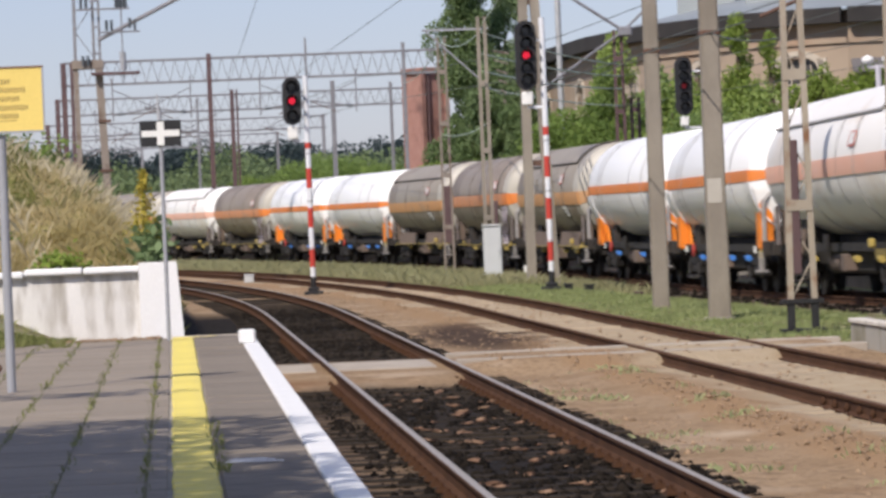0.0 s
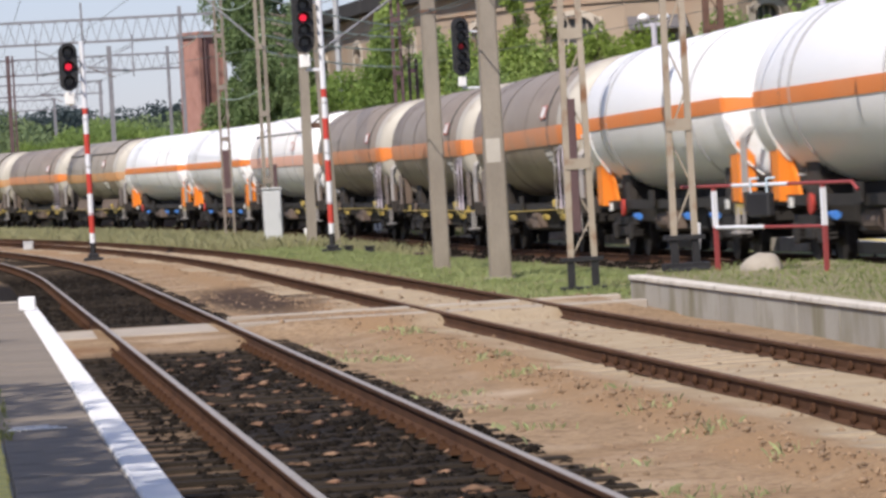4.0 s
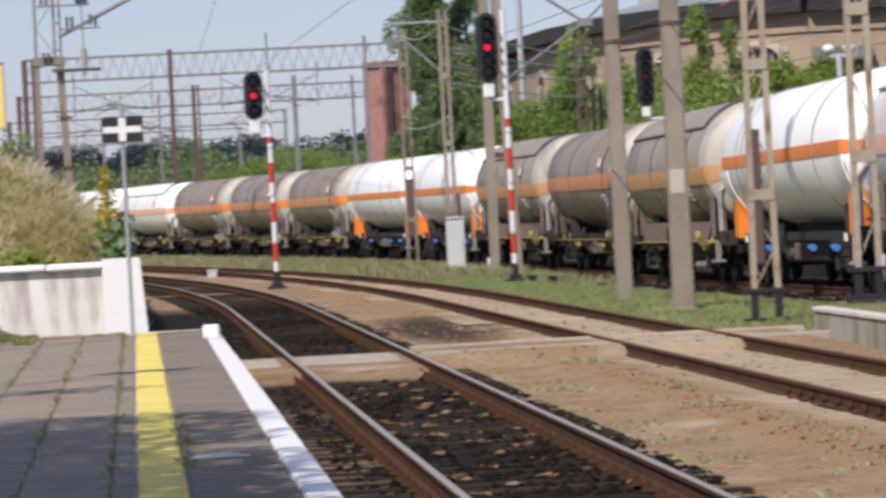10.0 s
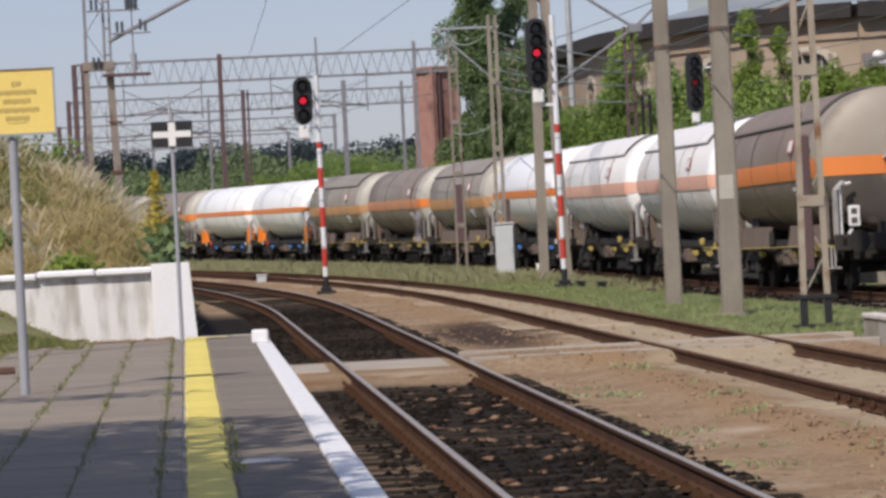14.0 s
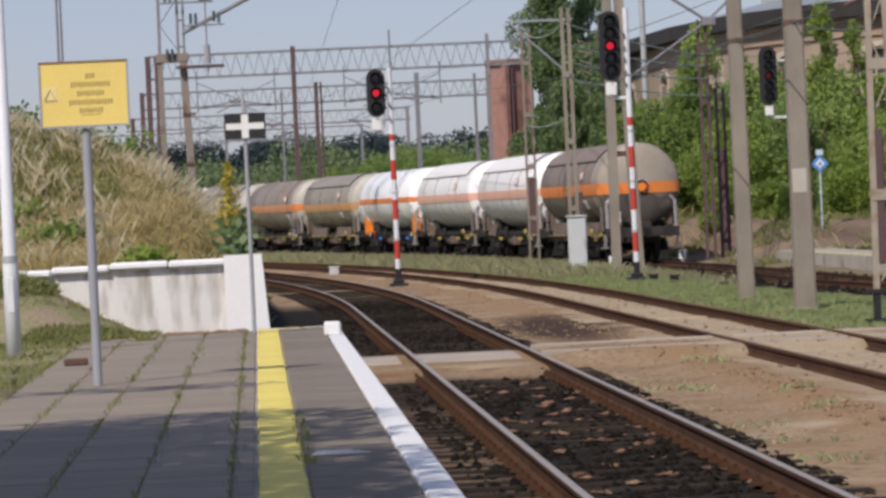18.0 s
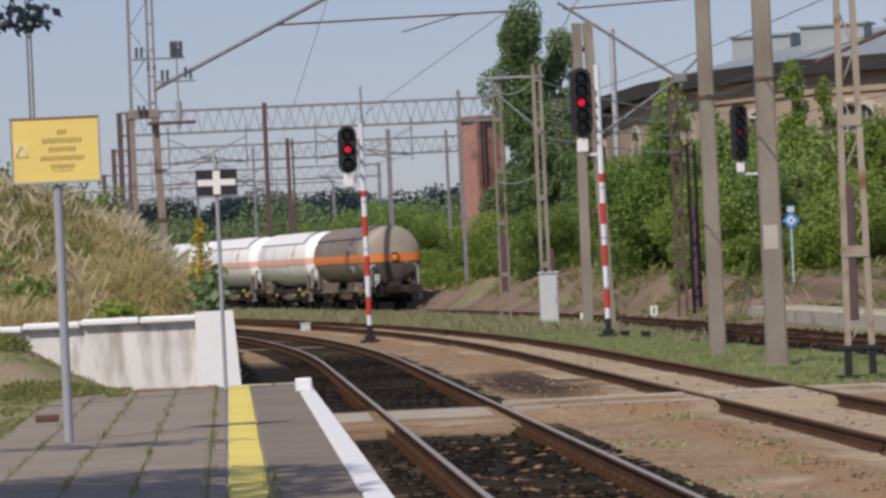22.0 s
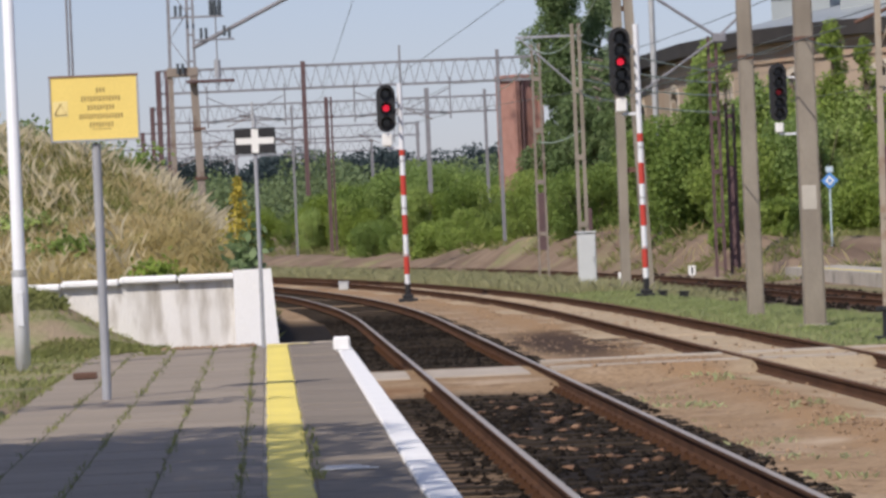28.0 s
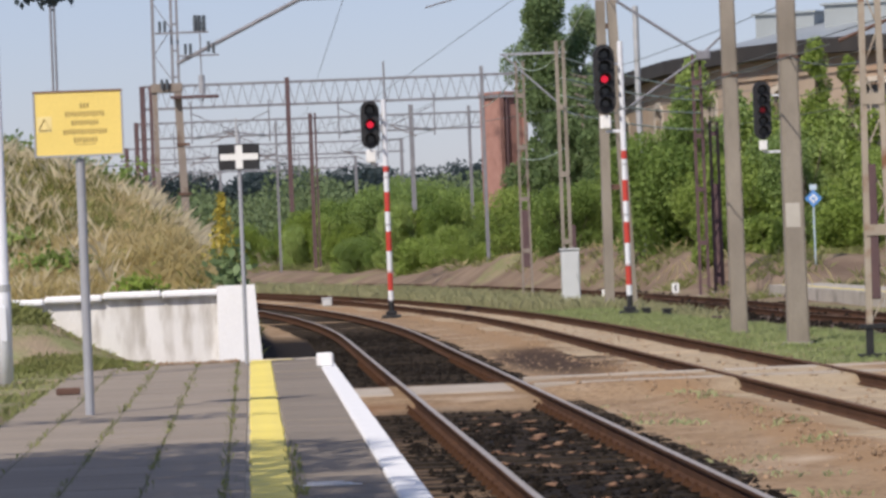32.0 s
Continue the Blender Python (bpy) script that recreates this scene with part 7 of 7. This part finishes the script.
# sleepers and rail fastenings
WOOD = mesh_of(boxes((-1.3, 1.3, -0.125, 0.125, -0.15, 0.0), bevel=0.02))
CONC = mesh_of(boxes((-1.28, 1.28, -0.13, 0.13, -0.15, 0.0), bevel=0.03))
bm = boxes((-0.135, 0.135, -0.075, 0.075, -0.004, 0.018))
for sx in (-0.095, 0.095):
    rod(bm, (sx, 0, 0.018), (sx, 0, 0.062), 0.02, seg=6)
    box(bm, sx - 0.033, sx + 0.033, -0.04, 0.04, 0.018, 0.036)
CLIP = mesh_of(bm)
bm = bmesh.new()
for sx in (-0.04, 0.04):
    rod(bm, (sx - 0.01, 0, 0.06), (sx + 0.01, 0, 0.06), 0.046, seg=14)
    rod(bm, (sx - 0.022, 0, 0.06), (sx + 0.022, 0, 0.06), 0.02, seg=8)
CLIP_ROUND = mesh_of(bm)
for trk, root, mesh, material, zt in ((TRACK_1, track_1, WOOD, "sleeper_wood", -0.178), (TRACK_2, track_2, CONC, "sleeper_concrete", -0.15)):
    s = 18.0
    k = 0
    while s < 135:
        x, y, a = curve_xy(trk, s)
        part("sleeper", mesh, material, root, m=pose(x, y, zt + rng.normal(0, 0.006), 0, 0, math.degrees(a) + rng.normal(0, 0.5)))
        if s < (62 if root is track_1 else 36):
            for off in (-HALF_GAUGE, HALF_GAUGE):
                part("rail_fastening", CLIP if root is track_1 else CLIP_ROUND, "rail_side", root, m=pose(x + off * math.cos(a), y + off * math.sin(a), -0.158, 0, 0, math.degrees(a)))
        s += 0.6
        k += 1
s = 40.0
while s < 200:
    x, y, a = curve_xy(TRACK_3, s)
    part("sleeper", WOOD, "sleeper_wood", track_3, m=pose(x, y, float(goods_z(s)) - 0.165, 0, 0, math.degrees(a)))
    s += 0.62


def near_bed(x, y):
    return (y < 43.6) | (y > 50.4)


tagged(new("oily_ballast", fast_mesh(*stones(12000, 1.25, 3.6, 18, 84, 0.034, near_bed), "stone_dark")), "oily dark ballast in the platform track", "ballast", kind="stuff")
tagged(new("rusty_ballast", fast_mesh(*stones(1500, 1.75, 3.15, 18, 43, 0.05, lambda x, y: patchy(x * 2.3, y, 0.31, 1.15), 0.02, squash=0.35), "stone_red")), "rust-coloured stones strewn on the oily ballast", "ballast", kind="stuff")
tagged(new("sandy_ballast", fast_mesh(*stones(4500, 3.7, 8.2, 18, 110, 0.022), "stone")), "sandy stones between the tracks", "ballast", kind="stuff")
tagged(new("shoulder_ballast", fast_mesh(*stones(2600, 4.5, 5.3, 18, 60, 0.015, lambda x, y: patchy(x * 2, y, 0.6, -0.5)), "stone")), "heaped brown stones along the second track", "ballast", kind="stuff")
tagged(new("goods_ballast", fast_mesh(*stones(5000, 12.6, 16.5, 40, 160, 0.06, goods=True), "stone_dark")), "dark ballast under the goods track", "ballast", kind="stuff")

motions()
